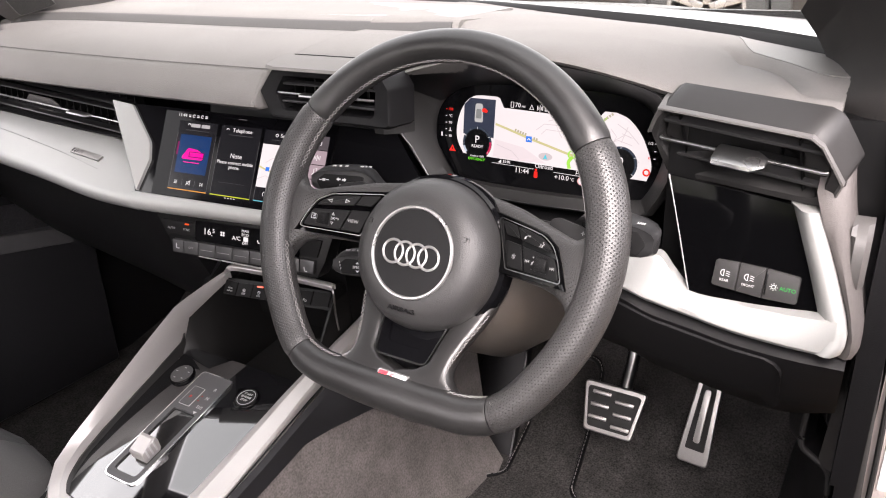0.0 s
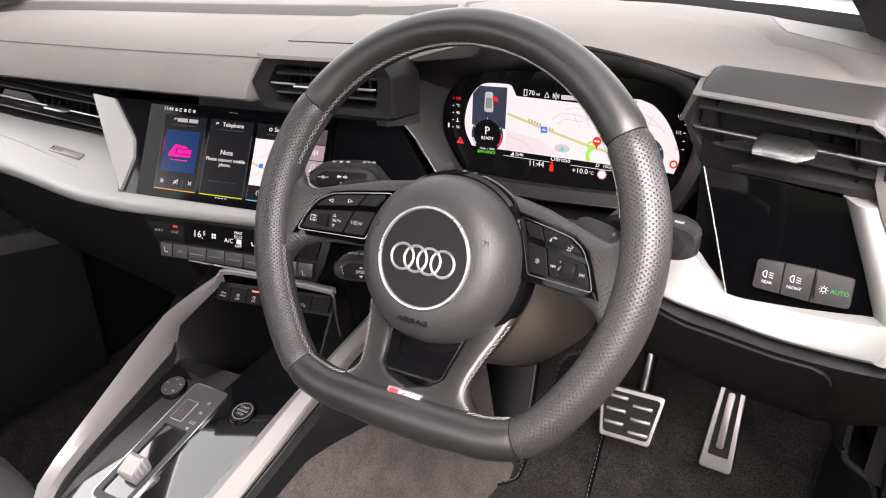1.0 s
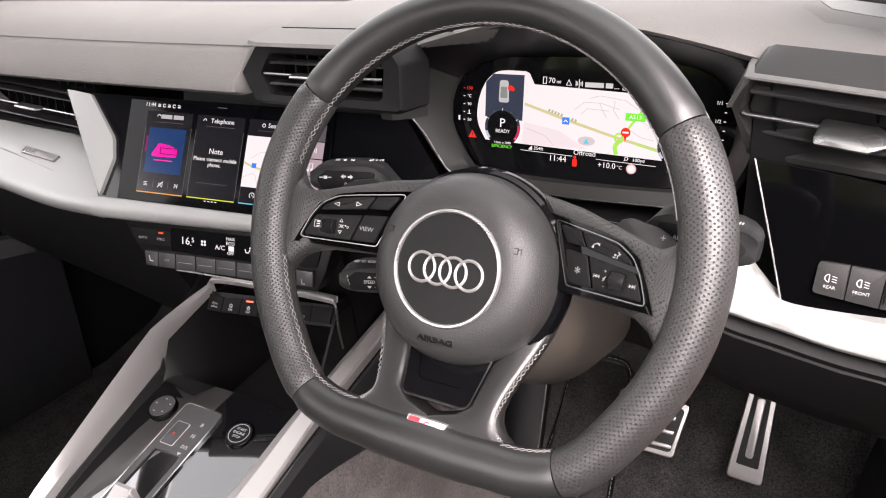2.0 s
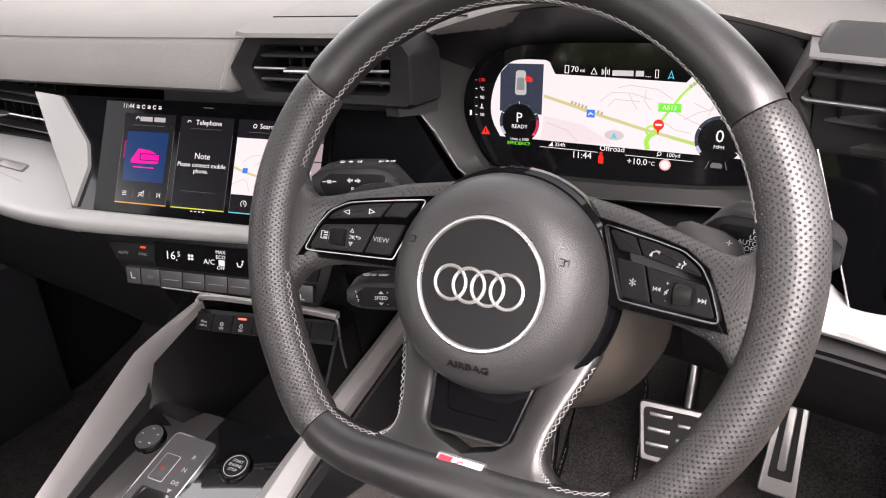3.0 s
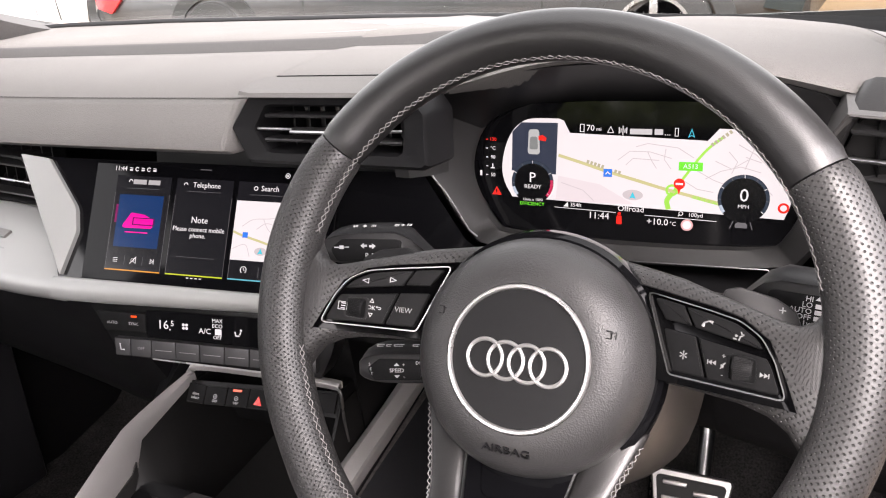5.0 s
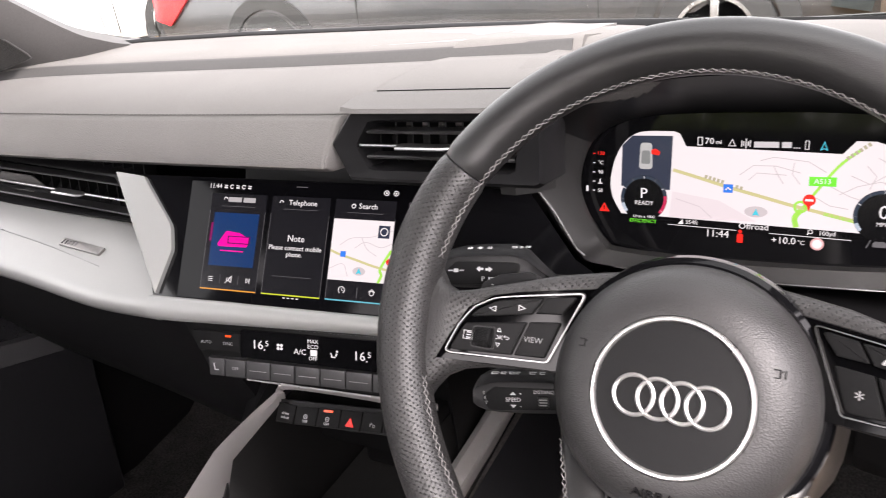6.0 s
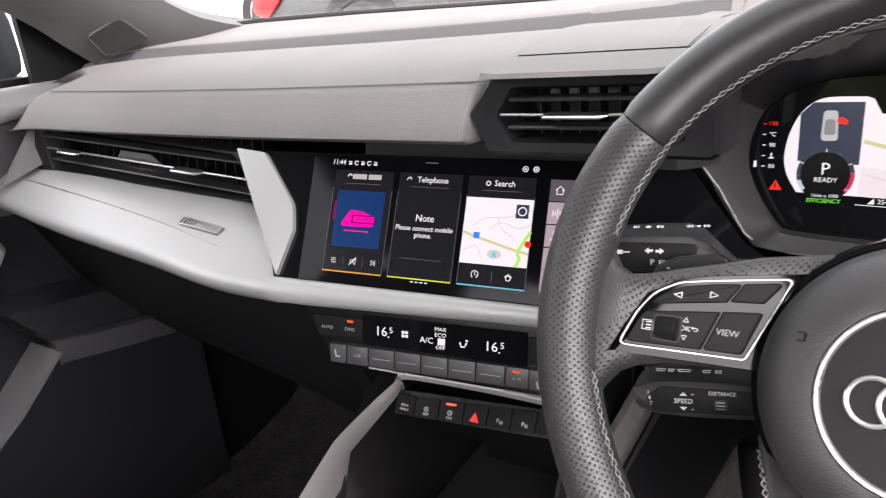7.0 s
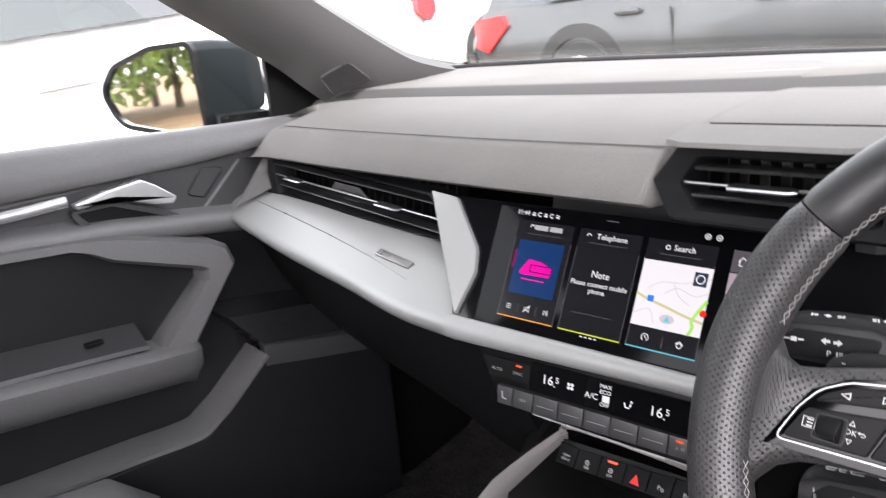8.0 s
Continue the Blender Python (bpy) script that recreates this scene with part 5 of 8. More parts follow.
# ---------------------------------------------------------------- screens and their pictures
EM = 1.0 / 2**EXPOSURE
M_CARD = glowing("dark_screen_card", (0.010, 0.010, 0.013), EM)
M_WHITE = glowing("screen_map_white", (0.86, 0.84, 0.86), EM)
M_TEXT = glowing("screen_white_text", (0.9, 0.9, 0.92), EM)
M_FAINT = glowing("screen_grey_line", (0.16, 0.16, 0.17), EM)
M_NAVY = glowing("screen_navy", (0.004, 0.035, 0.135), EM)
M_PINK = glowing("screen_pink", (0.95, 0.0, 0.36), EM)
M_BLUE = glowing("screen_blue", (0.03, 0.22, 0.85), EM)
M_ROAD = glowing("screen_map_road", (0.62, 0.60, 0.30), EM)
M_LANE = glowing("screen_map_lane", (0.62, 0.58, 0.60), EM)
M_GREEN = glowing("screen_map_green", (0.36, 0.80, 0.10), EM)
M_LIME = glowing("screen_green", (0.15, 0.85, 0.05), EM)
M_SLATE = glowing("screen_slate", (0.035, 0.045, 0.075), EM)
M_DIALB = glowing("screen_black", (0.002, 0.002, 0.003), EM)
M_LAMP = glowing("red_lamp", (0.95, 0.03, 0.02), EM)
M_ORANGE = glowing("orange_red_lamp", (1.0, 0.10, 0.02), 1.3 * EM)
M_SIDE = glowing("screen_mauve", (0.42, 0.34, 0.38), EM)
M_CYAN = glowing("screen_cyan", (0.05, 0.6, 0.75), EM)
M_AMBER = glowing("screen_amber", (0.75, 0.32, 0.04), EM)
M_YELL = glowing("screen_yellow", (0.55, 0.62, 0.04), EM)
M_TEAL = glowing("screen_teal", (0.12, 0.50, 0.62), EM)


def at(x, y, z=0.0):
    return Matrix.Translation((x, y, z))


def rect(x0, y0, x1, y1, z0, z1):
    return prism([(x0, y0), (x1, y0), (x1, y1), (x0, y1)], z0, z1)


def line2(pts, w, z, z1=None):
    """A flat band of width w along points in x and y."""
    pts = [Vector(p) for p in pts]
    a, b = [], []
    for i, p in enumerate(pts):
        t = (pts[min(i + 1, len(pts) - 1)] - pts[max(i - 1, 0)]).normalized()
        n = Vector((-t.y, t.x)) * (w / 2)
        a.append(p + n)
        b.append(p - n)
    return loft([[(*p, z), (*q, z), (*q, z + 0.0001), (*p, z + 0.0001)] for p, q in zip(a, b)])


def disc(x, y, r, z, h=0.0001, seg=24):
    return turned([(r, z), (r, z + h)], seg, at(x, y))


def arc2(x, y, r, a0, a1, w, z, n=24):
    return line2([(x + r * math.cos(radians(a0 + (a1 - a0) * k / n)), y + r * math.sin(radians(a0 + (a1 - a0) * k / n))) for k in range(n + 1)], w, z)


def curve2(pts, n=6):
    return [(p.x, p.y) for p in smooth_path([(x, y, 0) for x, y in pts], n)]


mmi = thing("infotainment_display", PANEL, "black glass touch display showing radio and map cards", "touch screen")


def shown(name, bm, mat, label=""):
    return part(name, bm, mat, mmi, label, local=True, smooth=False)


part("glass", prism(rounded([(-0.1205, -0.0572), (0.136, -0.0572), (0.136, 0.0620), (-0.1205, 0.0600)], 0.002), -0.003, 0.0, bevel=0.0006), M_DISPLAY, mmi, "black display glass", local=True)
Z0, Z1, Z2, Z3 = 0.0002, 0.0004, 0.0006, 0.0008
for x0, x1, foot in ((-0.0956, -0.0355, M_AMBER), (-0.0293, 0.0308, M_YELL), (0.0364, 0.0960, M_TEAL)):
    shown("card", rect(x0, -0.0466, x1, 0.0468, 0.0, Z0), M_CARD, "dark menu card")
    shown("card_foot", rect(x0, -0.0468, x1, -0.0456, 0.0, Z1), foot, "bright lower edge")
    for a in (x0, x1):
        shown("card_edge", line2([(a, -0.0466), (a, 0.030)], 0.0003, Z0), M_FAINT)
    shown("title_rule", line2([(x0 + 0.012, 0.0345), (x1 - 0.012, 0.0345)], 0.0003, Z0), M_FAINT)
for txt, x, y, sz in (("Telephone", 0.0030, 0.0408, 0.0072), ("Search", 0.0690, 0.0407, 0.0072), ("Note", 0.0, 0.0068, 0.0088), ("Please connect mobile", 0.0, -0.0022, 0.0064), ("phone.", 0.0, -0.0082, 0.0064), ("11:44", -0.0930, 0.0537, 0.0066)):
    shown("caption", writing(txt, sz, at(x, y, Z1), 0.0001, wide=0.95), M_TEXT)
for i in range(5):
    x = -0.0815 + i * 0.0065
    shown("status_icon", joined(rect(x - 0.0016, 0.0520, x + 0.0016, 0.0535, 0, Z1), line2([(x - 0.0018, 0.0550), (x + 0.0018, 0.0545)], 0.0008, Z0)) if i % 2 == 0 else arc2(x, 0.0537, 0.0018, 30, 330, 0.0008, Z0, 12), M_TEXT)
for x in (0.0853, 0.0946):
    shown("status_icon", joined(arc2(x, 0.0541, 0.0022, 0, 360, 0.0007, Z0, 14), rect(x - 0.0008, 0.0533, x + 0.0008, 0.0549, 0, Z1)), M_TEXT)
shown("drag_bar", line2([(-0.006, 0.0562), (0.006, 0.0562)], 0.0006, Z0), M_FAINT)
for x, y, k in ((-0.0800, 0.0413, 1), (-0.0195, 0.0408, 2), (0.0545, 0.0407, 3)):
    shown("title_icon", arc2(x, y, 0.0018, 0, 360 if k == 3 else 200, 0.0008, Z0, 14), M_TEXT)
for x0, x1 in ((-0.0770, -0.0625), (-0.0605, -0.0475)):
    shown("caption_bar", rect(x0, 0.0388, x1, 0.0434, Z0, Z1), glowing("screen_soft_text", (0.45, 0.45, 0.46), EM))
# radio card
shown("cover", rect(-0.0900, -0.0236, -0.0415, 0.0280, 0, Z1), M_NAVY, "navy cover picture")
shown("cover_glow", rect(-0.0925, 0.0, -0.0900, 0.018, 0, Z1), glowing("screen_plum", (0.22, 0.0, 0.10), EM))
shown("logo_shape", prism(rounded([(-0.0845, -0.0050), (-0.0500, -0.0045), (-0.0490, 0.0040), (-0.0600, 0.0090), (-0.0745, 0.0105)], 0.003), Z1, Z2), M_PINK, "pink swoosh shape")
shown("logo_shape", rect(-0.0720, -0.0018, -0.0480, 0.0058, Z2, Z3), glowing("screen_plum_deep", (0.10, 0.0, 0.11), EM))
shown("logo_bar", rect(-0.0705, -0.0008, -0.0495, 0.0048, Z3, Z3 + 0.0002), M_PINK)
shown("logo_bar", line2([(-0.0790, -0.0088), (-0.0540, -0.0088)], 0.0011, Z1), M_PINK)
shown("player_icon", joined(*[line2([(-0.0878, -0.0365 + k * 0.0018), (-0.0830, -0.0365 + k * 0.0018)], 0.0006, Z0) for k in (-1, 0, 1)]), M_TEXT)
shown("player_icon", joined(frame_of([(-0.0680, -0.0375), (-0.0650, -0.0375), (-0.0650, -0.0345), (-0.0680, -0.0345)], [(-0.0676, -0.0371), (-0.0654, -0.0371), (-0.0654, -0.0349), (-0.0676, -0.0349)], 0, Z1), line2([(-0.0690, -0.0395), (-0.0625, -0.0325)], 0.0006, Z0), line2([(-0.0650, -0.0375), (-0.0630, -0.0390), (-0.0630, -0.0330), (-0.0650, -0.0345)], 0.0006, Z0)), M_TEXT)
shown("player_icon", joined(frame_of([(-0.0470, -0.0385), (-0.0470, -0.0335), (-0.0438, -0.0360)], [(-0.0466, -0.0378), (-0.0466, -0.0342), (-0.0444, -0.0360)], 0, Z1), line2([(-0.0434, -0.0385), (-0.0434, -0.0335)], 0.0006, Z0)), M_TEXT)
for x in (-0.0752, -0.0555):
    shown("divider", line2([(x, -0.0405), (x, -0.0320)], 0.0003, Z0), M_FAINT)
shown("divider", line2([(-0.0200, -0.0290), (0.0200, -0.0290)], 0.0003, Z0), M_FAINT)
for k in range(4):
    shown("page_dot", line2([(-0.0065 + k * 0.0045, -0.0488), (-0.0040 + k * 0.0045, -0.0488)], 0.0010, 0.0001), M_TEXT)
# map card
shown("map", rect(0.0366, -0.0280, 0.0958, 0.0284, 0, Z1), M_WHITE, "white street map")
for pts, w, m in (([(0.0366, -0.0012), (0.0470, -0.0048), (0.0620, -0.0085), (0.0790, -0.0130), (0.0958, -0.0165)], 0.0022, M_ROAD), ([(0.0860, -0.0280), (0.0885, -0.0210), (0.0870, -0.0150), (0.0958, 0.002)], 0.0026, M_GREEN), ([(0.045, 0.004), (0.056, 0.011), (0.075, 0.013), (0.0958, 0.020)], 0.0006, M_LANE), ([(0.060, 0.002), (0.070, 0.008), (0.085, 0.004), (0.0958, 0.008)], 0.0006, M_LANE), ([(0.066, 0.012), (0.072, 0.002), (0.082, -0.004)], 0.0006, M_LANE), ([(0.037, -0.018), (0.050, -0.013), (0.056, -0.024)], 0.0006, M_LANE)):
    shown("map_road", line2(curve2(pts), w, Z1), m)
shown("map_sign", rect(0.0466, -0.0066, 0.0520, -0.0014, Z1, Z2), M_BLUE)
shown("map_sign", disc(0.0945, -0.0085, 0.0028, Z1), M_LAMP)
shown("map_pointer", joined(turned([(0.0062, 0), (0.0062, 0.0001)], 24, at(0.0667, -0.0188, Z2) @ Matrix.Diagonal((1, 0.62, 1, 1)))), M_LANE)
shown("map_pointer", prism([(0.0640, -0.0215), (0.0667, -0.0206), (0.0694, -0.0215), (0.0667, -0.0160)], Z2, Z3 + 0.0003), M_CYAN)
shown("map_button", rect(0.0815, 0.0125, 0.0925, 0.0240, Z1, Z2), M_SLATE)
shown("map_button_ring", arc2(0.0870, 0.0183, 0.0034, 0, 360, 0.0009, Z2), M_TEXT)
shown("map_icon", joined(arc2(0.0516, -0.0368, 0.0030, -60, 240, 0.0007, Z0), line2([(0.0516, -0.0350), (0.0516, -0.0368), (0.0530, -0.0376)], 0.0006, Z0)), M_TEXT)
shown("map_icon", joined(line2([(0.0780, -0.0368), (0.0811, -0.0342), (0.0842, -0.0368)], 0.0007, Z0), arc2(0.0811, -0.0378, 0.0020, 0, 360, 0.0007, Z0)), M_TEXT)
shown("divider", line2([(0.0668, -0.0430), (0.0668, -0.0335)], 0.0004, Z0), M_FAINT)
# side menu
for k, y in enumerate((0.0375, 0.0188, 0.0, -0.0188, -0.0372)):
    shown("menu_tile", rect(0.1080, y - 0.0089, 0.1290, y + 0.0089, 0, Z0), M_SIDE if k else glowing("screen_grey_tile", (0.10, 0.09, 0.10), EM), "tall menu tile")
shown("menu_icon", joined(line2([(0.1130, 0.0375), (0.1165, 0.0410), (0.1200, 0.0375)], 0.0008, Z1), line2([(0.1140, 0.0382), (0.1140, 0.0343), (0.1190, 0.0343), (0.1190, 0.0382)], 0.0008, Z1)), M_TEXT)
shown("menu_icon", joined(*[line2([(0.1165 + d, 0.0185 - h), (0.1165 + d, 0.0185 + h)], 0.0008, Z1) for d, h in ((0, 0.004), (-0.002, 0.0018), (0.002, 0.0018), (-0.004, 0.0026), (0.004, 0.0026))]), M_TEXT)
shown("menu_icon", joined(line2([(0.1148, -0.003), (0.1148, 0.004), (0.1188, 0.005), (0.1188, -0.002)], 0.0008, Z1), disc(0.1140, -0.003, 0.0013, Z1), disc(0.1180, -0.002, 0.0013, Z1)), M_TEXT)
shown("menu_icon", arc2(0.1190, -0.0165, 0.0036, 180, 270, 0.0012, Z1), M_TEXT)
shown("menu_icon", line2([(0.1140, -0.041), (0.1165, -0.033), (0.1190, -0.041)], 0.0008, Z1), M_TEXT)

# ---------------------------------------------------------------- climate controls
cx = Vector((1, 0.25, -0.06)).normalized()
cy = (Vector((0, 0.2, 1)) - cx * cx.dot(Vector((0, 0.2, 1)))).normalized()
CLIMATE = axes((-0.003, 0.1445, 0.772), cx, cy, cx.cross(cy))
clim = thing("climate_panel", CLIMATE, "black climate control panel with white digits", "climate control")


def cpart(name, bm, mat, label="", smooth=False):
    return part(name, bm, mat, clim, label, local=True, smooth=smooth)


cpart("housing", prism(rounded([(-0.140, 0.020), (-0.118, -0.014), (-0.106, -0.036), (0.108, -0.041), (0.118, -0.018), (0.128, 0.020)], 0.003), -0.04, -0.004, bevel=0.002), M_BLACK, "black housing", True)
cpart("left_key", prism(rounded([(-0.1265, 0.0105), (-0.1185, -0.0090), (-0.0735, -0.0085), (-0.0735, 0.0108)], 0.0015), -0.006, 0.0, bevel=0.0008), M_BUTTON, "dark auto and sync key", True)
cpart("right_key", prism(rounded([(0.0830, 0.0112), (0.0830, -0.0120), (0.1080, -0.0125), (0.1140, 0.0112)], 0.0015), -0.006, 0.0, bevel=0.0008), M_BUTTON, "dark heated screen key", True)
cpart("readout", prism(rounded([(-0.0725, 0.0145), (-0.0725, -0.0125), (0.0820, -0.0150), (0.0820, 0.0150)], 0.001), -0.006, -0.0002), M_GLOSS, "black readout glass")
for txt, x, y, sz in (("16", -0.0545, 0.001, 0.0125), ("16", 0.0500, -0.001, 0.0125), ("5", -0.0445, 0.0030, 0.0080), ("5", 0.0600, 0.0010, 0.0080), ("A/C", -0.0100, -0.0020, 0.0078), ("MAX", 0.0032, 0.0093, 0.0052), ("ECO", 0.0032, 0.0040, 0.0055), ("OFF", 0.0032, -0.0075, 0.0052)):
    cpart("digits", writing(txt, sz, at(x, y, 0.0001), 0.0001), M_TEXT)
for x, y in ((-0.0478, -0.0038), (0.0568, -0.0058)):
    cpart("digits", rect(x, y, x + 0.0012, y + 0.0012, 0, 0.0003), M_TEXT)
cpart("fan_icon", joined(*[disc(-0.0310 + dx, 0.0012 + dy, 0.0015, 0) for dx, dy in ((-0.0017, 0.0017), (0.0017, 0.0017), (-0.0017, -0.0017), (0.0017, -0.0017))]), M_TEXT)
cpart("digits", rect(0.0008, -0.0048, 0.0075, 0.0012, 0, 0.0002), M_TEXT)
cpart("seat_icon", joined(line2([(0.0215, 0.000), (0.0225, -0.0040), (0.0262, -0.0040)], 0.0014, 0), disc(0.0278, 0.0018, 0.0011, 0), line2([(0.0275, 0.0), (0.0265, -0.0028)], 0.0014, 0)), M_TEXT)
for txt, x in (("AUTO", -0.1100), ("SYNC", -0.0866)):
    cpart("key_mark", writing(txt, 0.0042, at(x, -0.0005, 0.0001), 0.0001), M_DIM)
for x, y in ((-0.0859, 0.0072), (0.0740, -0.0192)):
    cpart("indicator_lamp", rect(x - 0.0030, y - 0.0009, x + 0.0030, y + 0.0009, -0.001, 0.0040 if y < 0 else 0.0006), M_ORANGE, "small red lamp")
edges = [-0.1065, -0.0885, -0.0660, -0.0400, -0.0143, 0.0116, 0.0374, 0.0640, 0.0850, 0.1060]
for i, (a, b) in enumerate(zip(edges, edges[1:])):
    d0, d1 = -0.0148 - 0.020 * (a + 0.066) * (a > -0.066) * 0.3, -0.0148 - 0.020 * (b + 0.066) * (b > -0.066) * 0.3
    poly = [(a + 0.0004, d0), (a + 0.0012 if i == 0 else a + 0.0004, d0 - 0.0180), (b - 0.0004, d1 - 0.0180), (b - 0.0004, d1)]
    cpart("toggle_key", prism(poly, -0.004, 0.0035, bevel=0.0016), M_TOGGLE, "" if 2 <= i <= 6 else "dark seat heating key", True)
    if 2 <= i <= 6:
        cpart("key_mark", rect(a + 0.004, d0 - 0.0100, b - 0.004, d0 - 0.0094, 0.003, 0.0037), M_DIM)
cpart("seat_mark", joined(line2([(-0.1000, -0.0200), (-0.0990, -0.0265), (-0.0950, -0.0265)], 0.0012, 0.0036)), M_MARK)
cpart("key_mark", writing("OFF", 0.0042, at(-0.0772, -0.0240, 0.0036), 0.0001), M_DIM)
cpart("key_mark", writing("A  M", 0.0038, at(0.0745, -0.0255, 0.0036), 0.0001), M_DIM)
cpart("seat_mark", joined(line2([(0.0920, -0.0255), (0.0930, -0.0310), (0.0965, -0.0310)], 0.0012, 0.0036)), M_MARK)
cpart("lip", tube([(-0.066, -0.0345, 0.0010), (0.062, -0.0385, 0.0010)], 0.0010, 8), M_SATIN, "thin chrome lip", True)

# ---------------------------------------------------------------- instrument display
CLUSTER = axes((0.362, 0.281, 0.905), (1, 0, 0), Vector((0, 0.1, 1)).normalized(), Vector((0, -1, 0.1)).normalized())
ins = thing("instrument_display", CLUSTER, "digital instrument display showing a white map", "instrument display")


def ipart(name, bm, mat, label=""):
    return part(name, bm, mat, ins, label, local=True, smooth=False)


ipart("glass", prism(rounded([(-0.105, -0.054), (0.120, -0.054), (0.150, -0.02), (0.150, 0.045), (0.11, 0.070), (-0.105, 0.070), (-0.140, 0.044), (-0.140, -0.01)], 0.01), -0.004, 0.0), M_GLOSS, "black display glass")
mapline = curve2([(-0.1015, -0.0195), (-0.1090, -0.006), (-0.1115, 0.008), (-0.1085, 0.026), (-0.1015, 0.041), (-0.0915, 0.0500), (-0.0800, 0.0528), (-0.0580, 0.0528)], 4) + [(-0.0535, 0.0510), (-0.0480, 0.0405), (0.068, 0.0365), (0.0765, 0.0465)] + curve2([(0.090, 0.0462), (0.105, 0.040), (0.120, 0.024), (0.131, 0.002), (0.134, -0.012), (0.130, -0.0255)], 4)
ipart("map", prism(mapline[::-1], 0, 0.0002), M_WHITE, "white street map")
ipart("map_wash", prism([(-0.058, 0.002), (-0.02, -0.004), (0.01, -0.02), (-0.05, -0.021), (-0.06, -0.02)], 0.0002, 0.0003), glowing("screen_blush", (0.80, 0.74, 0.77), EM))
for pts, w, m in (([(-0.058, 0.0205), (-0.035, 0.0140), (-0.013, 0.0075), (0.012, 0.001), (0.034, -0.0048), (0.055, -0.0095), (0.080, -0.0150)], 0.0028, M_ROAD), ([(0.0395, -0.0225), (0.0380, -0.0150), (0.0420, -0.0085)], 0.0042, M_GREEN), ([(0.0420, -0.0085), (0.0500, 0.004), (0.0660, 0.0270), (0.0800, 0.0400)], 0.0022, M_GREEN), ([(0.058, -0.0105), (0.080, -0.0155)], 0.0026, M_GREEN)):
    ipart("map_road", line2(curve2(pts), w, 0.0003), m)
ipart("map_road", arc2(0.0415, -0.0060, 0.0042, 0, 360, 0.0020, 0.0004), M_GREEN)
random.seed(4)
for pts in ([(-0.005, 0.018), (0.005, 0.026), (0.022, 0.026), (0.040, 0.021)], [(0.002, 0.014), (0.008, 0.020), (0.030, 0.019)], [(0.010, 0.030), (0.020, 0.033), (0.045, 0.030), (0.058, 0.022)], [(0.020, 0.026), (0.024, 0.018), (0.028, 0.012)], [(0.035, 0.029), (0.034, 0.020), (0.040, 0.012)], [(0.068, 0.005), (0.080, 0.012), (0.095, 0.016), (0.110, 0.012)], [(0.060, 0.012), (0.075, 0.004), (0.090, -0.001)], [(0.075, 0.020), (0.088, 0.014), (0.100, 0.022)], [(0.085, 0.028), (0.092, 0.020), (0.088, 0.010)], [(-0.055, -0.004), (-0.035, -0.010), (-0.025, -0.019)], [(0.052, 0.002), (0.062, -0.004), (0.075, -0.006)], [(0.092, 0.034), (0.106, 0.026), (0.118, 0.014)], [(0.100, 0.008), (0.112, 0.002), (0.120, -0.006)], [(0.098, 0.024), (0.110, 0.020)], [(0.104, 0.032), (0.098, 0.014)]):
    ipart("map_lane", line2(pts, 0.0007, 0.0003), M_LANE)
for x, y, a, n in ((-0.032, 0.0160, -16, 5), (-0.0075, 0.0085, -15, 2), (0.071, 0.0330, 38, 6)):
    for k in range(n):
        m = at(x, y, 0.0006) @ Matrix.Rotation(radians(a), 4, "Z")
        ipart("road_name_bar", moved(rect(k * 0.0034, -0.0016, k * 0.0034 + 0.0022, 0.0014, 0, 0.0001), m), glowing("screen_olive_text", (0.48, 0.46, 0.32), EM))
for x0, x1 in ((0.0045, 0.0230), (0.0250, 0.0320)):
    ipart("station_bar", rect(x0, 0.0405, x1, 0.0452, 0.0004, 0.0006), glowing("screen_soft_white", (0.6, 0.6, 0.62), EM))
for k in range(3):
    ipart("station_bar", rect(0.0335 + k * 0.0018, 0.0402, 0.0343 + k * 0.0018, 0.0410, 0.0004, 0.0006), M_TEXT)
ipart("road_sign", rect(0.0462, 0.0112, 0.0655, 0.0185, 0.0004, 0.0006), M_LIME, "green road sign")
ipart("road_sign_text", writing("A513", 0.0056, at(0.0558, 0.0148, 0.0007), 0.0001), M_TEXT)
ipart("no_entry", disc(0.0475, -0.0002, 0.0047, 0.0006), M_LAMP, "red no-entry sign")
ipart("no_entry", prism([(0.0456, -0.0040), (0.0490, -0.0040), (0.0475, -0.0095)], 0.0006, 0.0007), M_LAMP)
ipart("no_entry_bar", rect(0.0446, -0.0010, 0.0504, 0.0006, 0.0008, 0.0010), M_TEXT)
ipart("map_sign", rect(-0.0170, 0.0030, -0.0095, 0.0100, 0.0005, 0.0007), M_BLUE, "blue sign")
ipart("map_sign_mark", line2([(-0.0152, 0.0052), (-0.0132, 0.0075), (-0.0118, 0.0058), (-0.0108, 0.0058)], 0.0010, 0.0008), M_TEXT)
ipart("pointer_disc", turned([(0.0088, 0), (0.0088, 0.0001)], 28, at(0.0090, -0.0118, 0.0005) @ Matrix.Diagonal((1, 0.52, 1, 1))), M_LANE)
ipart("pointer", prism([(0.0062, -0.0150), (0.0090, -0.0142), (0.0118, -0.0150), (0.0090, -0.0092)], 0.0006, 0.0009), M_CYAN, "cyan arrow")
ipart("car_panel", prism([(-0.1020, 0.0050), (-0.0600, 0.0030), (-0.0590, 0.0490), (-0.0930, 0.0490), (-0.1015, 0.0405)], 0.0002, 0.0005), M_SLATE, "dark blue status panel")
ipart("car_picture", prism(rounded([(-0.0868, 0.0205), (-0.0752, 0.0205), (-0.0762, 0.0430), (-0.0858, 0.0430)], 0.003), 0.0005, 0.0008), glowing("screen_silver", (0.50, 0.52, 0.52), EM), "small silver car picture")
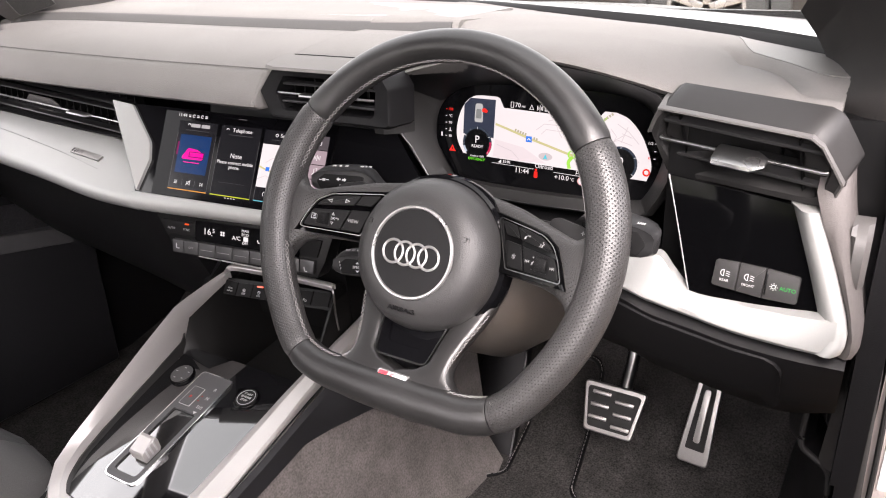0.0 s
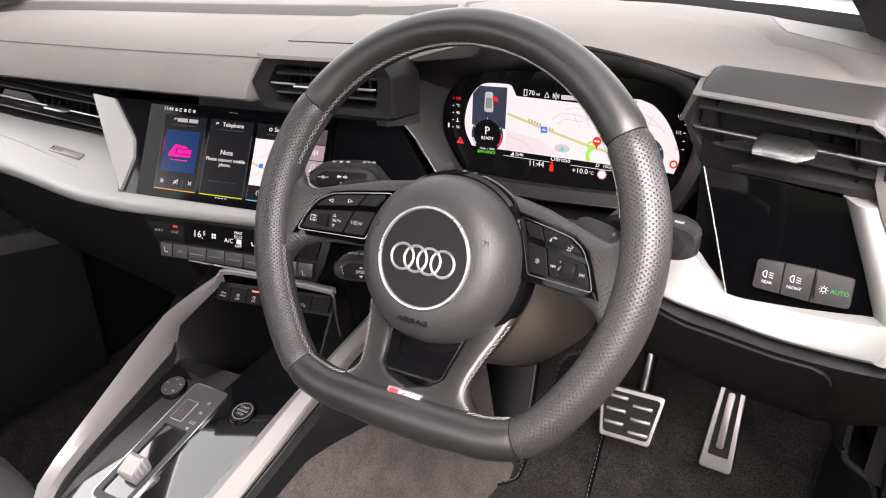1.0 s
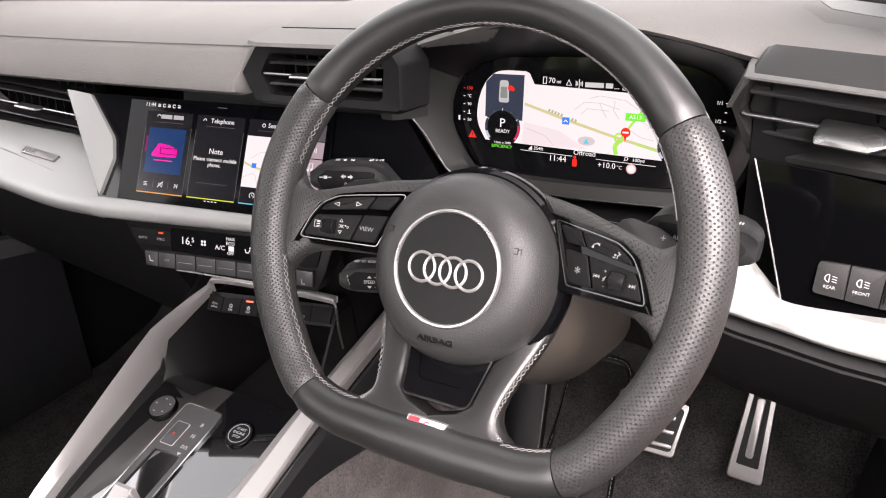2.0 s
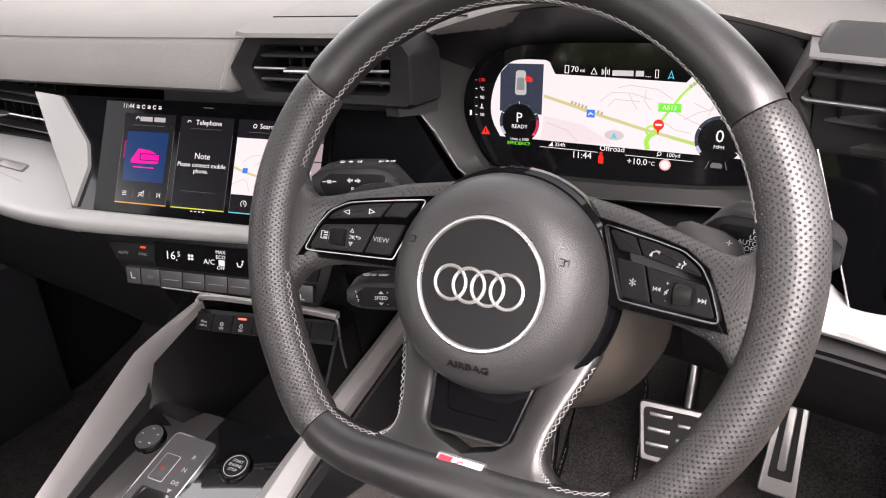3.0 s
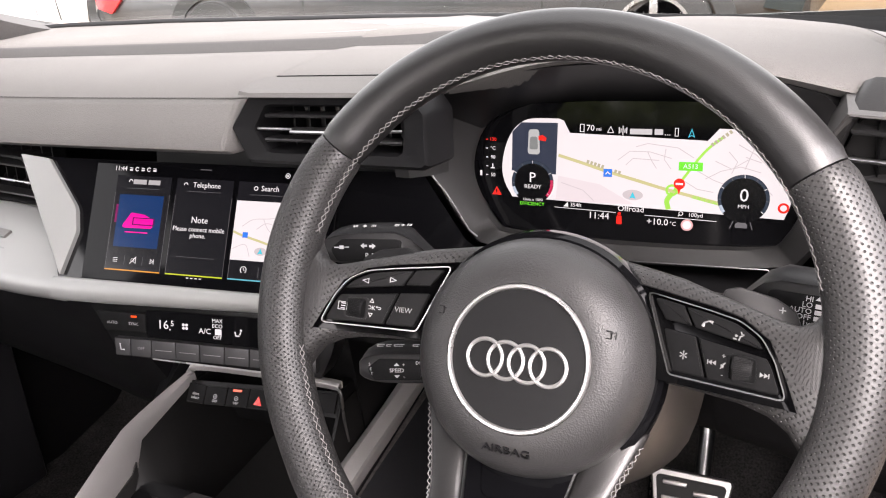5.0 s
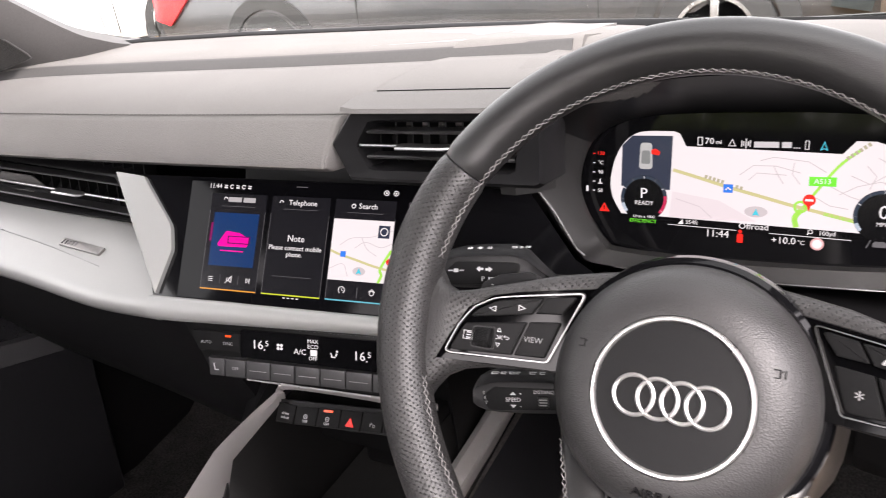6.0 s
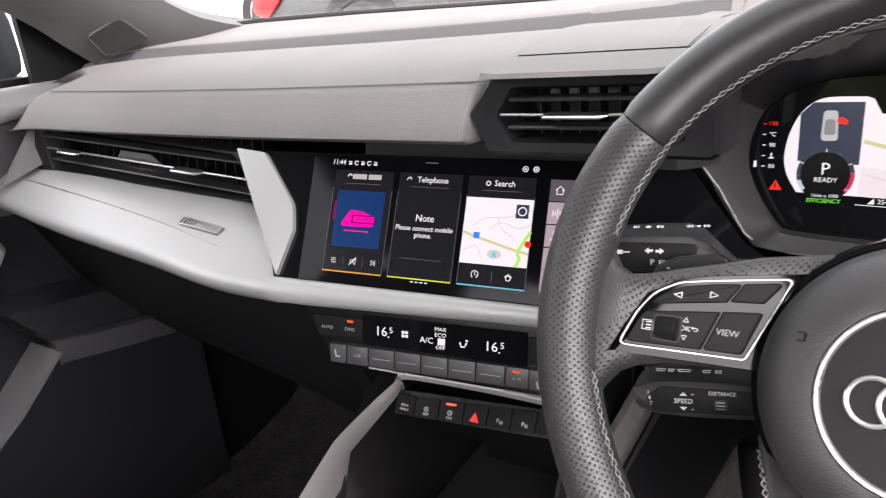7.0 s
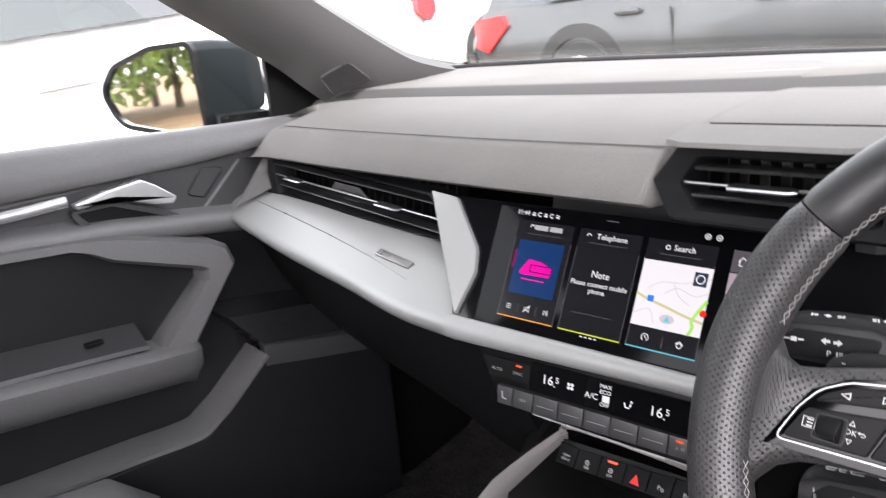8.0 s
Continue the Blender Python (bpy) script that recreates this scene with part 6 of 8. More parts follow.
ipart("car_picture_glass", prism(rounded([(-0.0850, 0.0250), (-0.0770, 0.0250), (-0.0776, 0.0365), (-0.0844, 0.0365)], 0.002), 0.0008, 0.0010), glowing("screen_grey_roof", (0.24, 0.26, 0.26), EM))
ipart("car_picture_door", prism([(-0.0765, 0.0335), (-0.0700, 0.0325), (-0.0690, 0.0355), (-0.0730, 0.0382), (-0.0765, 0.0372)], 0.0008, 0.0011), M_LAMP, "red open door mark")
for x, y, r in ((-0.0820, -0.0050, 0.0200), (0.0985, -0.0100, 0.0200)):
    ipart("dial", disc(x, y, r, 0.0005, 0.0002, 36), M_DIALB, "black round dial")
    ipart("dial_band", arc2(x, y, r - 0.0015, -35, 215, 0.0026, 0.0008), glowing("screen_steel", (0.035, 0.05, 0.075), EM))
    for k in range(9):
        a = radians(-35 + 250 * k / 8)
        ipart("dial_tick", line2([(x + (r - 0.0028) * math.cos(a), y + (r - 0.0028) * math.sin(a)), (x + (r - 0.0004) * math.cos(a), y + (r - 0.0004) * math.sin(a))], 0.0005, 0.0010), M_FAINT if k % 2 else M_TEXT)
ipart("dial_zone", arc2(-0.0820, -0.0050, 0.0185, 195, 220, 0.0026, 0.0010, 8), glowing("screen_pale_blue", (0.45, 0.55, 0.65), EM))
ipart("dial_zone", arc2(0.0985, -0.0100, 0.0185, 200, 220, 0.0026, 0.0010, 8), glowing("screen_pale_blue", (0.45, 0.55, 0.65), EM))
ipart("dial_zone", arc2(-0.0820, -0.0050, 0.0185, -42, 8, 0.0026, 0.0010, 10), glowing("screen_crimson", (0.6, 0.03, 0.10), EM))
for txt, x, y, sz, m in (("P", -0.0820, -0.0010, 0.0130, M_TEXT), ("READY", -0.0815, -0.0092, 0.0052, M_TEXT), ("1/min x 1000", -0.0815, -0.0212, 0.0036, M_TEXT), ("EFFICIENCY", -0.0820, -0.0252, 0.0045, M_LIME), ("70", -0.0295, 0.0450, 0.0074, M_TEXT), ("mi", -0.0222, 0.0443, 0.0048, M_TEXT), ("Offroad", 0.0080, -0.0243, 0.0072, M_TEXT), ("354ft", -0.0410, -0.0238, 0.0050, M_TEXT), ("100yd", 0.0620, -0.0262, 0.0050, M_TEXT), ("11:44", -0.0200, -0.0322, 0.0086, M_TEXT), ("+10.0", 0.0310, -0.0342, 0.0080, M_TEXT), ("\u00b0C", 0.0440, -0.0350, 0.0050, M_TEXT), ("0", 0.0990, -0.0075, 0.0150, M_TEXT), ("MPH", 0.0990, -0.0165, 0.0044, M_TEXT)):
    ipart("readout", writing(txt, sz, at(x, y, 0.0010), 0.0001), m)
ipart("rule", line2([(-0.0610, -0.0268), (-0.0050, -0.0283)], 0.0005, 0.0003), M_TEXT)
ipart("rule", line2([(0.0200, -0.0290), (0.0790, -0.0304)], 0.0005, 0.0003), M_TEXT)
ipart("pump_icon", frame_of([(-0.0390, 0.0415), (-0.0350, 0.0415), (-0.0350, 0.0485), (-0.0390, 0.0485)], [(-0.0384, 0.0421), (-0.0356, 0.0421), (-0.0356, 0.0479), (-0.0384, 0.0479)], 0.0003, 0.0005), M_TEXT)
ipart("warning_icon", frame_of([(-0.0150, 0.0412), (-0.0090, 0.0412), (-0.0120, 0.0472)], [(-0.0142, 0.0417), (-0.0098, 0.0417), (-0.0120, 0.0461)], 0.0003, 0.0005), M_TEXT)
ipart("aerial_icon", joined(*[line2([(-0.0015 + d, 0.0435 - h), (-0.0015 + d, 0.0435 + h)], 0.0007, 0.0003) for d, h in ((0, 0.004), (-0.0017, 0.0018), (0.0017, 0.0018), (-0.0032, 0.0026), (0.0032, 0.0026))]), M_TEXT)
ipart("phone_icon", frame_of([(0.0415, 0.0395), (0.0445, 0.0395), (0.0445, 0.0465), (0.0415, 0.0465)], [(0.0420, 0.0400), (0.0440, 0.0400), (0.0440, 0.0460), (0.0420, 0.0460)], 0.0003, 0.0005), M_TEXT)
ipart("course_arrow", frame_of([(0.0522, 0.0388), (0.0550, 0.0402), (0.0578, 0.0388), (0.0550, 0.0462)], [(0.0533, 0.0400), (0.0550, 0.0409), (0.0567, 0.0400), (0.0550, 0.0446)], 0.0003, 0.0005), M_CYAN, "cyan course arrow")
ipart("belt_lamp", joined(disc(-0.0020, -0.0290, 0.0015, 0.0004), prism(rounded([(-0.0045, -0.0385), (0.0005, -0.0385), (0.0002, -0.0308), (-0.0042, -0.0308)], 0.001), 0.0003, 0.0005)), M_LAMP, "red seat belt lamp")
ipart("limit_sign", disc(0.0555, -0.0352, 0.0050, 0.0003), glowing("screen_rose", (0.80, 0.45, 0.45), EM), "pale round speed sign")
ipart("limit_sign_mid", disc(0.0555, -0.0352, 0.0036, 0.0005), M_TEXT)
ipart("lane_icon", joined(line2([(0.0920, -0.0290), (0.0895, -0.0355)], 0.0007, 0.0003), line2([(0.1050, -0.0290), (0.1070, -0.0355)], 0.0007, 0.0003), prism(rounded([(0.0935, -0.0345), (0.1030, -0.0345), (0.1030, -0.0315), (0.1005, -0.0292), (0.0960, -0.0292), (0.0935, -0.0315)], 0.0008), 0.0003, 0.0005)), M_FAINT)
ipart("magnifier_icon", joined(arc2(0.0500, -0.0255, 0.0016, 0, 360, 0.0006, 0.0003, 12), line2([(0.0490, -0.0268), (0.0478, -0.0280)], 0.0007, 0.0003)), M_TEXT)
ipart("height_icon", prism([(-0.0525, -0.0258), (-0.0480, -0.0258), (-0.0485, -0.0215)], 0.0003, 0.0005), M_TEXT)
# scales at both ends
for s in (-1, 1):
    o = 0.010 if s > 0 else 0.0
    for txt, y, m in (("130" if s < 0 else "1/1", 0.0330, M_LAMP if s < 0 else M_TEXT), ("\u00b0C" if s < 0 else "", 0.0248, M_TEXT), ("90" if s < 0 else "1/2", 0.0165, M_TEXT), ("50" if s < 0 else "R", 0.0, M_TEXT if s < 0 else M_LAMP)):
        if txt:
            ipart("scale_mark", writing(txt, 0.0046, at(s * (0.1205 + o), y, 0.0006), 0.0001), m)
    for k in range(5):
        ipart("scale_tick", line2([(s * (0.1275 + o), 0.033 - k * 0.00825), (s * (0.1255 + o), 0.033 - k * 0.00825)], 0.0008, 0.0005), M_LAMP if k == 0 and s < 0 else M_TEXT)
ipart("coolant_icon", joined(line2([(-0.1228, 0.0065), (-0.1188, 0.0065)], 0.0008, 0.0005), line2([(-0.1208, 0.0068), (-0.1208, 0.0105)], 0.0010, 0.0005)), M_TEXT)
ipart("scale_pointer", rect(-0.1335, -0.0010, -0.1315, 0.0040, 0.0003, 0.0006), M_TEXT)
ipart("alarm_lamp", prism([(-0.1215, -0.0185), (-0.1120, -0.0185), (-0.1168, -0.0105)], 0.0003, 0.0006), M_LAMP, "red warning triangle")
ipart("alarm_lamp_mark", line2([(-0.1168, -0.0165), (-0.1168, -0.0130)], 0.0010, 0.0008), M_DIALB)
ipart("brake_lamp", arc2(0.1290, -0.0160, 0.0034, 0, 360, 0.0018, 0.0003), M_LAMP, "red brake lamp")

# ---------------------------------------------------------------- centre console
con = thing("centre_console", pose(0, 0, 0.40), "centre console with silver rails and gloss black top", "centre console")


def con_z(y):
    return 0.58 + 0.27 * (y - 0.08)


TOP = axes((0, 0.08, 0.58), (1, 0, 0), Vector((0, 1, 0.27)).normalized(), Vector((0, -0.27, 1)).normalized())
LEN = math.hypot(1, 0.27)


def top_xy(x, y):
    return (x, (y - 0.08) * LEN)


def on_top(pts):
    return [top_xy(x, y) for x, y in pts]


part("top", prism(on_top([(-0.112, -0.105), (-0.094, -0.128), (0.06, -0.140), (0.098, -0.14), (0.10, 0.118), (-0.112, 0.118)]), -0.008, 0.0, TOP, bevel=0.001), M_LACQUER, con, "gloss black top")


def straight(pts, n):
    pts = [Vector(p) for p in pts]
    return [a.lerp(b, k / n) for a, b in zip(pts, pts[1:]) for k in range(n)] + [pts[-1]]


def band(stations, thick=0.012, n=5, run=smooth_path):
    """A flat-faced rail: stations of inner and outer edge points."""
    ia, oa = run([a for a, _ in stations], n), run([b for _, b in stations], n)
    out = []
    for a, b in zip(ia, oa):
        w = b - a
        up = Vector((0, -0.2, 1)).normalized()
        out.append([a - up * thick, a - up * 0.002, a + w * 0.03, a + w * 0.36 + up * 0.0046, a + w * 0.40 + up * 0.0048, a + w * 0.94 + up * 0.0012, b - up * 0.002, b - up * thick])
    return loft(out)


def cz(x, y, up=0.0):
    return (x, y, con_z(y) + up)


# passenger-side rail: a ridge that climbs from the console's end to the dashboard, with a wall down to the top
ridge = [(cz(-0.066, -0.153, -0.002), cz(-0.060, -0.128, -0.002)), (cz(-0.085, -0.146, 0.000), cz(-0.070, -0.122, -0.002)), (cz(-0.100, -0.133, 0.005), cz(-0.081, -0.113, -0.002)), ((-0.110, -0.113, 0.545), cz(-0.090, -0.098, -0.002)), ((-0.112, -0.085, 0.562), cz(-0.0985, -0.075, -0.002)), ((-0.110, -0.034, 0.592), cz(-0.107, -0.020, -0.002)),
         ((-0.107, 0.029, 0.630), cz(-0.1125, 0.045, -0.001)), ((-0.105, 0.070, 0.654), cz(-0.1150, 0.080, 0.001)), ((-0.104, 0.095, 0.6675), (-0.1165, 0.104, 0.589)), ((-0.1035, 0.104, 0.670), (-0.1162, 0.112, 0.603)), ((-0.1025, 0.120, 0.674), (-0.1135, 0.124, 0.636)), ((-0.0995, 0.150, 0.681), (-0.1030, 0.158, 0.656)), ((-0.0950, 0.182, 0.6880), (-0.0945, 0.190, 0.674)), ((-0.0940, 0.190, 0.6885), (-0.0930, 0.196, 0.675))]
secs = []
for c, i in ridge:
    c, i = Vector(c), Vector(i)
    face = (i - c).normalized()
    secs.append([Vector((c.x - 0.030, c.y, max(c.z - 0.11, 0.49))), c + Vector((-0.010, 0, -0.020)), c + Vector((-0.003, 0, -0.004)), c, c + face * 0.003 + Vector((0.0008, -0.001, 0)), c.lerp(i, 0.45) + Vector((0.0045, -0.0020, 0.0030)), i - face * 0.002, i, i + Vector((-0.004, 0, -0.006))])
part("rail", loft(secs), M_RAIL, con, "satin silver passenger-side rail", angle=35)
# the silver wall's lower facet, its dark reflection put in as dark grey
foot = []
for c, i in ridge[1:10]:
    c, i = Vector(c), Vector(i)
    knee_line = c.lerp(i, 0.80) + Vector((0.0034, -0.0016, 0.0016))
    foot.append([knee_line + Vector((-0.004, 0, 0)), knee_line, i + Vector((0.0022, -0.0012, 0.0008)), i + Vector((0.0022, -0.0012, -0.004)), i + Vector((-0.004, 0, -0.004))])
part("rail_facet_shade", loft(foot), M_GREYP, con, "lower facet of the silver rail, its shade painted dark grey", angle=35)
right = [(cz(0.078, -0.15), cz(0.115, -0.15, -0.004)), (cz(0.082, -0.06, 0.001), cz(0.120, -0.06, -0.002)), (cz(0.086, 0.04, 0.002), cz(0.120, 0.05)), (cz(0.088, 0.10, 0.003), cz(0.118, 0.113, 0.002)), (cz(0.094, 0.18, 0.004), cz(0.121, 0.20, 0.003)), (cz(0.100, 0.26, 0.004), cz(0.127, 0.29, 0.002)), (cz(0.104, 0.34, 0.004), cz(0.132, 0.37, 0.0)), (cz(0.110, 0.45, 0.004), cz(0.140, 0.47, 0.0)), (cz(0.116, 0.56, 0.004), cz(0.148, 0.57, 0.0))]
part("rail", band(right, 0.014), M_RAIL, con, "satin silver driver-side rail", angle=12)
part("rail_rib", tube([Vector(cz(0.1225, -0.14, -0.006)), Vector(cz(0.124, 0.1, -0.004)), Vector(cz(0.134, 0.36, -0.004))], 0.0012, 6), M_DARK, con)
path = smooth_path([(-0.098, 0.190, 0.686), (-0.088, 0.198, 0.691), (0.0, 0.206, 0.692), (0.085, 0.204, 0.695), (0.093, 0.2025, 0.6925)], 6)
part("bridge", loft([[p + Vector((0, y, z)) for y, z in ((0.006, 0.0030), (0.0005, 0.0032), (-0.0022, 0.0018), (-0.0028, 0.0006), (-0.0004, -0.0056), (0.0006, -0.0064), (0.006, -0.0064))] for p in path]), M_RAIL, con, "faceted silver bridge over the storage tray", angle=25)
path = smooth_path([(0.0925, 0.2022, 0.6935), (0.0958, 0.2010, 0.6895), (0.0968, 0.2005, 0.682), (0.0966, 0.2005, 0.660), (0.0950, 0.206, 0.628)], 6)
part("bridge_leg", tube(path, 0.0017, 8, flat=1.0), M_DULL, con, "thin silver end of the bridge")
part("key_housing", loft([[(0.083, y, z0), (0.0945, y, z0), (0.0945, y, z1), (0.083, y, z1)] for y, z0, z1 in ((0.2045, 0.650, 0.690), (0.235, 0.640, 0.690))]), M_BLACK, con, "black housing behind the keys")
# flanks
def flank(s):
    out = []
    for y, z0, x0 in ((-0.20, 0.500, 0.112), (-0.14, 0.512, 0.118), (0.0, 0.552, 0.126), (0.10, 0.580, 0.128), (0.20, 0.606, 0.132), (0.32, 0.636, 0.140), (0.45, 0.660, 0.150)):
        out.append([(s * (x0 - 0.03), y, z0 - 0.02), (s * x0, y, z0 - 0.008), (s * (x0 + 0.006), y, z0 - 0.045), (s * (x0 + 0.013), y, z0 - 0.058), (s * (x0 + 0.016), y, z0 - 0.10), (s * (x0 + 0.030), y, z0 - 0.122), (s * (x0 + 0.034), y, z0 - 0.17), (s * (x0 + 0.055), y, min(0.33, z0 - 0.185)), (s * (x0 + 0.085), y, 0.287), (s * (x0 + 0.10), y, 0.27), (s * (x0 - 0.03), y, 0.27)])
    return loft(out)


part("flank", flank(1), M_FLANK, con, "dark carpeted flank", angle=50)
part("flank", flank(-1), M_DARK, con, "dark flank", angle=50)
part("flank_panel", loft([[(x0 - 0.004, y, z - 0.004), (x0 + 0.0035, y, z - 0.008), (x0 + 0.0035 + 0.17 * min(d, 0.045) + 0.45 * max(d - 0.045, 0), y, z - 0.008 - d), (x0 - 0.003, y, z - 0.010 - d)] for y, z, x0, d in ((-0.15, 0.510, 0.1172, 0.018), (0.0, 0.552, 0.1265, 0.024), (0.07, 0.572, 0.1280, 0.028), (0.085, 0.576, 0.1283, 0.033), (0.12, 0.585, 0.1294, 0.046), (0.20, 0.606, 0.1325, 0.075), (0.32, 0.636, 0.1405, 0.098), (0.45, 0.660, 0.1505, 0.104))]), M_POCKET, con, "smooth dark strip under the rail", angle=50)
part("front_cheek", loft([[(-0.14 + d, 0.10 + e, 0.60 + g), (-0.108 + d * 0.3, 0.13 + e, 0.655 + g), (-0.105 + d * 0.3, 0.20 + e, 0.655 + g), (-0.14 + d, 0.20 + e, 0.60 + g)] for d, e, g in ((0, 0, 0), (0, 0.06, 0.04), (-0.01, 0.12, 0.09))]), M_DARK, con, "dark cheek beside the storage tray")
# storage tray
part("tray_floor", loft([[(x, 0.118, 0.552), (x, 0.135, 0.525), (x, 0.33, 0.545), (x, 0.33, 0.53), (x, 0.118, 0.50)] for x in (-0.10, 0.10)]), M_BLACK, con, "black storage tray")
part("tray_mat", box((0.0, 0.235, 0.541), (0.15, 0.13, 0.004), Matrix.Translation((0, 0.235, 0.541)) @ Matrix.Rotation(radians(6), 4, "X") @ Matrix.Translation((0, -0.235, -0.541)), bevel=0.0015), M_RUBBER, con, "ribbed rubber tray mat")
for st in ([(0.085, 0.585, 0.092), (0.10, 0.586, 0.092), (0.15, 0.60, 0.092), (0.20, 0.675, 0.092), (0.34, 0.68, 0.092)], [(0.104, 0.587, -0.1175), (0.112, 0.602, -0.1170), (0.124, 0.634, -0.1145), (0.158, 0.654, -0.1040), (0.192, 0.671, -0.0950), (0.34, 0.68, -0.094)]):
    part("tray_wall", loft([[(x, y, z1), (x * 1.04, y, z1), (x * 1.04, y, 0.52), (math.copysign(0.078, x), y, 0.53)] for y, z1, x in st]), M_GREYB, con, "dark tray wall")
part("tray_back", loft([[(x, 0.325, 0.53), (x, 0.345, 0.68), (x, 0.36, 0.68), (x, 0.36, 0.53)] for x in (-0.10, 0.10)]), M_BLACK, con)
part("tray_step", box((0.01, 0.30, 0.575), (0.13, 0.05, 0.05), bevel=0.008), M_BLACK, con, "dark step with sockets")
for x in (-0.012, 0.030):
    part("socket", box((x, 0.2745, 0.582), (0.011, 0.003, 0.0045), bevel=0.001), M_DIM, con, "small charging socket")
# row of keys under the bridge
BAR = axes((0, 0.190, 0.672), Vector((1, 0.05, 0)).normalized(), Vector((0, 0.5, 0.86)).normalized(), Vector((0.04, -0.86, 0.5)).normalized())
part("key_bar", prism([(-0.096, -0.019), (0.094, -0.008), (0.094, 0.018), (-0.094, 0.006)], -0.02, -0.002, BAR), M_BLACK, con)
edge = [(-0.0945, 0.003), (-0.0705, 0.0022), (-0.0422, 0.0045), (-0.0138, 0.0067), (0.0122, 0.0085), (0.0373, 0.0110), (0.063, 0.0135), (0.092, 0.0160)]
for (a, ta), (b, tb) in zip(edge, edge[1:]):
    part("key", prism([(a + 0.0005, ta), (a + 0.0002, ta - 0.0200), (b - 0.0008, tb - 0.0200), (b - 0.0005, tb)], -0.003, 0.0015, BAR, bevel=0.0010), M_BUTTON, con)


def bar_mark(bm, mat, x, y, name="key_mark"):
    part(name, moved(bm, BAR @ Matrix.Translation((x, y, 0.0018))), mat, con, smooth=False)


bar_mark(writing("drive", 0.0045, Matrix.Translation((0, 0.0018, 0)), 0.0001), M_MARK, -0.0828, -0.0095)
bar_mark(writing("select", 0.0045, Matrix.Translation((0, -0.0024, 0)), 0.0001), M_MARK, -0.0828, -0.0095)
for x, y in ((-0.0565, -0.0085), (-0.0290, -0.0070)):
    bar_mark(writing("OFF", 0.0040, Matrix.Translation((0, -0.0038, 0)), 0.0001), M_MARK, x, y)
    bar_mark(joined(arc2(0, 0.0012, 0.0022, 0, 360, 0.0006, 0), line2([(-0.0012, 0.0002), (0, 0.0022), (0.0012, 0.0002)], 0.0006, 0)), M_MARK, x, y)
bar_mark(prism([(-0.0052, -0.0045), (0.0052, -0.0045), (0, 0.0050)], 0, 0.0003), M_LAMP, -0.0010, -0.0045, "hazard_triangle")
for x, y, t in ((0.0240, -0.0030, "P"), (0.0500, -0.0010, "P")):
    bar_mark(writing(t, 0.0058, Matrix.Translation((0, 0, 0)), 0.0001), M_MARK, x, y)
    bar_mark(arc2(0.0036, -0.0008, 0.0013, 0, 360, 0.0006, 0), M_MARK, x, y)
part("indicator_lamp", prism([(-0.0345, 0.0035), (-0.0345, 0.0012), (-0.0235, 0.0020), (-0.0235, 0.0043)], 0.0, 0.0022, BAR), M_ORANGE, con, "small red lamp")
# volume dial and start button
def dial(name, x, y, r, label):
    m = TOP @ Matrix.Translation((*top_xy(x, y), 0))
    part(name, turned([(r, -0.002), (r, 0.0022), (r - 0.0008, 0.0034), (r - 0.0018, 0.0038), (r - 0.0022, 0.0032), (0.001, 0.0032)], 40, m), M_PLATE, con, label)
    # sky glint on the chrome, shaped as a crescent of pale silver
    part("crescent_glint", loft([[((r - 0.0008 - w * math.sin(radians(3.0 * k))) * math.cos(radians(20 + 3.0 * k)), (r - 0.0008 - w * math.sin(radians(3.0 * k))) * math.sin(radians(20 + 3.0 * k)), z) for w, z in ((-0.0003, 0.002), (-0.0003, 0.0042), (0.0028, 0.0048), (0.0028, 0.003))] for k in range(2, 59)]), M_RAIL, con, "pale silver crescent standing for the chrome's sky glint")
    return m


m = dial("volume_dial", -0.080, 0.070, 0.0180, "round grey volume dial")
part("dial_face", turned([(0.0158, 0.0030), (0.0158, 0.0040), (0.001, 0.0044)], 36, m), M_DOORP, con)
for k in range(5):
    a = radians(100 + 72 * k)
    part("dial_mark", box((0.0105 * math.cos(a), 0.0105 * math.sin(a), 0.0044), (0.0030, 0.0012, 0.0003), m), M_MARK, con, smooth=False)
m = dial("start_button", 0.0440, 0.069, 0.0175, "round black start button with chrome ring")
part("button_face", turned([(0.0150, 0.0030), (0.0150, 0.0040), (0.001, 0.0044)], 36, m), M_BUTTON, con)
for k, txt in enumerate(("START", "ENGINE", "STOP")):
    part("button_mark", writing(txt, 0.0046, m @ Matrix.Translation((0, 0.0052 - 0.0052 * k, 0.0046)), 0.0001), M_MARK, con, smooth=False)
part("button_ring", turned([(0.0128, 0.0040), (0.0128, 0.0044), (0.0122, 0.0044), (0.0122, 0.0040)], 36, m), M_MARK, con)
# gear selector
sel = thing("gear_selector", TOP @ Matrix.Translation((*top_xy(-0.023, 0.0), 0)), "grey gear selector plate with silver lever", "gear selector")


def spart(name, bm, mat, label="", smooth=True):
    return part(name, bm, mat, sel, label, local=True, smooth=smooth)


plate = rounded([(-0.0275, -0.093), (0.0275, -0.093), (0.0280, 0.0875), (-0.0285, 0.0875)], [0.012, 0.012, 0.006, 0.006])
well = rounded([(-0.0200, -0.083), (0.0200, -0.083), (0.0200, 0.022), (-0.0200, 0.022)], [0.006, 0.006, 0.003, 0.003])
spart("plate", frame_of(plate, well, -0.004, 0.0022), M_DOORP, "matt grey selector plate", False)
spart("plate_edge", frame_of(grown(plate, 0.0016), plate, -0.004, 0.0030), M_CHROME, "chrome edge")
spart("well_floor", prism(well, -0.032, -0.024), M_BLACK)
spart("well_wall", frame_of(well, grown(well, -0.001), -0.030, 0.0), M_GREYP, "", False)
spart("well_ramp", loft([[(x, 0.018, -0.002), (x, -0.002, -0.024), (x, 0.018, -0.026)] for x in (-0.019, 0.019)]), M_GREYB)
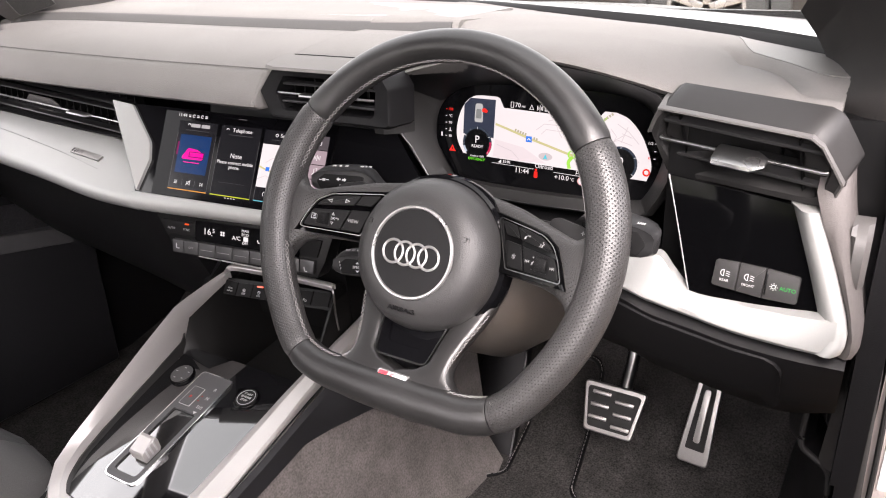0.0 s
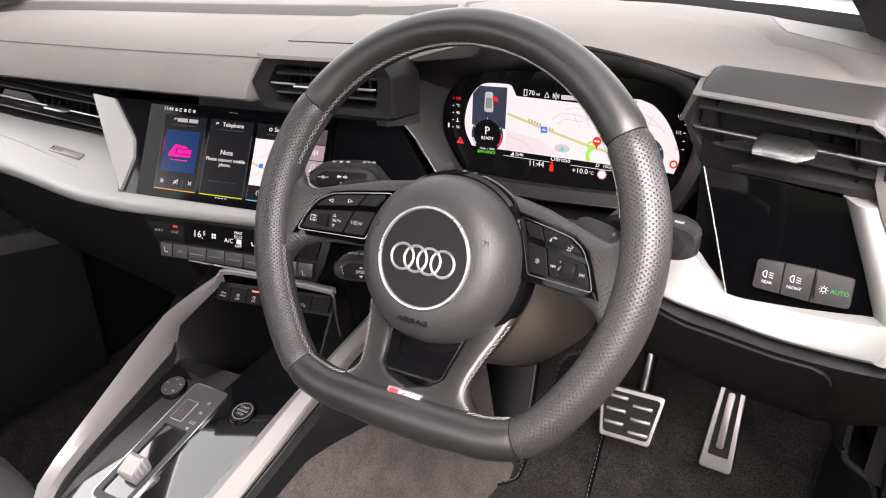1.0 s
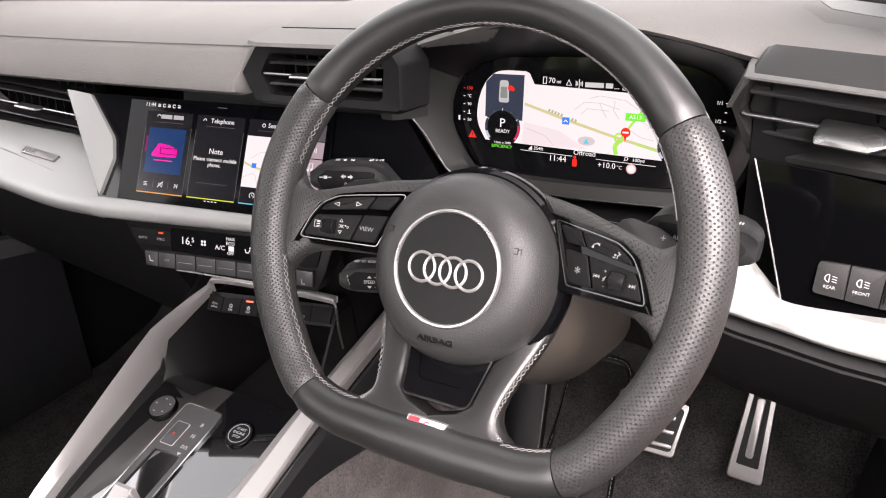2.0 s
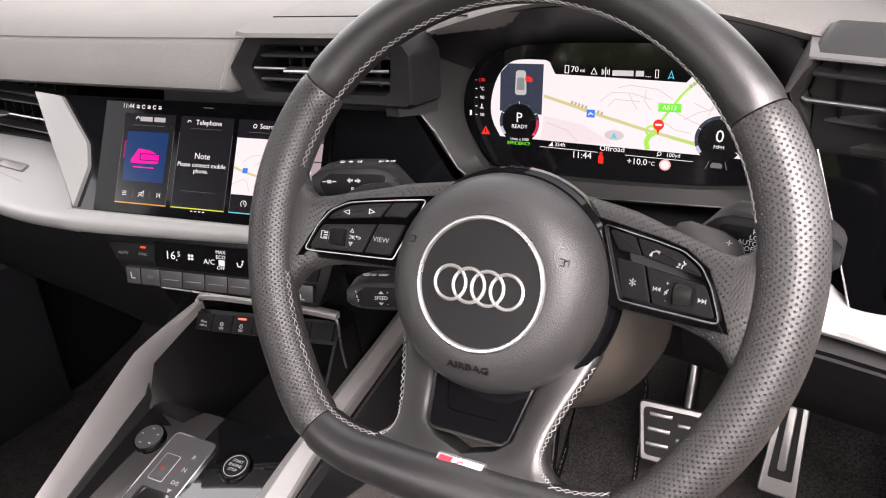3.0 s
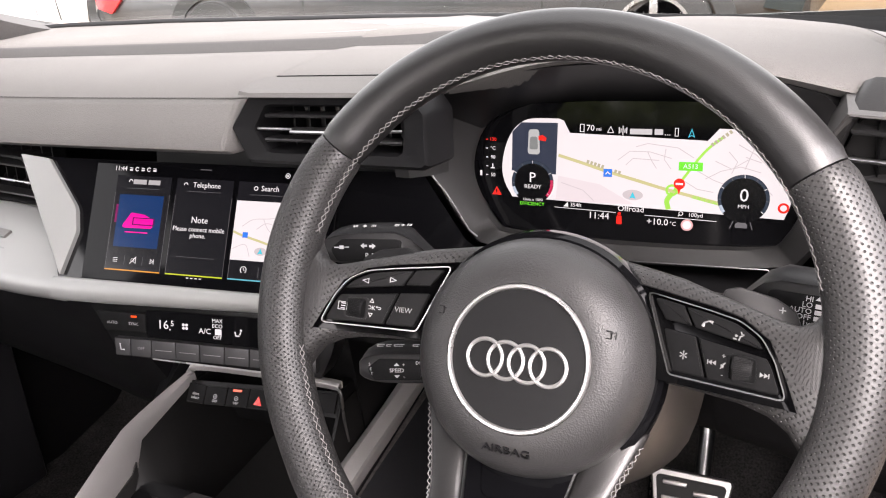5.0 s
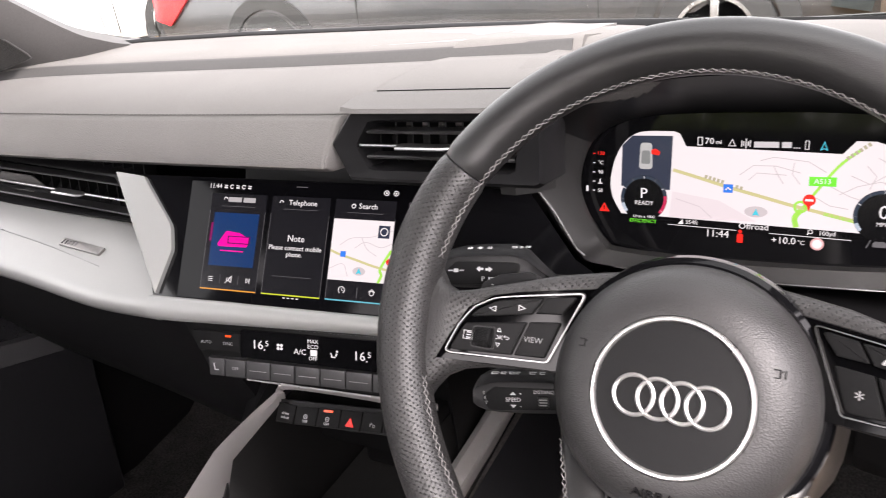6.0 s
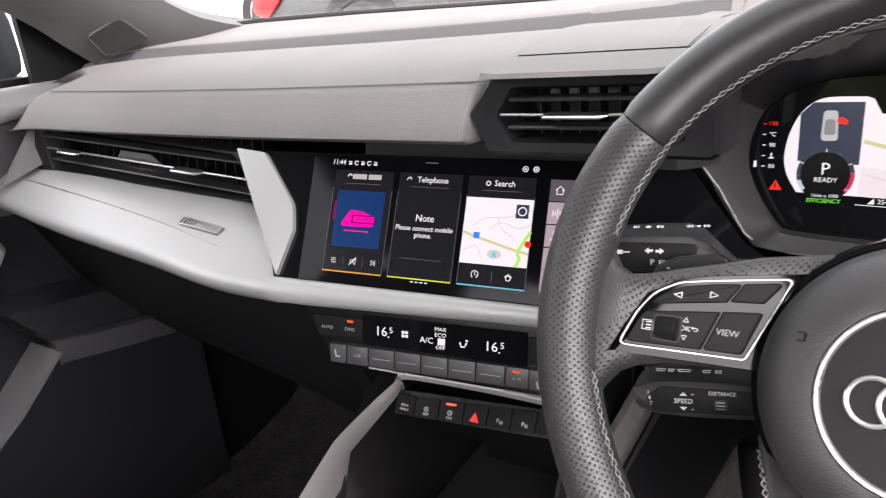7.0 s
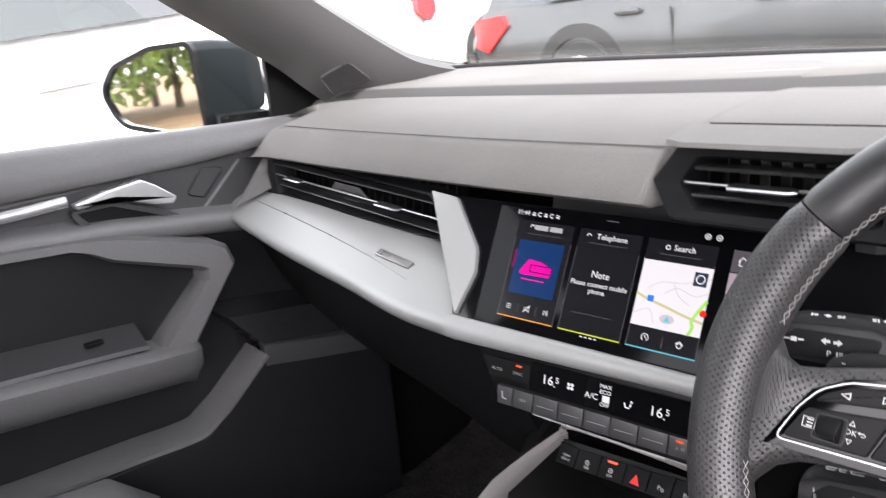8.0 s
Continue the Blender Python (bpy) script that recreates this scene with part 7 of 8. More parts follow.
shift = Matrix.Translation((0.0055, -0.002, -0.001)) @ Matrix.Diagonal((0.80, 0.84, 0.86, 1))
spart("lever_base", moved(loft([[(sx * w, y, z) for sx, y in ((-1, y0), (1, y0), (1, y1), (-1, y1))] for w, y0, y1, z in ((0.0185, -0.082, -0.040, -0.0235), (0.0182, -0.081, -0.041, -0.019), (0.0115, -0.070, -0.044, -0.004), (0.0110, -0.069, -0.045, 0.004))]), shift), M_LINE, "bright faceted foot of the lever", False)
head = ((0.0125, -0.069, 0.000, -0.043, 0.000), (0.0150, -0.0715, 0.006, -0.0405, 0.007), (0.0158, -0.0715, 0.018, -0.0395, 0.022), (0.0152, -0.0690, 0.0215, -0.0410, 0.0275), (0.0135, -0.0640, 0.0235, -0.0460, 0.0290))
spart("lever", moved(loft([[(sx * w, y, z) for sx, y, z in ((-1, ya, za), (1, ya, za), (1, yb, zb), (-1, yb, zb))] for w, ya, za, yb, zb in head]), shift), M_RAIL, "satin silver lever", False)
for k in range(3):
    spart("lever_rib", moved(box((0, -0.0635 + k * 0.0080, 0.0150 + k * 0.0010), (0.0330, 0.0030, 0.0150 + k * 0.002), bevel=0.0008), shift), M_SATIN)
spart("slider", loft([[(-w, y, z - 0.004), (-w, y, z), (-w + 0.002, y, z + 0.0015), (w - 0.002, y, z + 0.0015), (w, y, z), (w, y, z - 0.004)] for w, y, z in ((0.0165, -0.038, -0.019), (0.0165, -0.010, -0.013), (0.0150, -0.005, -0.0135), (0.0150, -0.003, -0.020))]), M_SATIN, "satin silver slider")
key = rounded([(-0.0205, 0.030), (-0.0005, 0.030), (-0.0005, 0.0625), (-0.0205, 0.0625)], 0.002)
spart("park_key", prism(grown(key, -0.0006), 0.0015, 0.0034, bevel=0.0006), M_DOORP, "grey park key")
spart("key_outline", frame_of(key, grown(key, -0.0006), 0.0010, 0.0030), M_MARK, "thin pale outline", False)
for txt, x, y, mat in (("P", -0.011, 0.044, M_LAMP), ("R", 0.014, 0.066, M_MARK), ("N", 0.014, 0.050, M_MARK), ("D/S", 0.015, 0.034, M_MARK)):
    spart("gate_mark", writing(txt, 0.0072 if len(txt) == 1 else 0.0066, Matrix.Translation((x, y, 0.0038 if txt == "P" else 0.0024)), 0.0001), mat, "", False)
for y, mat in ((0.051, M_LAMP), (0.043, M_LAMP)):
    spart("gate_mark", box((0.004, y, 0.0024), (0.0015, 0.0015, 0.0002)), mat, "", False)
spart("gate_mark", prism([(0.012, 0.0265), (0.018, 0.0265), (0.015, 0.0225)][::-1], 0.0022, 0.0025), M_MARK, "", False)

# ---------------------------------------------------------------- light switch beside the wheel
lsw = thing("light_switch_panel", SWITCH, "grey light switch panel with green lettering", "switch panel")
for poly in ([(-0.0385, -0.0075), (-0.0162, -0.0089), (-0.0158, 0.0182), (-0.0373, 0.0176)], [(-0.0154, -0.0089), (0.0072, -0.0102), (0.0084, 0.0180), (-0.0150, 0.0182)], [(0.0080, -0.0102), (0.0379, -0.0092), (0.0379, 0.0161), (0.0092, 0.0180)]):
    edge = poly[0][0] < -0.03, poly[1][0] > 0.03
    part("key", prism(rounded(poly, [0.0030 if edge[0] else 0.0006, 0.0030 if edge[1] else 0.0006, 0.0030 if edge[1] else 0.0006, 0.0030 if edge[0] else 0.0006], 3), -0.002, 0.004, bevel=0.0008), M_KEY, lsw, "", local=True)
part("wheel_slot", box((0.0100, 0.0040, 0.0036), (0.0018, 0.020, 0.002), bevel=0.0006), M_BLACK, lsw, local=True)
for txt, x, y, sz, mat in (("REAR", -0.0272, -0.0010, 0.0036, M_MARK), ("FRONT", -0.0054, -0.0012, 0.0036, M_MARK), ("AUTO", 0.0290, 0.0025, 0.0050, M_AUTO)):
    part("key_mark", writing(txt, sz, at(x, y, 0.0042), 0.0001), mat, lsw, local=True, smooth=False)
part("lamp_icon", joined(arc2(0.0169, 0.0028, 0.0017, 0, 360, 0.0006, 0.0042), *[line2([(0.0169 + 0.0025 * math.cos(a), 0.0028 + 0.0025 * math.sin(a)), (0.0169 + 0.0036 * math.cos(a), 0.0028 + 0.0036 * math.sin(a))], 0.0006, 0.0042) for a in (math.pi * k / 4 for k in range(8))]), M_MARK, lsw, local=True, smooth=False)
for x, y in ((-0.0272, 0.0060), (-0.0054, 0.0064)):
    part("lamp_icon", joined(line2([(x - 0.001, y - 0.003), (x - 0.001, y + 0.003)], 0.0007, 0.0042), arc2(x - 0.001, y, 0.003, 90, 270, 0.0007, 0.0042, 10), *[line2([(x + 0.001, y + d), (x + 0.0045, y + d - 0.0006)], 0.0006, 0.0042) for d in (-0.002, 0, 0.002)]), M_MARK, lsw, local=True, smooth=False)

# ---------------------------------------------------------------- floor, mats, pedals
floor = part("floor", loft([[(x, -1.9, 0.28), (x, 0.42, 0.28), (x, 0.56, 0.315), (x, 0.70, 0.43), (x, 0.86, 0.66), (x, 0.95, 0.90), (x, 0.97, 0.90), (x, 0.97, 0.22), (x, -1.9, 0.22)] for x in (-0.80, 0.80)]), M_CARPET)
tagged(floor, "dark carpet floor of the car", "carpet", kind="structure")


def mat(name, poly, label):
    m = thing(name, pose(sum(p[0] for p in poly) / len(poly), 0.2, 0.28), label, "floor mat", group="floor mats")
    line = [(p.x, p.y) for p in smooth_path([(x, y, 0) for x, y in rounded(poly, 0.03, 4)], 2, True)]
    def lie(bm, up):
        for v in bm.verts:
            y = v.co.y
            v.co.z += 0.2805 + max(y - 0.42, 0) * 0.25 + max(y - 0.56, 0) * 0.57 + up
        return bm
    part("carpet", lie(prism(line, 0, 0.006), 0), M_CARPET, m, "dark tufted carpet mat")
    edge = [(*p, 0) for p in line]
    part("binding", lie(tube(edge, 0.0045, 8, closed=True), 0.005), M_BLACK, m, "black bound edge")
    bits = []
    for i in range(len(edge)):
        a, b = Vector(edge[i]), Vector(edge[(i + 1) % len(edge)])
        k = max(int((b - a).length / 0.008), 1)
        for j in range(k):
            bits.append(tube([a.lerp(b, j / k), a.lerp(b, (j + 0.6) / k)], 0.0007, 5))
    part("stitching", lie(joined(*bits), 0.0095), M_THREAD, m, "pale edge stitching")


mat("floor_mat", [(0.215, -0.3), (0.60, -0.3), (0.60, 0.28), (0.54, 0.36), (0.43, 0.37), (0.368, 0.43), (0.350, 0.56), (0.340, 0.66), (0.240, 0.66), (0.246, 0.53), (0.252, 0.42), (0.214, 0.385), (0.222, 0.32)], "dark carpet floor mat with stitched edge")


def pedal(name, m, w0, w1, h, label, arm, bars):
    p = thing(name, m, label, "pedal", group="pedals")
    poly = rounded([(-w1 / 2, -h / 2), (w1 / 2, -h / 2), (w0 / 2, h / 2), (-w0 / 2, h / 2)], 0.008)
    part("plate", prism(poly, -0.008, 0.0, bevel=0.0025, seg=3), M_STEEL, p, "brushed steel plate", local=True)
    inner = [(x * 0.86, y * 0.80) for x, y in poly]
    if bars == "cross":
        part("rubber", prism(inner, -0.001, 0.0016, bevel=0.0008), M_RUBBER, p, "black rubber pad", local=True)
        for i in range(3):
            for s in (-1, 1):
                part("grip_bar", box((s * 0.019, 0.020 - 0.020 * i - 0.004 * s, 0.0018), (0.030, 0.0058, 0.0036), bevel=0.0016), M_STEEL, p, "raised steel bar", local=True)
    else:
        tall = rounded([(-w1 * 0.30, -h * 0.33), (w1 * 0.30, -h * 0.33), (w0 * 0.30, h * 0.46), (-w0 * 0.30, h * 0.46)], 0.003)
        part("rubber", prism(tall, -0.001, 0.0012, bevel=0.0005), M_RUBBER, p, "black rubber insert", local=True)
        part("grip_bar", prism(rounded([(-0.0050, -h * 0.24), (0.0050, -h * 0.24), (0.0050, h * 0.40), (-0.0050, h * 0.40)], 0.0045), 0, 0.0030, bevel=0.001), M_STEEL, p, "long steel bar", local=True)
    part("arm", tube(arm, 0.010, 12), M_DULL, p, "steel pedal arm", local=True)
    return p


foot = thing("foot_rest", pose(0.2, 0.50, 0.27), "glossy black plastic footrest beside the tunnel carpet", "footrest")
rest_at = [(x0, x1, 0.46 + 0.45 * (z - 0.29), z) for x0, x1, z in ((0.166, 0.2452, 0.262), (0.164, 0.2450, 0.275), (0.160, 0.2425, 0.36), (0.156, 0.2395, 0.450), (0.158, 0.2370, 0.460), (0.162, 0.2300, 0.4645))]
part("plate", loft([[(a, y + 0.020, z), (a, y + 0.004, z), (a + 0.006, y, z), (b - 0.006, y, z), (b, y + 0.004, z), (b, y + 0.020, z)] for a, b, y, z in rest_at]), M_DARK, foot, angle=50)
part("edge", tube([(b - 0.0015, y + 0.0005, z) for a, b, y, z in rest_at[:5]], 0.0016, 8), M_DULL, foot, "thin shiny edge")
BR = axes((0.413, 0.473, 0.433), (1, 0, -0.02), Vector((0, 0.5, 1)).normalized(), Vector((0, -1, 0.5)).normalized())
AC = axes((0.548, 0.485, 0.448), (1, 0, 0), Vector((0.12, 0.42, 1)).normalized(), Vector((0, -1, 0.42)).normalized())
pedal("brake_pedal", BR, 0.102, 0.078, 0.080, "brushed steel brake pedal with rubber pad", [(0.012, 0.02, -0.012), (0.012, 0.06, -0.022), (0.012, 0.10, -0.028), (0.012, 0.22, -0.01)], "cross")
pedal("accelerator_pedal", AC, 0.036, 0.048, 0.130, "brushed steel accelerator pedal with rubber insert", [(0, 0.05, -0.012), (0, 0.1, -0.03), (0, 0.2, -0.02)], "long")

# ---------------------------------------------------------------- dashboard top details
part("defroster_grille", loft([[(x, y0, z0), (x, y1, z1), (x, y1, z1 - 0.004), (x, y0, z0 - 0.004)] for x, y0, z0, y1, z1 in ((-0.170, 0.455, 1.0296, 0.63, 1.0338), (-0.150, 0.440, 1.0296, 0.63, 1.0335), (0.06, 0.440, 1.0294, 0.63, 1.0315), (0.16, 0.440, 1.0292, 0.63, 1.0285))]), M_GRILLE, dash, "fine grille panel below the windscreen")
part("top_slit", box((0.165, 0.2075, 1.0066), (0.20, 0.0016, 0.0016)), M_BLACK, dash, "narrow dark seam")
bx, by = Vector((1, -0.012, -0.10)).normalized(), Vector((0, 0.85, 0.53))
by = (by - bx * by.dot(bx)).normalized()
badge_m = axes((-0.284, 0.1300, 0.8585), bx, by, bx.cross(by))
part("trim_badge", prism(rounded([(-0.033, -0.0048), (0.031, -0.0048), (0.033, 0.0048), (-0.031, 0.0048)], 0.001), -0.002, 0.0016, badge_m, bevel=0.0006), M_STEEL, dash, "small satin trim badge")
part("trim_badge_bar", joined(*[prism([(-0.030 + k * 0.005, -0.003), (-0.0275 + k * 0.005, -0.003), (-0.0265 + k * 0.005, 0.003), (-0.029 + k * 0.005, 0.003)], 0.0014, 0.0020, badge_m) for k in range(5)]), M_DULL, dash, smooth=False)
part("end_plate", loft([[Vector((-0.668, 0.176, 0.953)) + d, Vector((-0.655, 0.190, 0.951)) + d, Vector((-0.646, 0.174, 0.905)) + d, Vector((-0.668, 0.115, 0.882)) + d] for d in (Vector((0, 0, 0)), Vector((-0.006, 0.003, 0)))]), M_VENTCAP, dash, "grey end of the trim", smooth=False)


# ---------------------------------------------------------------- body shell, doors, glass
def plain(name, bm, mat, label, category, kind="structure", **k):
    return tagged(part(name, bm, mat, **k), label, category, kind=kind)


plain("roof", loft([[(x, -1.9, z), (x, -0.1, z), (x, -0.1, z + 0.03), (x, -1.9, z + 0.03)] for x, z in ((-0.68, 1.345), (-0.60, 1.40), (0, 1.43), (0.60, 1.40), (0.66, 1.36))]), M_LINER, "dark fabric roof lining of the car", "roof")
plain("rear_wall", box((0, -1.9, 0.60), (1.5, 0.05, 0.75)), M_DARK, "dark rear wall of the cabin", "wall")
for s, nm in ((-1, "rear_side_left"), (1, "rear_side_right")):
    plain(nm, loft([[(s * 0.76, y, 0.24), (s * 0.72, y, 0.98), (s * 0.78, y, 0.98), (s * 0.82, y, 0.24)] for y in (-1.9, -1.003 if s < 0 else -0.80)]), M_DARK, "dark rear side panel of the cabin", "wall")
# added out of view across the open doorway, to dim the driver's trim
plain("unseen_light_block", loft([[(0.850, y, 0.24), (0.815, y, 0.62), (0.790, y, 0.985), (0.84, y, 0.985), (0.88, y, 0.62), (0.90, y, 0.24)] for y in (-0.798, 0.07)]), M_DARK, "unseen dark wall added to block light from the open doorway", "wall")
plain("door_sill", loft([[(0.765, y, 0.22), (0.765, y, 0.44), (0.80, y, 0.46), (0.84, y, 0.22)] for y in (-0.80, 0.012)]), M_DARK, "dark sill under the driver's door opening", "door sill")
plain("bulkhead", box((0, 0.985, 0.64), (1.55, 0.02, 0.72)), M_BLACK, "black bulkhead behind the dashboard", "wall")
for s, nm in ((-1, "pillar_left"), (1, "pillar_right")):
    pairs = [((0.712, 0.370, 0.985), (0.615, 0.62, 1.030)), ((0.702, 0.325, 1.006), (0.612, 0.545, 1.042)), ((0.697, 0.270, 1.045), (0.612, 0.47, 1.058)), ((0.690, 0.213, 1.087), (0.612, 0.405, 1.083)), ((0.672, 0.060, 1.178), (0.607, 0.245, 1.176)), ((0.630, -0.10, 1.285), (0.585, 0.06, 1.290)), ((0.590, -0.27, 1.395), (0.560, -0.10, 1.400))]
    secs = []
    for a, b in zip(smooth_path([p[0] for p in pairs], 4), smooth_path([p[1] for p in pairs], 4)):
        out = Vector((0.05, 0.02, 0.02))
        mid = a.lerp(b, 0.5) + Vector((-0.016, -0.006, -0.004))
        secs.append([(s * p.x, p.y, p.z) for p in (a, a.lerp(mid, 0.5) + Vector((-0.004, -0.002, 0)), mid, b.lerp(mid, 0.5) + Vector((-0.004, -0.002, 0)), b, b + out * 0.7, a + out)])
    plain(nm, loft(secs), M_PILLAR, "dark grey windscreen pillar trim", "pillar", angle=60)
spk = thing("pillar_speaker", pose(-0.65, 0.34, 1.045), "small grey perforated speaker grille on the pillar", "loudspeaker")
cor = [Vector((-0.6351, 0.3221, 1.0765)), Vector((-0.6258, 0.3577, 1.0441)), Vector((-0.6542, 0.3021, 1.0277)), Vector((-0.6571, 0.2822, 1.057))]
nrm = (cor[1] - cor[0]).cross(cor[3] - cor[0]).normalized()
nrm = nrm if nrm.x > 0 else -nrm
ring = [p for i in range(4) for p in (cor[i].lerp(cor[i - 1], 0.18), cor[i].lerp(cor[i], 0) * 0.94 + (sum(cor, Vector()) / 4) * 0.06, cor[i].lerp(cor[(i + 1) % 4], 0.18))]
part("rim", tube([p + nrm * 0.0004 for p in [c * 1.03 - (sum(cor, Vector()) / 4) * 0.03 for c in ring]], 0.0010, 8, closed=True), M_PILLAR, spk, "raised grey rim")
part("grille", loft([[p - nrm * 0.004 for p in ring], [p + nrm * 0.0018 for p in ring], [p * 0.97 + (sum(cor, Vector()) / 4) * 0.03 + nrm * 0.0026 for p in ring]]), M_GRILLED, spk, "fine dark grille")

door = thing("passenger_door", pose(-0.76, -0.2, 0.34), "black passenger door with grey upper trim and silver handle", "car door")
up = []
for y, zs, zt in ((-1.0, 0.925, 1.012), (-0.5, 0.935, 1.010), (-0.19, 0.944, 1.006), (0.035, 0.953, 1.004), (0.15, 0.961, 1.003), (0.24, 0.972, 1.003), (0.33, 0.985, 1.002)):
    up.append([(-0.705, y, zs - 0.004), (-0.694, y, zs), (-0.690, y, zs + 0.010), (-0.694, y, zt - 0.016), (-0.704, y, zt - 0.003), (-0.720, y, zt), (-0.765, y, zt - 0.006), (-0.77, y, zs)])
part("upper_trim", loft(up), M_DOORTOP, door, "soft grey upper trim", angle=60)
part("panel", loft([[(-0.716, y, 0.868), (-0.712, y, 0.99), (-0.76, y, 0.99), (-0.79, y, 0.868)] for y in (-1.0, -0.3, 0.20, 0.34)]), M_DOORP, door, "dark grey door panel")
for name, run, closed in (("inset_line", [(0.0911, 0.9435), (0.1264, 0.9386), (0.0875, 0.8978), (0.0609, 0.9066)], True), ("panel_edge", [(-0.40, 0.928), (-0.10, 0.940), (0.05, 0.9560), (0.1025, 0.9605), (0.1579, 0.9560), (0.1500, 0.945), (0.0713, 0.8680), (0.0259, 0.8745)], False)):
    turns = rounded(run, 0.006, 4) if closed else run
    part(name, tube([(-0.7145, y, z) for y, z in turns], 0.0011 if closed else 0.0024, 6, closed=closed), M_BLACK if closed else M_DOORTOP, door, "fine dark groove" if closed else "thin raised edge of the door panel")
part("lower_panel", loft([[(-0.722, y, 0.30), (-0.722, y, 0.62), (-0.717, y, 0.866), (-0.79, y, 0.866), (-0.82, y, 0.6), (-0.80, y, 0.30)] for y in (-1.0, -0.3, 0.10)]), M_POCKET, door, "black lower door panel")
part("front_panel", loft([[(-0.726, y, 0.30), (-0.726, y, 0.62), (-0.722, y, 0.866), (-0.79, y, 0.866), (-0.82, y, 0.6), (-0.80, y, 0.30)] for y in (0.102, 0.36)]), M_POCKET, door, "black front of the door panel")
part("shelf", loft([[(-0.72, y, z + 0.022), (-0.690, y, z + 0.014), (-0.682, y, z + 0.004), (-0.684, y, z - 0.010), (-0.70, y, z - 0.020), (-0.72, y, z - 0.022)] for y, z in ((-1.0, 0.885), (-0.45, 0.888), (-0.20, 0.886), (-0.05, 0.878), (0.06, 0.866), (0.13, 0.858), (0.20, 0.862))]), M_DOORTOP, door, "grey ridge below the handle", angle=60)
lev = smooth_path([(-0.690, -0.60, 0.921), (-0.686, -0.30, 0.925), (-0.684, -0.19, 0.927), (-0.683, -0.11, 0.933)], 6)
part("handle_strip", tube(lev, 0.0065, 10, flat=1.2), M_SATIN, door, "satin silver strip")
hp = axes((-0.680, -0.03, 0.93), (0, 1, 0), (0, 0, 1), (1, 0, 0))
part("handle", prism(rounded([(-0.075, -0.003), (-0.030, 0.0085), (0.018, 0.016), (0.036, 0.006), (0.064, -0.016), (0.056, -0.026), (0.030, -0.022), (-0.020, -0.004), (-0.070, -0.010)], 0.004), -0.012, 0.006, hp, bevel=0.003, seg=3), M_SATIN, door, "satin silver release handle")
bowl = [( -0.085, -0.010), (-0.02, -0.008), (0.03, -0.028), (0.085, -0.052), (0.02, -0.058), (-0.05, -0.052)]
part("handle_bowl", frame_of(rounded(bowl, 0.012), grown(rounded(bowl, 0.012), -0.008), -0.04, -0.014, hp), M_DOORP, door, "dark handle recess")
part("bowl_floor", prism(grown(rounded(bowl, 0.012), -0.004), -0.04, -0.020, hp), M_DARK, door, "dark handle bowl")


def bar(path, w, d):
    """A flat-faced bar on the door along points (y, z)."""
    pts = smooth_path([(0, y, z) for y, z in path], 1)
    out = []
    for i, p in enumerate(pts):
        t = (pts[min(i + 1, len(pts) - 1)] - pts[max(i - 1, 0)]).normalized()
        n = Vector((0, -t.z, t.y)) * w / 2
        out.append([(-0.72, *(p + n).yz), (-0.668 - d, *(p + n * 0.95).yz), (-0.655 - d, *(p + n * 0.55).yz), (-0.655 - d, *(p - n * 0.6).yz), (-0.668 - d, *(p - n).yz), (-0.72, *(p - n).yz)])
    return loft(out)


grab = []
for (ya, za), (yb, zb) in (((-0.60, 0.905), (-0.60, 0.890)), ((-0.12, 0.880), (-0.12, 0.866)), ((-0.085, 0.878), (-0.100, 0.858)), ((-0.055, 0.875), (-0.072, 0.840)), ((0.074, 0.840), (0.040, 0.802)), ((0.094, 0.828), (0.052, 0.795)), ((0.104, 0.800), (0.050, 0.780)), ((0.020, 0.683), (-0.038, 0.693))):
    a, b = Vector((0, ya, za)), Vector((0, yb, zb))
    grab.append([Vector((x, 0, 0)) + a.lerp(b, k) for x, k in ((-0.72, 0), (-0.680, 0), (-0.668, 0.14), (-0.668, 0.86), (-0.680, 1), (-0.72, 1))])
part("grab_frame", loft(grab), M_DOORTOP, door, "grey angular grab frame", angle=30)
part("pocket_lip", bar([(-0.60, 0.575), (-0.25, 0.556), (-0.088, 0.5545), (-0.035, 0.5525), (-0.008, 0.553), (0.006, 0.556), (0.046, 0.582), (0.119, 0.645)], 0.0105, -0.008), M_DOORTOP, door, "grey edge of the door pocket", angle=30)
arm = []
for y, z, x in ((-1.0, 0.735, -0.630), (-0.25, 0.716, -0.632), (-0.06, 0.700, -0.640), (0.012, 0.692, -0.652), (0.026, 0.688, -0.668)):
    arm.append([(-0.72, y, z + 0.004), (x - 0.012, y, z + 0.004), (x, y, z - 0.004), (x - 0.004, y, z - 0.030), (x - 0.040, y, z - 0.062), (-0.72, y, z - 0.075)])
part("armrest", loft(arm), M_DOORTOP, door, "grey armrest", angle=40)
part("arm_well", loft([[(-0.716, y, z + 0.030), (-0.664, y, z + 0.008), (-0.662, y, z + 0.002), (-0.716, y, z)] for y, z in ((-0.9, 0.738), (-0.22, 0.716), (-0.05, 0.706))]), M_DOORP, door, "dark switch recess")
part("window_switch", box((-0.684, -0.115, 0.7325), (0.012, 0.024, 0.006), bevel=0.002), M_BUTTON, door, "small window switch")
pk = axes((-0.722, 0, 0), (0, 1, 0), (0, 0, 1), (1, 0, 0))
part("pocket", prism(rounded([(-0.90, 0.30), (0.345, 0.30), (0.345, 0.612), (0.118, 0.640), (0.004, 0.548), (-0.23, 0.548), (-0.90, 0.575)], [0.01, 0.01, 0.01, 0.008, 0.03, 0.05, 0.01], 4), 0.0, 0.072, pk, bevel=0.007, seg=3), M_POCKET, door, "dark lower pocket", angle=30)
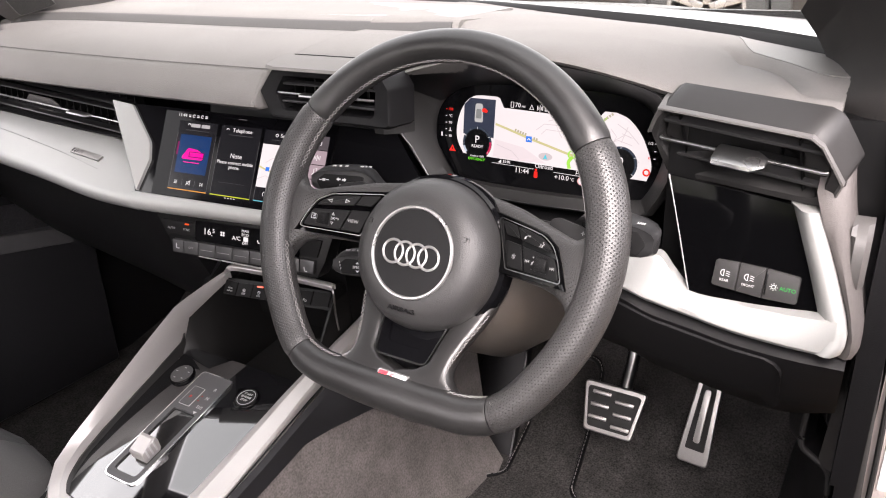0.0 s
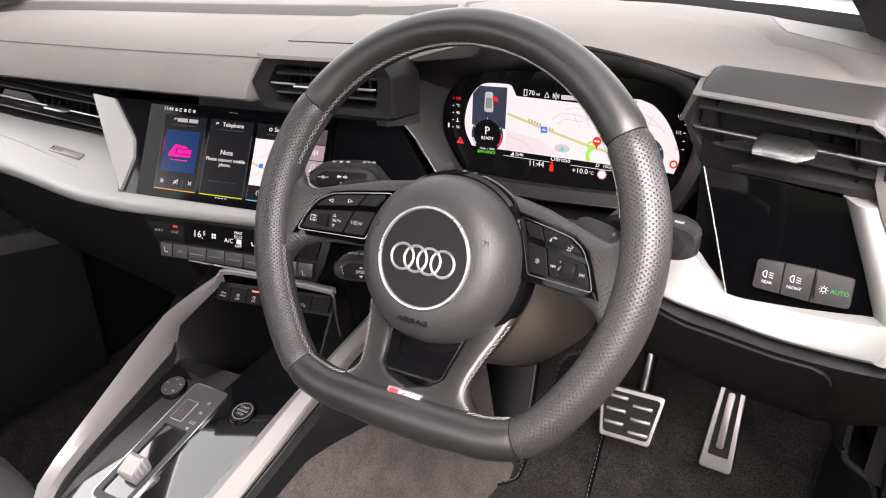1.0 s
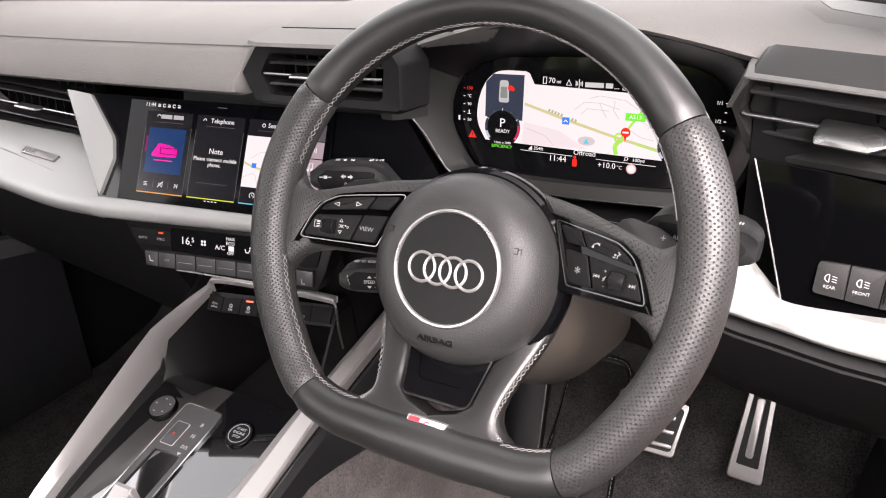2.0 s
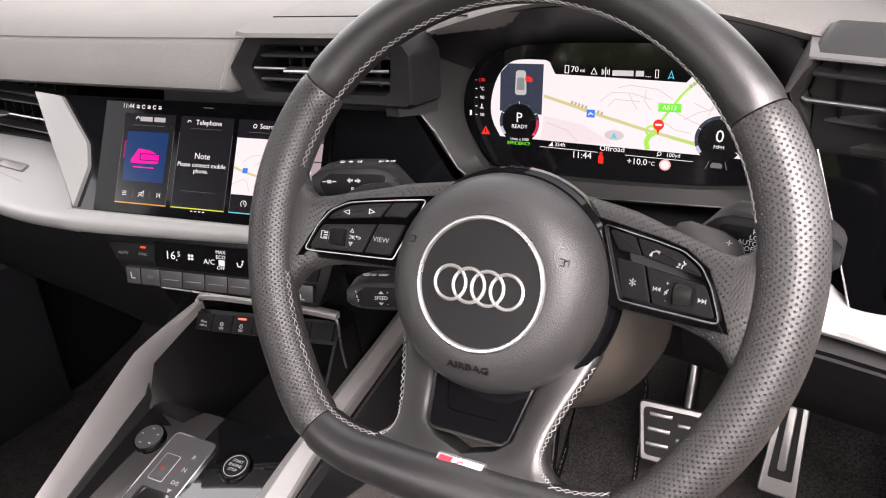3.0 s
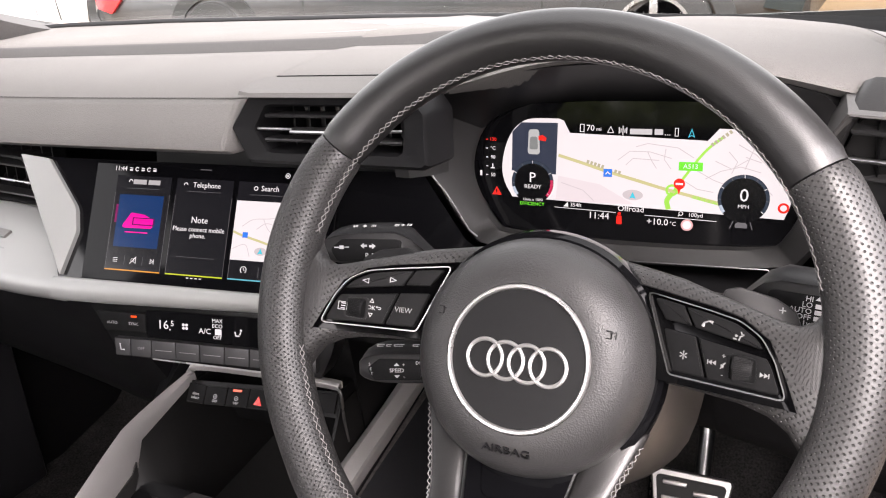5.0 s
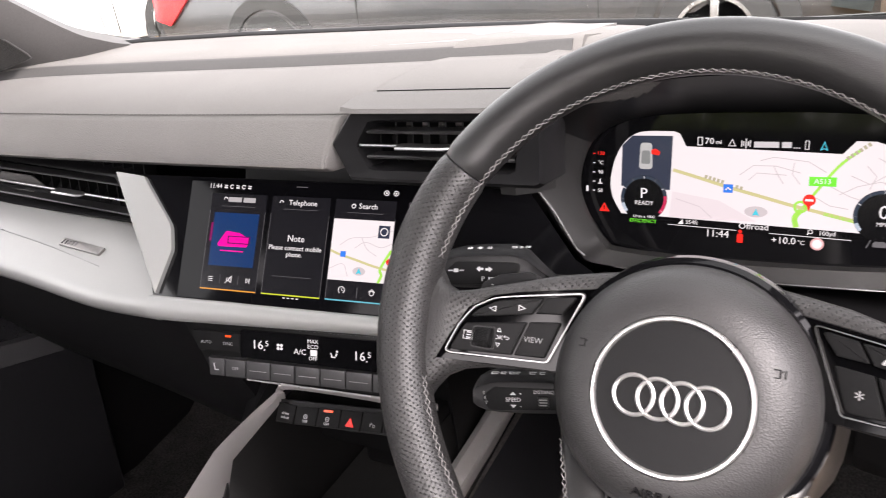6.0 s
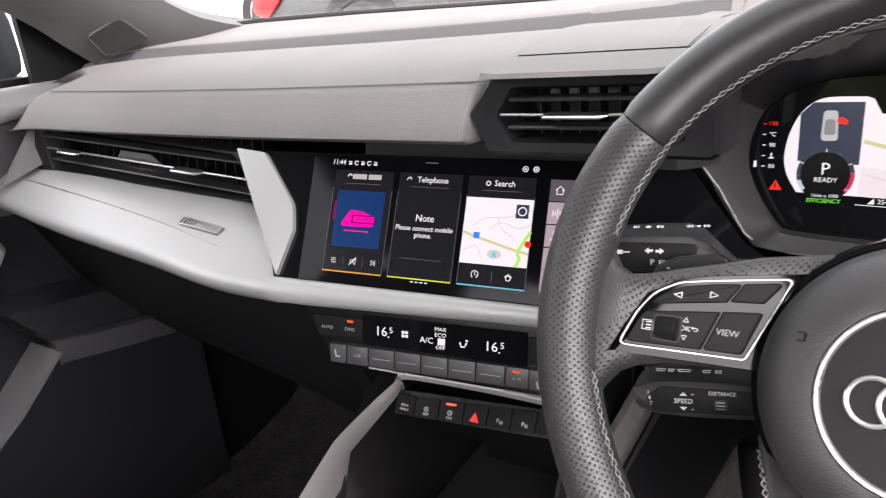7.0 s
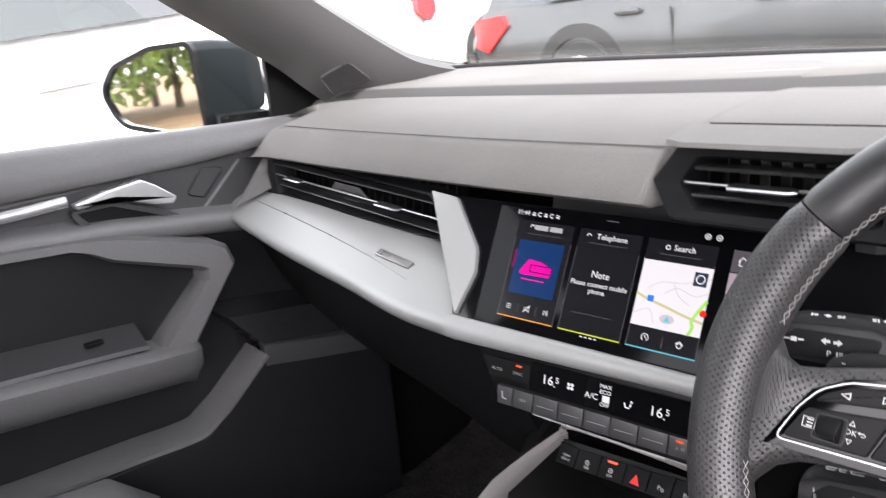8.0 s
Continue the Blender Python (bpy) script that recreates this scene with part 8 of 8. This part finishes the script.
part("pocket_edge", loft([[(-0.650, y, z), (-0.652, y, z + 0.004), (-0.668, y, z + 0.010), (-0.672, y, z + 0.004), (-0.654, y, z - 0.030), (-0.649, y, z - 0.028)] for y, z in ((0.116, 0.654), (0.122, 0.655), (0.20, 0.640), (0.30, 0.622))]), M_DOORP, door, "grey edge of the speaker housing")
part("speaker_shelf", loft([[(-0.72, 0.05 + d, 0.735 - e), (-0.67, 0.075 + d * 0.98, 0.715 - e), (-0.655, 0.118 + d * 0.8, 0.662 - e), (-0.72, 0.118 + d * 0.8, 0.655 - e)] for d, e in ((0, 0), (0.10, 0.012), (0.24, 0.030))]), M_GLOSSY, door, "dark sloping shelf")
glz = part("window", loft([[(-0.765, y0, 0.99), (-0.762, y0, 0.99), (-0.63, y1, 1.385), (-0.633, y1, 1.385)] for y0, y1 in ((-0.95, -0.95), (0.235, -0.20))]), M_GLASS, door, "clear side window")
glz.visible_shadow = False
part("sail_panel", loft([[(-0.735 + d, 0.224, 1.100), (-0.735 + d, 0.345, 0.998), (-0.735 + d, 0.224, 0.998)] for d in (0, 0.012)]), M_BLACK, door, "black corner panel")

# footwell sides
plain("kick_panel_left", loft([[(-0.715, y, 0.26), (-0.712, y, 0.90), (-0.80, y, 0.90), (-0.80, y, 0.26)] for y in (0.345, 0.98)]), M_DARK, "dark footwell side panel", "footwell")
kick = []
for y, x in ((0.215, 0.726), (0.30, 0.729), (0.42, 0.730), (0.60, 0.71), (0.98, 0.69)):
    kick.append([(x + 0.006, y, 0.26), (x + 0.003, y, 0.50), (x + 0.001, y, 0.62), (x, y, 0.70), (x - 0.010, y, 0.85), (x - 0.022, y, 0.955), (x - 0.03, y, 1.0), (0.746, y, 1.0), (0.746, y, 0.26)])
plain("kick_panel_right", loft(kick), M_DARK, "dark grained footwell side panel", "footwell")
post = []
pairs = [((0.708, 0.25, 0.60), (0.742, 0.235, 0.60)), ((0.7145, 0.25, 0.70), (0.735, 0.228, 0.70)), ((0.7185, 0.25, 0.775), (0.730, 0.222, 0.78)), ((0.708, 0.25, 0.86), (0.725, 0.217, 0.86)), ((0.690, 0.25, 0.909), (0.720, 0.212, 0.92)), ((0.676, 0.25, 0.952), (0.717, 0.210, 0.96)), ((0.668, 0.25, 0.988), (0.714, 0.20, 1.0)), ((0.658, 0.32, 0.992), (0.712, 0.19, 1.03)), ((0.645, 0.39, 1.000), (0.708, 0.175, 1.06)), ((0.632, 0.40, 1.022), (0.700, 0.135, 1.105)), ((0.614, 0.36, 1.055), (0.688, 0.06, 1.165))]
for a, b in zip(smooth_path([p[0] for p in pairs], 5), smooth_path([p[1] for p in pairs], 5)):
    mid = a.lerp(b, 0.5)
    post.append([a + Vector((0.02, 0.03, 0)), a, mid + Vector((-0.003, -0.003, 0)), b, b + Vector((0.012, 0.03, 0))])
plain("post_trim", loft(post), M_POST, "dark grained trim of the windscreen post", "pillar", angle=60)
plain("post_seam", tube([(0.672, 0.247, 0.962), (0.695, 0.226, 0.960), (0.718, 0.208, 0.957)], 0.0012, 6), M_BLACK, "dark seam across the post trim", "trim seam")
plain("kick_seam", tube([(0.7235, 0.214, 0.700), (0.732, 0.214, 0.700), (0.738, 0.225, 0.700)], 0.002, 6), M_BLACK, "dark seam of the footwell trim", "trim seam")
rest = thing("sill_moulding", pose(0.68, 0.30, 0.30), "black moulded panel at the sill", "trim panel")
path = smooth_path([(0.690, 0.25, 0.665), (0.689, 0.25, 0.640), (0.690, 0.25, 0.617), (0.702, 0.25, 0.606), (0.718, 0.25, 0.594), (0.7225, 0.25, 0.575), (0.722, 0.25, 0.54), (0.712, 0.25, 0.48), (0.70, 0.25, 0.30)], 5)
part("moulding", loft([[p, p + Vector((-0.015, 0.03, -0.004)), p + Vector((-0.035, 0.20, -0.01)), p + Vector((-0.035, 0.22, -0.03)), p + Vector((0.012, 0.03, 0))] for p in path]), M_DARK, rest)
part("edge", tube(path, 0.0035, 8), M_GREYP, rest, "rolled black edge")
plain("door_seal", tube(smooth_path([(0.750, 0.235, 0.26), (0.748, 0.24, 0.50), (0.741, 0.24, 0.70), (0.733, 0.235, 0.85), (0.722, 0.22, 0.98), (0.712, 0.17, 1.08), (0.670, -0.08, 1.25), (0.620, -0.28, 1.39)], 6), 0.0085, 10), M_RUBBER, "black rubber door seal", "door seal")
plain("sill_body", loft([[(x, 0.262, 0.24), (x, 0.262, 0.97), (x, 0.60, 0.97), (x, 0.60, 0.24)] for x in (0.752, 0.768, 0.84)]), M_PAINT, "warm grey painted door frame", "car body")
plain("seal_lip", tube([(0.7625, 0.258, 0.26), (0.7615, 0.258, 0.60), (0.756, 0.256, 0.80), (0.746, 0.25, 0.97)], 0.003, 8), M_RUBBER, "thin black seal lip", "door seal")
plain("paint_sticker", box((0.783, 0.2612, 0.622), (0.032, 0.001, 0.085)), M_MARK, "white printed sticker on the door frame", "sticker", kind="")
sid = thing("side_cap_vent", pose(0.705, 0.14, 0.85), "grey round-edged cap at the dashboard end", "dashboard cap")
part("cap", loft([[(0.699, 0.164, z), (0.703, 0.156 + e, z), (0.711, 0.155 + e, z), (0.7155, 0.164 + e, z), (0.7155, 0.20, z), (0.699, 0.20, z)] for z, e in ((0.840, 0.02), (0.845, 0.006), (0.856, 0.001), (0.884, 0.0), (0.892, 0.005), (0.899, 0.02))]), M_VENTCAP, sid)

# windscreen
rows = []
for x in (-0.68, -0.6, -0.45, -0.3, -0.1, 0.1, 0.3, 0.45, 0.6, 0.68):
    y, z = far_edge(x)
    rows.append([(x, y + 0.025, z + 0.006), (x, y + 0.029, z + 0.009), (x * 0.84, -0.09, 1.425), (x * 0.84, -0.094, 1.421)])
ws = part("windscreen", loft(rows), M_SCREEN)
tagged(ws, "clear sloping windscreen with water drops", "windscreen", kind="structure")
ws.visible_shadow = False
rows = []
for x in (-0.70, -0.6, -0.45, -0.3, -0.1, 0.1, 0.3, 0.45, 0.55, 0.64, 0.70):
    y, z = far_edge(x)
    k = max(x, 0) * 0.012
    rows.append([(x, y + 0.004, z - 0.010), (x, y + 0.006, z + 0.001), (x, y + 0.012 + k, z + 0.005 + k * 1.3), (x, y + 0.022 + k, z + 0.005 + k * 1.2), (x, y + 0.022, z - 0.012)])
plain("windscreen_band", loft(rows), M_BLACK, "black ceramic band of the windscreen", "windscreen edge")
rows = []
for x in (-0.8, -0.68, -0.55, -0.4, -0.2, 0, 0.2, 0.4, 0.55, 0.68, 0.8):
    y, z = far_edge(x)
    rows.append([(x, y + 0.030, z - 0.03), (x, y + 0.036, z - 0.004), (x, y + 0.06, z + 0.001), (x, max(1.0, y + 0.2), 1.005 - 0.06 * x * x), (x, 1.3, 0.985 - 0.10 * x * x), (x, 1.6, 0.92 - 0.12 * x * x), (x, 1.75, 0.82), (x, 1.7, 0.7), (x, y + 0.030, 0.9)])
plain("bonnet", loft(rows), M_BONNET, "glossy bonnet of the car, paled for the sky's reflection", "bonnet")
random.seed(9)
drops = []
for i in range(150):
    x, k = random.uniform(-0.6, 0.62), random.uniform(0.02, 0.5) ** 1.5
    r = random.uniform(0.0007, 0.0018)
    y, z = far_edge(x)
    p = Vector((x * (1 - 0.16 * k), (y + 0.030) * (1 - k) - 0.091 * k, (z + 0.0105) * (1 - k) + 1.427 * k))
    drops.append(turned([(0.0002, 0.8 * r), (0.7 * r, 0.5 * r), (r, 0)], 8, Matrix.Translation(p) @ Matrix.Rotation(radians(-60), 4, "X")))
plain("water_drops", joined(*drops), M_DROP, "clear rain drops on the windscreen", "water drop", kind="stuff")

# ---------------------------------------------------------------- passenger seat
seat = thing("passenger_seat", pose(-0.36, -0.40, 0.28), "black leather passenger seat with pale stitching", "car seat")
def cushion(x0, x1, y0, y1, z0, z1, r):
    out = []
    for t in (0, 0.03, 0.10, 0.5, 0.9, 0.97, 1):
        y = y0 + (y1 - y0) * t
        k = 1 - 0.35 * max(abs(t - 0.5) * 2 - 0.75, 0) / 0.25
        zt = z0 + (z1 - z0) * k
        out.append([(x0 + r * 0.3, y, z0), (x0, y, z0 + (zt - z0) * 0.55), (x0 + r * 0.4, y, zt - r * 0.35), (x0 + r * 1.2, y, zt), ((x0 + x1) / 2, y, zt - 0.004), (x1 - r * 1.2, y, zt), (x1 - r * 0.4, y, zt - r * 0.35), (x1, y, z0 + (zt - z0) * 0.55), (x1 - r * 0.3, y, z0)])
    return loft(out)
part("base", box((-0.36, -0.42, 0.36), (0.42, 0.50, 0.16), bevel=0.02), M_BLACK, seat)
part("cushion", cushion(-0.56, -0.185, -0.62, -0.085, 0.42, 0.570, 0.04), M_SEAT, seat, "smooth black leather cushion", angle=70)
part("bolster", cushion(-0.235, -0.135, -0.66, -0.100, 0.41, 0.600, 0.040), M_SEAT, seat, "padded side bolster", angle=70)
part("bolster", cushion(-0.62, -0.525, -0.66, -0.100, 0.41, 0.600, 0.040), M_SEAT, seat, "padded side bolster", angle=70)
part("backrest", loft([[(x, -0.62, 0.5), (x, -0.60, 0.60), (x, -0.72, 1.1), (x, -0.80, 1.12), (x, -0.76, 0.5)] for x in (-0.60, -0.14)]), M_SEAT, seat, "black leather backrest")
part("stitching", joined(*[tube([(-0.196, y, 0.6005), (-0.196, y + 0.0045, 0.6005)], 0.0006, 5) for y in (-0.60 + 0.007 * k for k in range(58))]), M_THREAD, seat, "pale stitched line")

# ---------------------------------------------------------------- door mirror
mir = thing("door_mirror", pose(-0.80, 0.20, 1.0), "dark door mirror with reflecting glass", "door mirror")
g0, g1 = Vector((-0.995, 0.062, 1.058)), Vector((-0.855, 0.158, 1.058))
ax = (g1 - g0).normalized()
mz = Vector((0, 0, 1))
mn = ax.cross(mz).normalized()
mn = mn if mn.y < 0 else -mn
mn = Vector((mn.x, mn.y, -0.066)).normalized()
mz = mn.cross(ax).normalized()
mz = mz if mz.z > 0 else -mz
GL = axes((g0 + g1) / 2, ax, mz, ax.cross(mz))
w = (g1 - g0).length / 2
shape = rounded([(-w - 0.010, 0.004), (-w * 0.86, -0.050), (w * 0.3, -0.071), (w + 0.004, -0.068), (w + 0.004, 0.068), (w * 0.15, 0.066), (-w * 0.78, 0.042)], [0.03, 0.045, 0.05, 0.012, 0.012, 0.06, 0.045], 8)
part("mirror_glass", prism(shape, -0.004, 0.0, GL), M_MIRROR, mir, "silvered mirror glass")
part("mirror_rim", frame_of(grown(shape, 0.008), shape, -0.02, 0.006, GL), M_BLACK, mir, "dark rim")
out = grown(shape, 0.008)
part("housing", loft([[GL @ Vector((x * k + o, y * h, -d)) for x, y in out] for k, h, o, d in ((1, 1, 0, 0.006), (0.98, 0.98, 0.018, 0.040), (0.88, 0.90, 0.050, 0.078), (0.68, 0.70, 0.084, 0.106), (0.40, 0.42, 0.108, 0.118))]), M_HOUSING, mir, "dark glossy housing", angle=60)
part("foot", loft([[(-0.90, 0.20, z), (-0.78, 0.16, z), (-0.78, 0.26, z), (-0.90, 0.28, z)] for z in (0.985, 1.01)]), M_BLACK, mir)

# ---------------------------------------------------------------- tip the car to the level of the ground
for ob in [o for o in scene.objects if o.parent is None and o.type in {"MESH", "EMPTY"}]:
    ob.matrix_basis = TIP @ ob.matrix_basis

# ---------------------------------------------------------------- outside: ground and parked cars
M_PAVING = material("sandy_brick_paving", (0.13, 0.086, 0.048), 0.9, spec=0.05, grain=0.22, grain_scale=70, stain=0.2, stain_scale=0.8, bump=0.4, bump_scale=250)
M_GREYCAR = material("metallic_grey_paint", (0.060, 0.061, 0.064), 0.32, metal=0.2, coat=0.5, stain=0.08, stain_scale=3)
M_WHITECAR = material("white_paint", (0.82, 0.82, 0.82), 0.3, coat=0.8, stain=0.03)
M_WINDOW = material("dark_car_window", (0.03, 0.035, 0.035), 0.05, coat=0.5)
M_TYRE = material("tyre_rubber", (0.03, 0.03, 0.03), 0.8, grain=0.2, bump=0.3)
M_TAIL = material("red_lamp_lens", (0.75, 0.02, 0.03), 0.15, coat=1.0, spec=0.6, stain=0.2, stain_scale=30)
M_LEAF = material("green_leaves", (0.15, 0.20, 0.04), 0.6, grain=0.4, grain_scale=8, stain=0.3, stain_scale=2)
gr = bmesh.new()
bmesh.ops.create_grid(gr, x_segments=2, y_segments=2, size=600)
plain("ground", gr, M_PAVING, "sandy brown paving of the car park", "ground")


# out of view: a wall added only to hold back low light from the right
plain("unseen_shade_wall", box((2.6, -1.2, 0.65), (0.2, 9.0, 1.3)), material("pale_render", (0.50, 0.48, 0.47), 0.9, grain=0.2, grain_scale=40, stain=0.2, stain_scale=3), "unseen wall added to hold back low light from the right", "wall")


def parked_car(name, m, paint, length, width, height, rear, front, r, label, estate=True, lamp=1.0, lift=0.0):
    """A parked car, nose along +x of m: body with arches, glasshouse, wheels, lamps and handles."""
    c = thing(name, m, label, "car", group="parked cars")
    hw = width / 2

    def add(nm, bm, mat, lb="", up=None, smooth=True):
        return part(nm, bm, mat, up or c, lb, local=True, smooth=smooth, angle=40)

    belt, sill = height * 0.60, 0.24
    stations = [(-length / 2, 0.80, 0.55, belt - 0.04), (-length / 2 + 0.10, 0.92, 0.36, belt), (-length / 2 + 0.5, 0.98, 0.26, belt + 0.02), (rear + 0.6, 1.0, sill, belt), (front - 0.8, 1.0, sill, belt - 0.03), (front - 0.1, 1.0, sill, belt - 0.10), (front + 0.5, 0.97, 0.28, belt - 0.18), (length / 2 - 0.08, 0.86, 0.32, belt - 0.30), (length / 2, 0.70, 0.42, belt - 0.40)]
    rings = []
    for x, k, lo, hi in stations:
        y = hw * k
        rings.append([(x, -y * 0.9, lo), (x, -y, lo + 0.15), (x, -y * 1.01, (lo + hi) / 2), (x, -y * 0.985, hi - 0.08), (x, -y * 0.93, hi), (x, 0, hi + 0.03), (x, y * 0.93, hi), (x, y * 0.985, hi - 0.08), (x, y * 1.01, (lo + hi) / 2), (x, y, lo + 0.15), (x, y * 0.9, lo)])
    add("body", loft(rings), paint)
    cab = [(-length / 2 + (0.15 if estate else 0.7), 0.86, belt), (-length / 2 + (0.45 if estate else 1.2), 0.74, height - 0.08), (rear + 0.9, 0.74, height), (front - 1.1, 0.74, height - 0.03), (front - 0.35, 0.88, belt - 0.02)]
    add("roof", loft([[(x, -hw * k, z), (x, -hw * k * 0.9, z + 0.02), (x, hw * k * 0.9, z + 0.02), (x, hw * k, z), (x, hw * 0.9, belt - 0.05), (x, -hw * 0.9, belt - 0.05)] for x, k, z in cab]), paint)
    for s in (-1, 1):
        for a, b in ((rear - 0.35, rear + 0.75), (rear + 0.82, front - 0.75)):
            add("side_window", loft([[(x, s * hw * 0.915, belt + 0.03), (x, s * hw * 0.935, belt + 0.03), (x + (0.06 if a > rear else 0.1), s * hw * 0.775, height - 0.12), (x + (0.06 if a > rear else 0.1), s * hw * 0.755, height - 0.12)] for x in (a, b)]), M_WINDOW, "dark side window", smooth=False)
        for a in (rear + 0.45, rear + 1.45):
            add("door_handle", box((a, s * hw * 1.005, belt - 0.10), (0.20, 0.035, 0.035), bevel=0.012), paint)
        for a in (rear + 0.78, front - 0.62):
            add("door_seam", box((a, s * hw * 1.004, (belt + sill) / 2), (0.010, 0.012, belt - sill - 0.2)), M_TYRE)
        tl = [(-length / 2 + 0.02, belt - 0.26 + lift), (-length / 2 + 0.24 * lamp, belt - 0.30 + lift), (-length / 2 + 0.52 * lamp, belt - 0.10), (-length / 2 + 0.45 * lamp, belt - 0.02), (-length / 2 + 0.06 * lamp, belt - 0.04)]
        add("tail_lamp", loft([[(x, s * (hw * (0.86 + 0.10 * min((x + length / 2) / 0.3, 1)) - d), z) for x, z in rounded(tl, 0.03, 3)] for d in (0.05, -0.035)]), M_TAIL, "red tail lamp")
        hl = [(length / 2 - 0.55, belt - 0.30), (length / 2 - 0.10, belt - 0.42), (length / 2 - 0.12, belt - 0.50), (length / 2 - 0.5, belt - 0.42)]
        add("head_lamp", loft([[(x, s * (hw * 0.93 - d), z) for x, z in hl] for d in (0.1, -0.02)]), M_WINDOW, "glassy head lamp", smooth=False)
        for x in (rear, front):
            arch = [(x + (r + 0.11) * math.cos(a), r + (r + 0.11) * math.sin(a)) for a in (math.pi * k / 20 for k in range(-2, 23))]
            inn = [(x + (r + 0.015) * math.cos(a), r + (r + 0.015) * math.sin(a)) for a in (math.pi * k / 20 for k in range(-2, 23))]
            add("wheel_arch", loft([[(px, s * (hw * 1.0 + 0.012), pz), (px, s * hw * 0.9, pz), (qx, s * hw * 0.9, qz), (qx, s * (hw * 1.0 + 0.012), qz)] for (px, pz), (qx, qz) in zip(arch, inn)]), M_TYRE, "dark wheel arch trim")
            wm = Matrix.Translation((x, s * (hw - 0.085), r)) @ Matrix.Rotation(radians(-90 * s), 4, "X")
            wh = add("wheel", turned([(r * 0.62, -0.09), (r * 0.95, -0.10), (r, -0.07), (r, 0.07), (r * 0.95, 0.10), (r * 0.66, 0.105), (r * 0.63, 0.09)], 40, wm), M_TYRE, "black tyre and alloy wheel")
            add("rim", joined(turned([(r * 0.64, 0.09), (r * 0.66, 0.108), (r * 0.60, 0.108), (r * 0.57, 0.06)], 40, wm), turned([(0.001, 0.085), (0.05, 0.088), (0.06, 0.07)], 20, wm), *[box((r * 0.34, 0, 0.083), (r * 0.56, 0.045, 0.022), wm @ Matrix.Rotation(2 * math.pi * k / 5 + 0.3, 4, "Z"), bevel=0.006) for k in range(5)]), M_SATIN, "silver five-spoke rim", up=wh)
    add("rear_bumper", box((-length / 2 + 0.02, 0, 0.50), (0.14, width * 0.84, 0.24), bevel=0.04), M_TYRE, "dark rear bumper")
    return c


parked_car("parked_car", pose(-1.95, 4.92, 0, 0, 0, 0), M_GREYCAR, 5.1, 1.94, 1.50, -1.33, 1.70, 0.325, "metallic grey parked estate car with red lamps")
parked_car("parked_car", pose(-2.85, -0.67, 0, 0, 0, -90), M_WHITECAR, 4.7, 1.86, 1.95, -1.35, 1.45, 0.36, "white parked car beside the passenger door", lamp=0.28, lift=0.15)
parked_car("parked_car", pose(-4.2, -13.5, 0, 0, 0, 75), M_WHITECAR, 4.5, 1.82, 1.55, -1.3, 1.4, 0.33, "white car parked across the car park")
parked_car("parked_car", pose(-7.0, -14.5, 0, 0, 0, 80), M_WHITECAR, 4.4, 1.82, 1.6, -1.3, 1.4, 0.33, "white hatchback parked across the car park")
parked_car("parked_van", pose(-8.5, 5.6, 0, 0, 0, 245), M_WHITECAR, 6.2, 2.1, 2.5, -1.6, 1.9, 0.36, "white van parked farther away")


def shrub(x, y, h, n):
    random.seed(int(x * 10))
    t = thing("tree", pose(x, y, 0), "leafy green tree beyond the car park", "tree", group="trees")
    part("trunk", tube([(0, 0, 0), (0.1, 0, h * 0.3), (0, 0.1, h * 0.7)], [0.14, 0.10, 0.04], 8), M_TRUNK, t, local=True)
    bm = bmesh.new()
    for i in range(n):
        a, b, rr = random.uniform(0, 6.28), random.uniform(-1, 1), random.uniform(0.4, 1) ** 0.5 * h * 0.42
        c = Vector((rr * math.cos(a) * math.sqrt(1 - b * b * 0.8), rr * math.sin(a) * math.sqrt(1 - b * b * 0.8), h * 0.54 + rr * b * 1.15))
        q = Euler((random.uniform(0, 3), random.uniform(0, 3), random.uniform(0, 3))).to_matrix()
        sz = random.uniform(0.12, 0.28)
        bm.faces.new([bm.verts.new(c + q @ Vector(p) * sz) for p in ((-1, 0, 0), (0, -0.5, 0.1), (1, 0, 0), (0, 0.5, 0.1))])
    part("crown", bm, M_LEAF, t, local=True, smooth=False)


for x, y, h in ((-7.5, -21, 6.5), (-5.4, -23, 7.5), (-3.4, -20, 6), (-1.5, -24, 7.5), (0.8, -21, 6.5), (3.0, -24, 7), (-10, -23, 7), (6, -22, 6.5), (-4.4, -27, 8), (-2.4, -28, 8.5), (-0.4, -27, 8), (-6.6, -28, 8)):
    shrub(x, y, h, 1300)
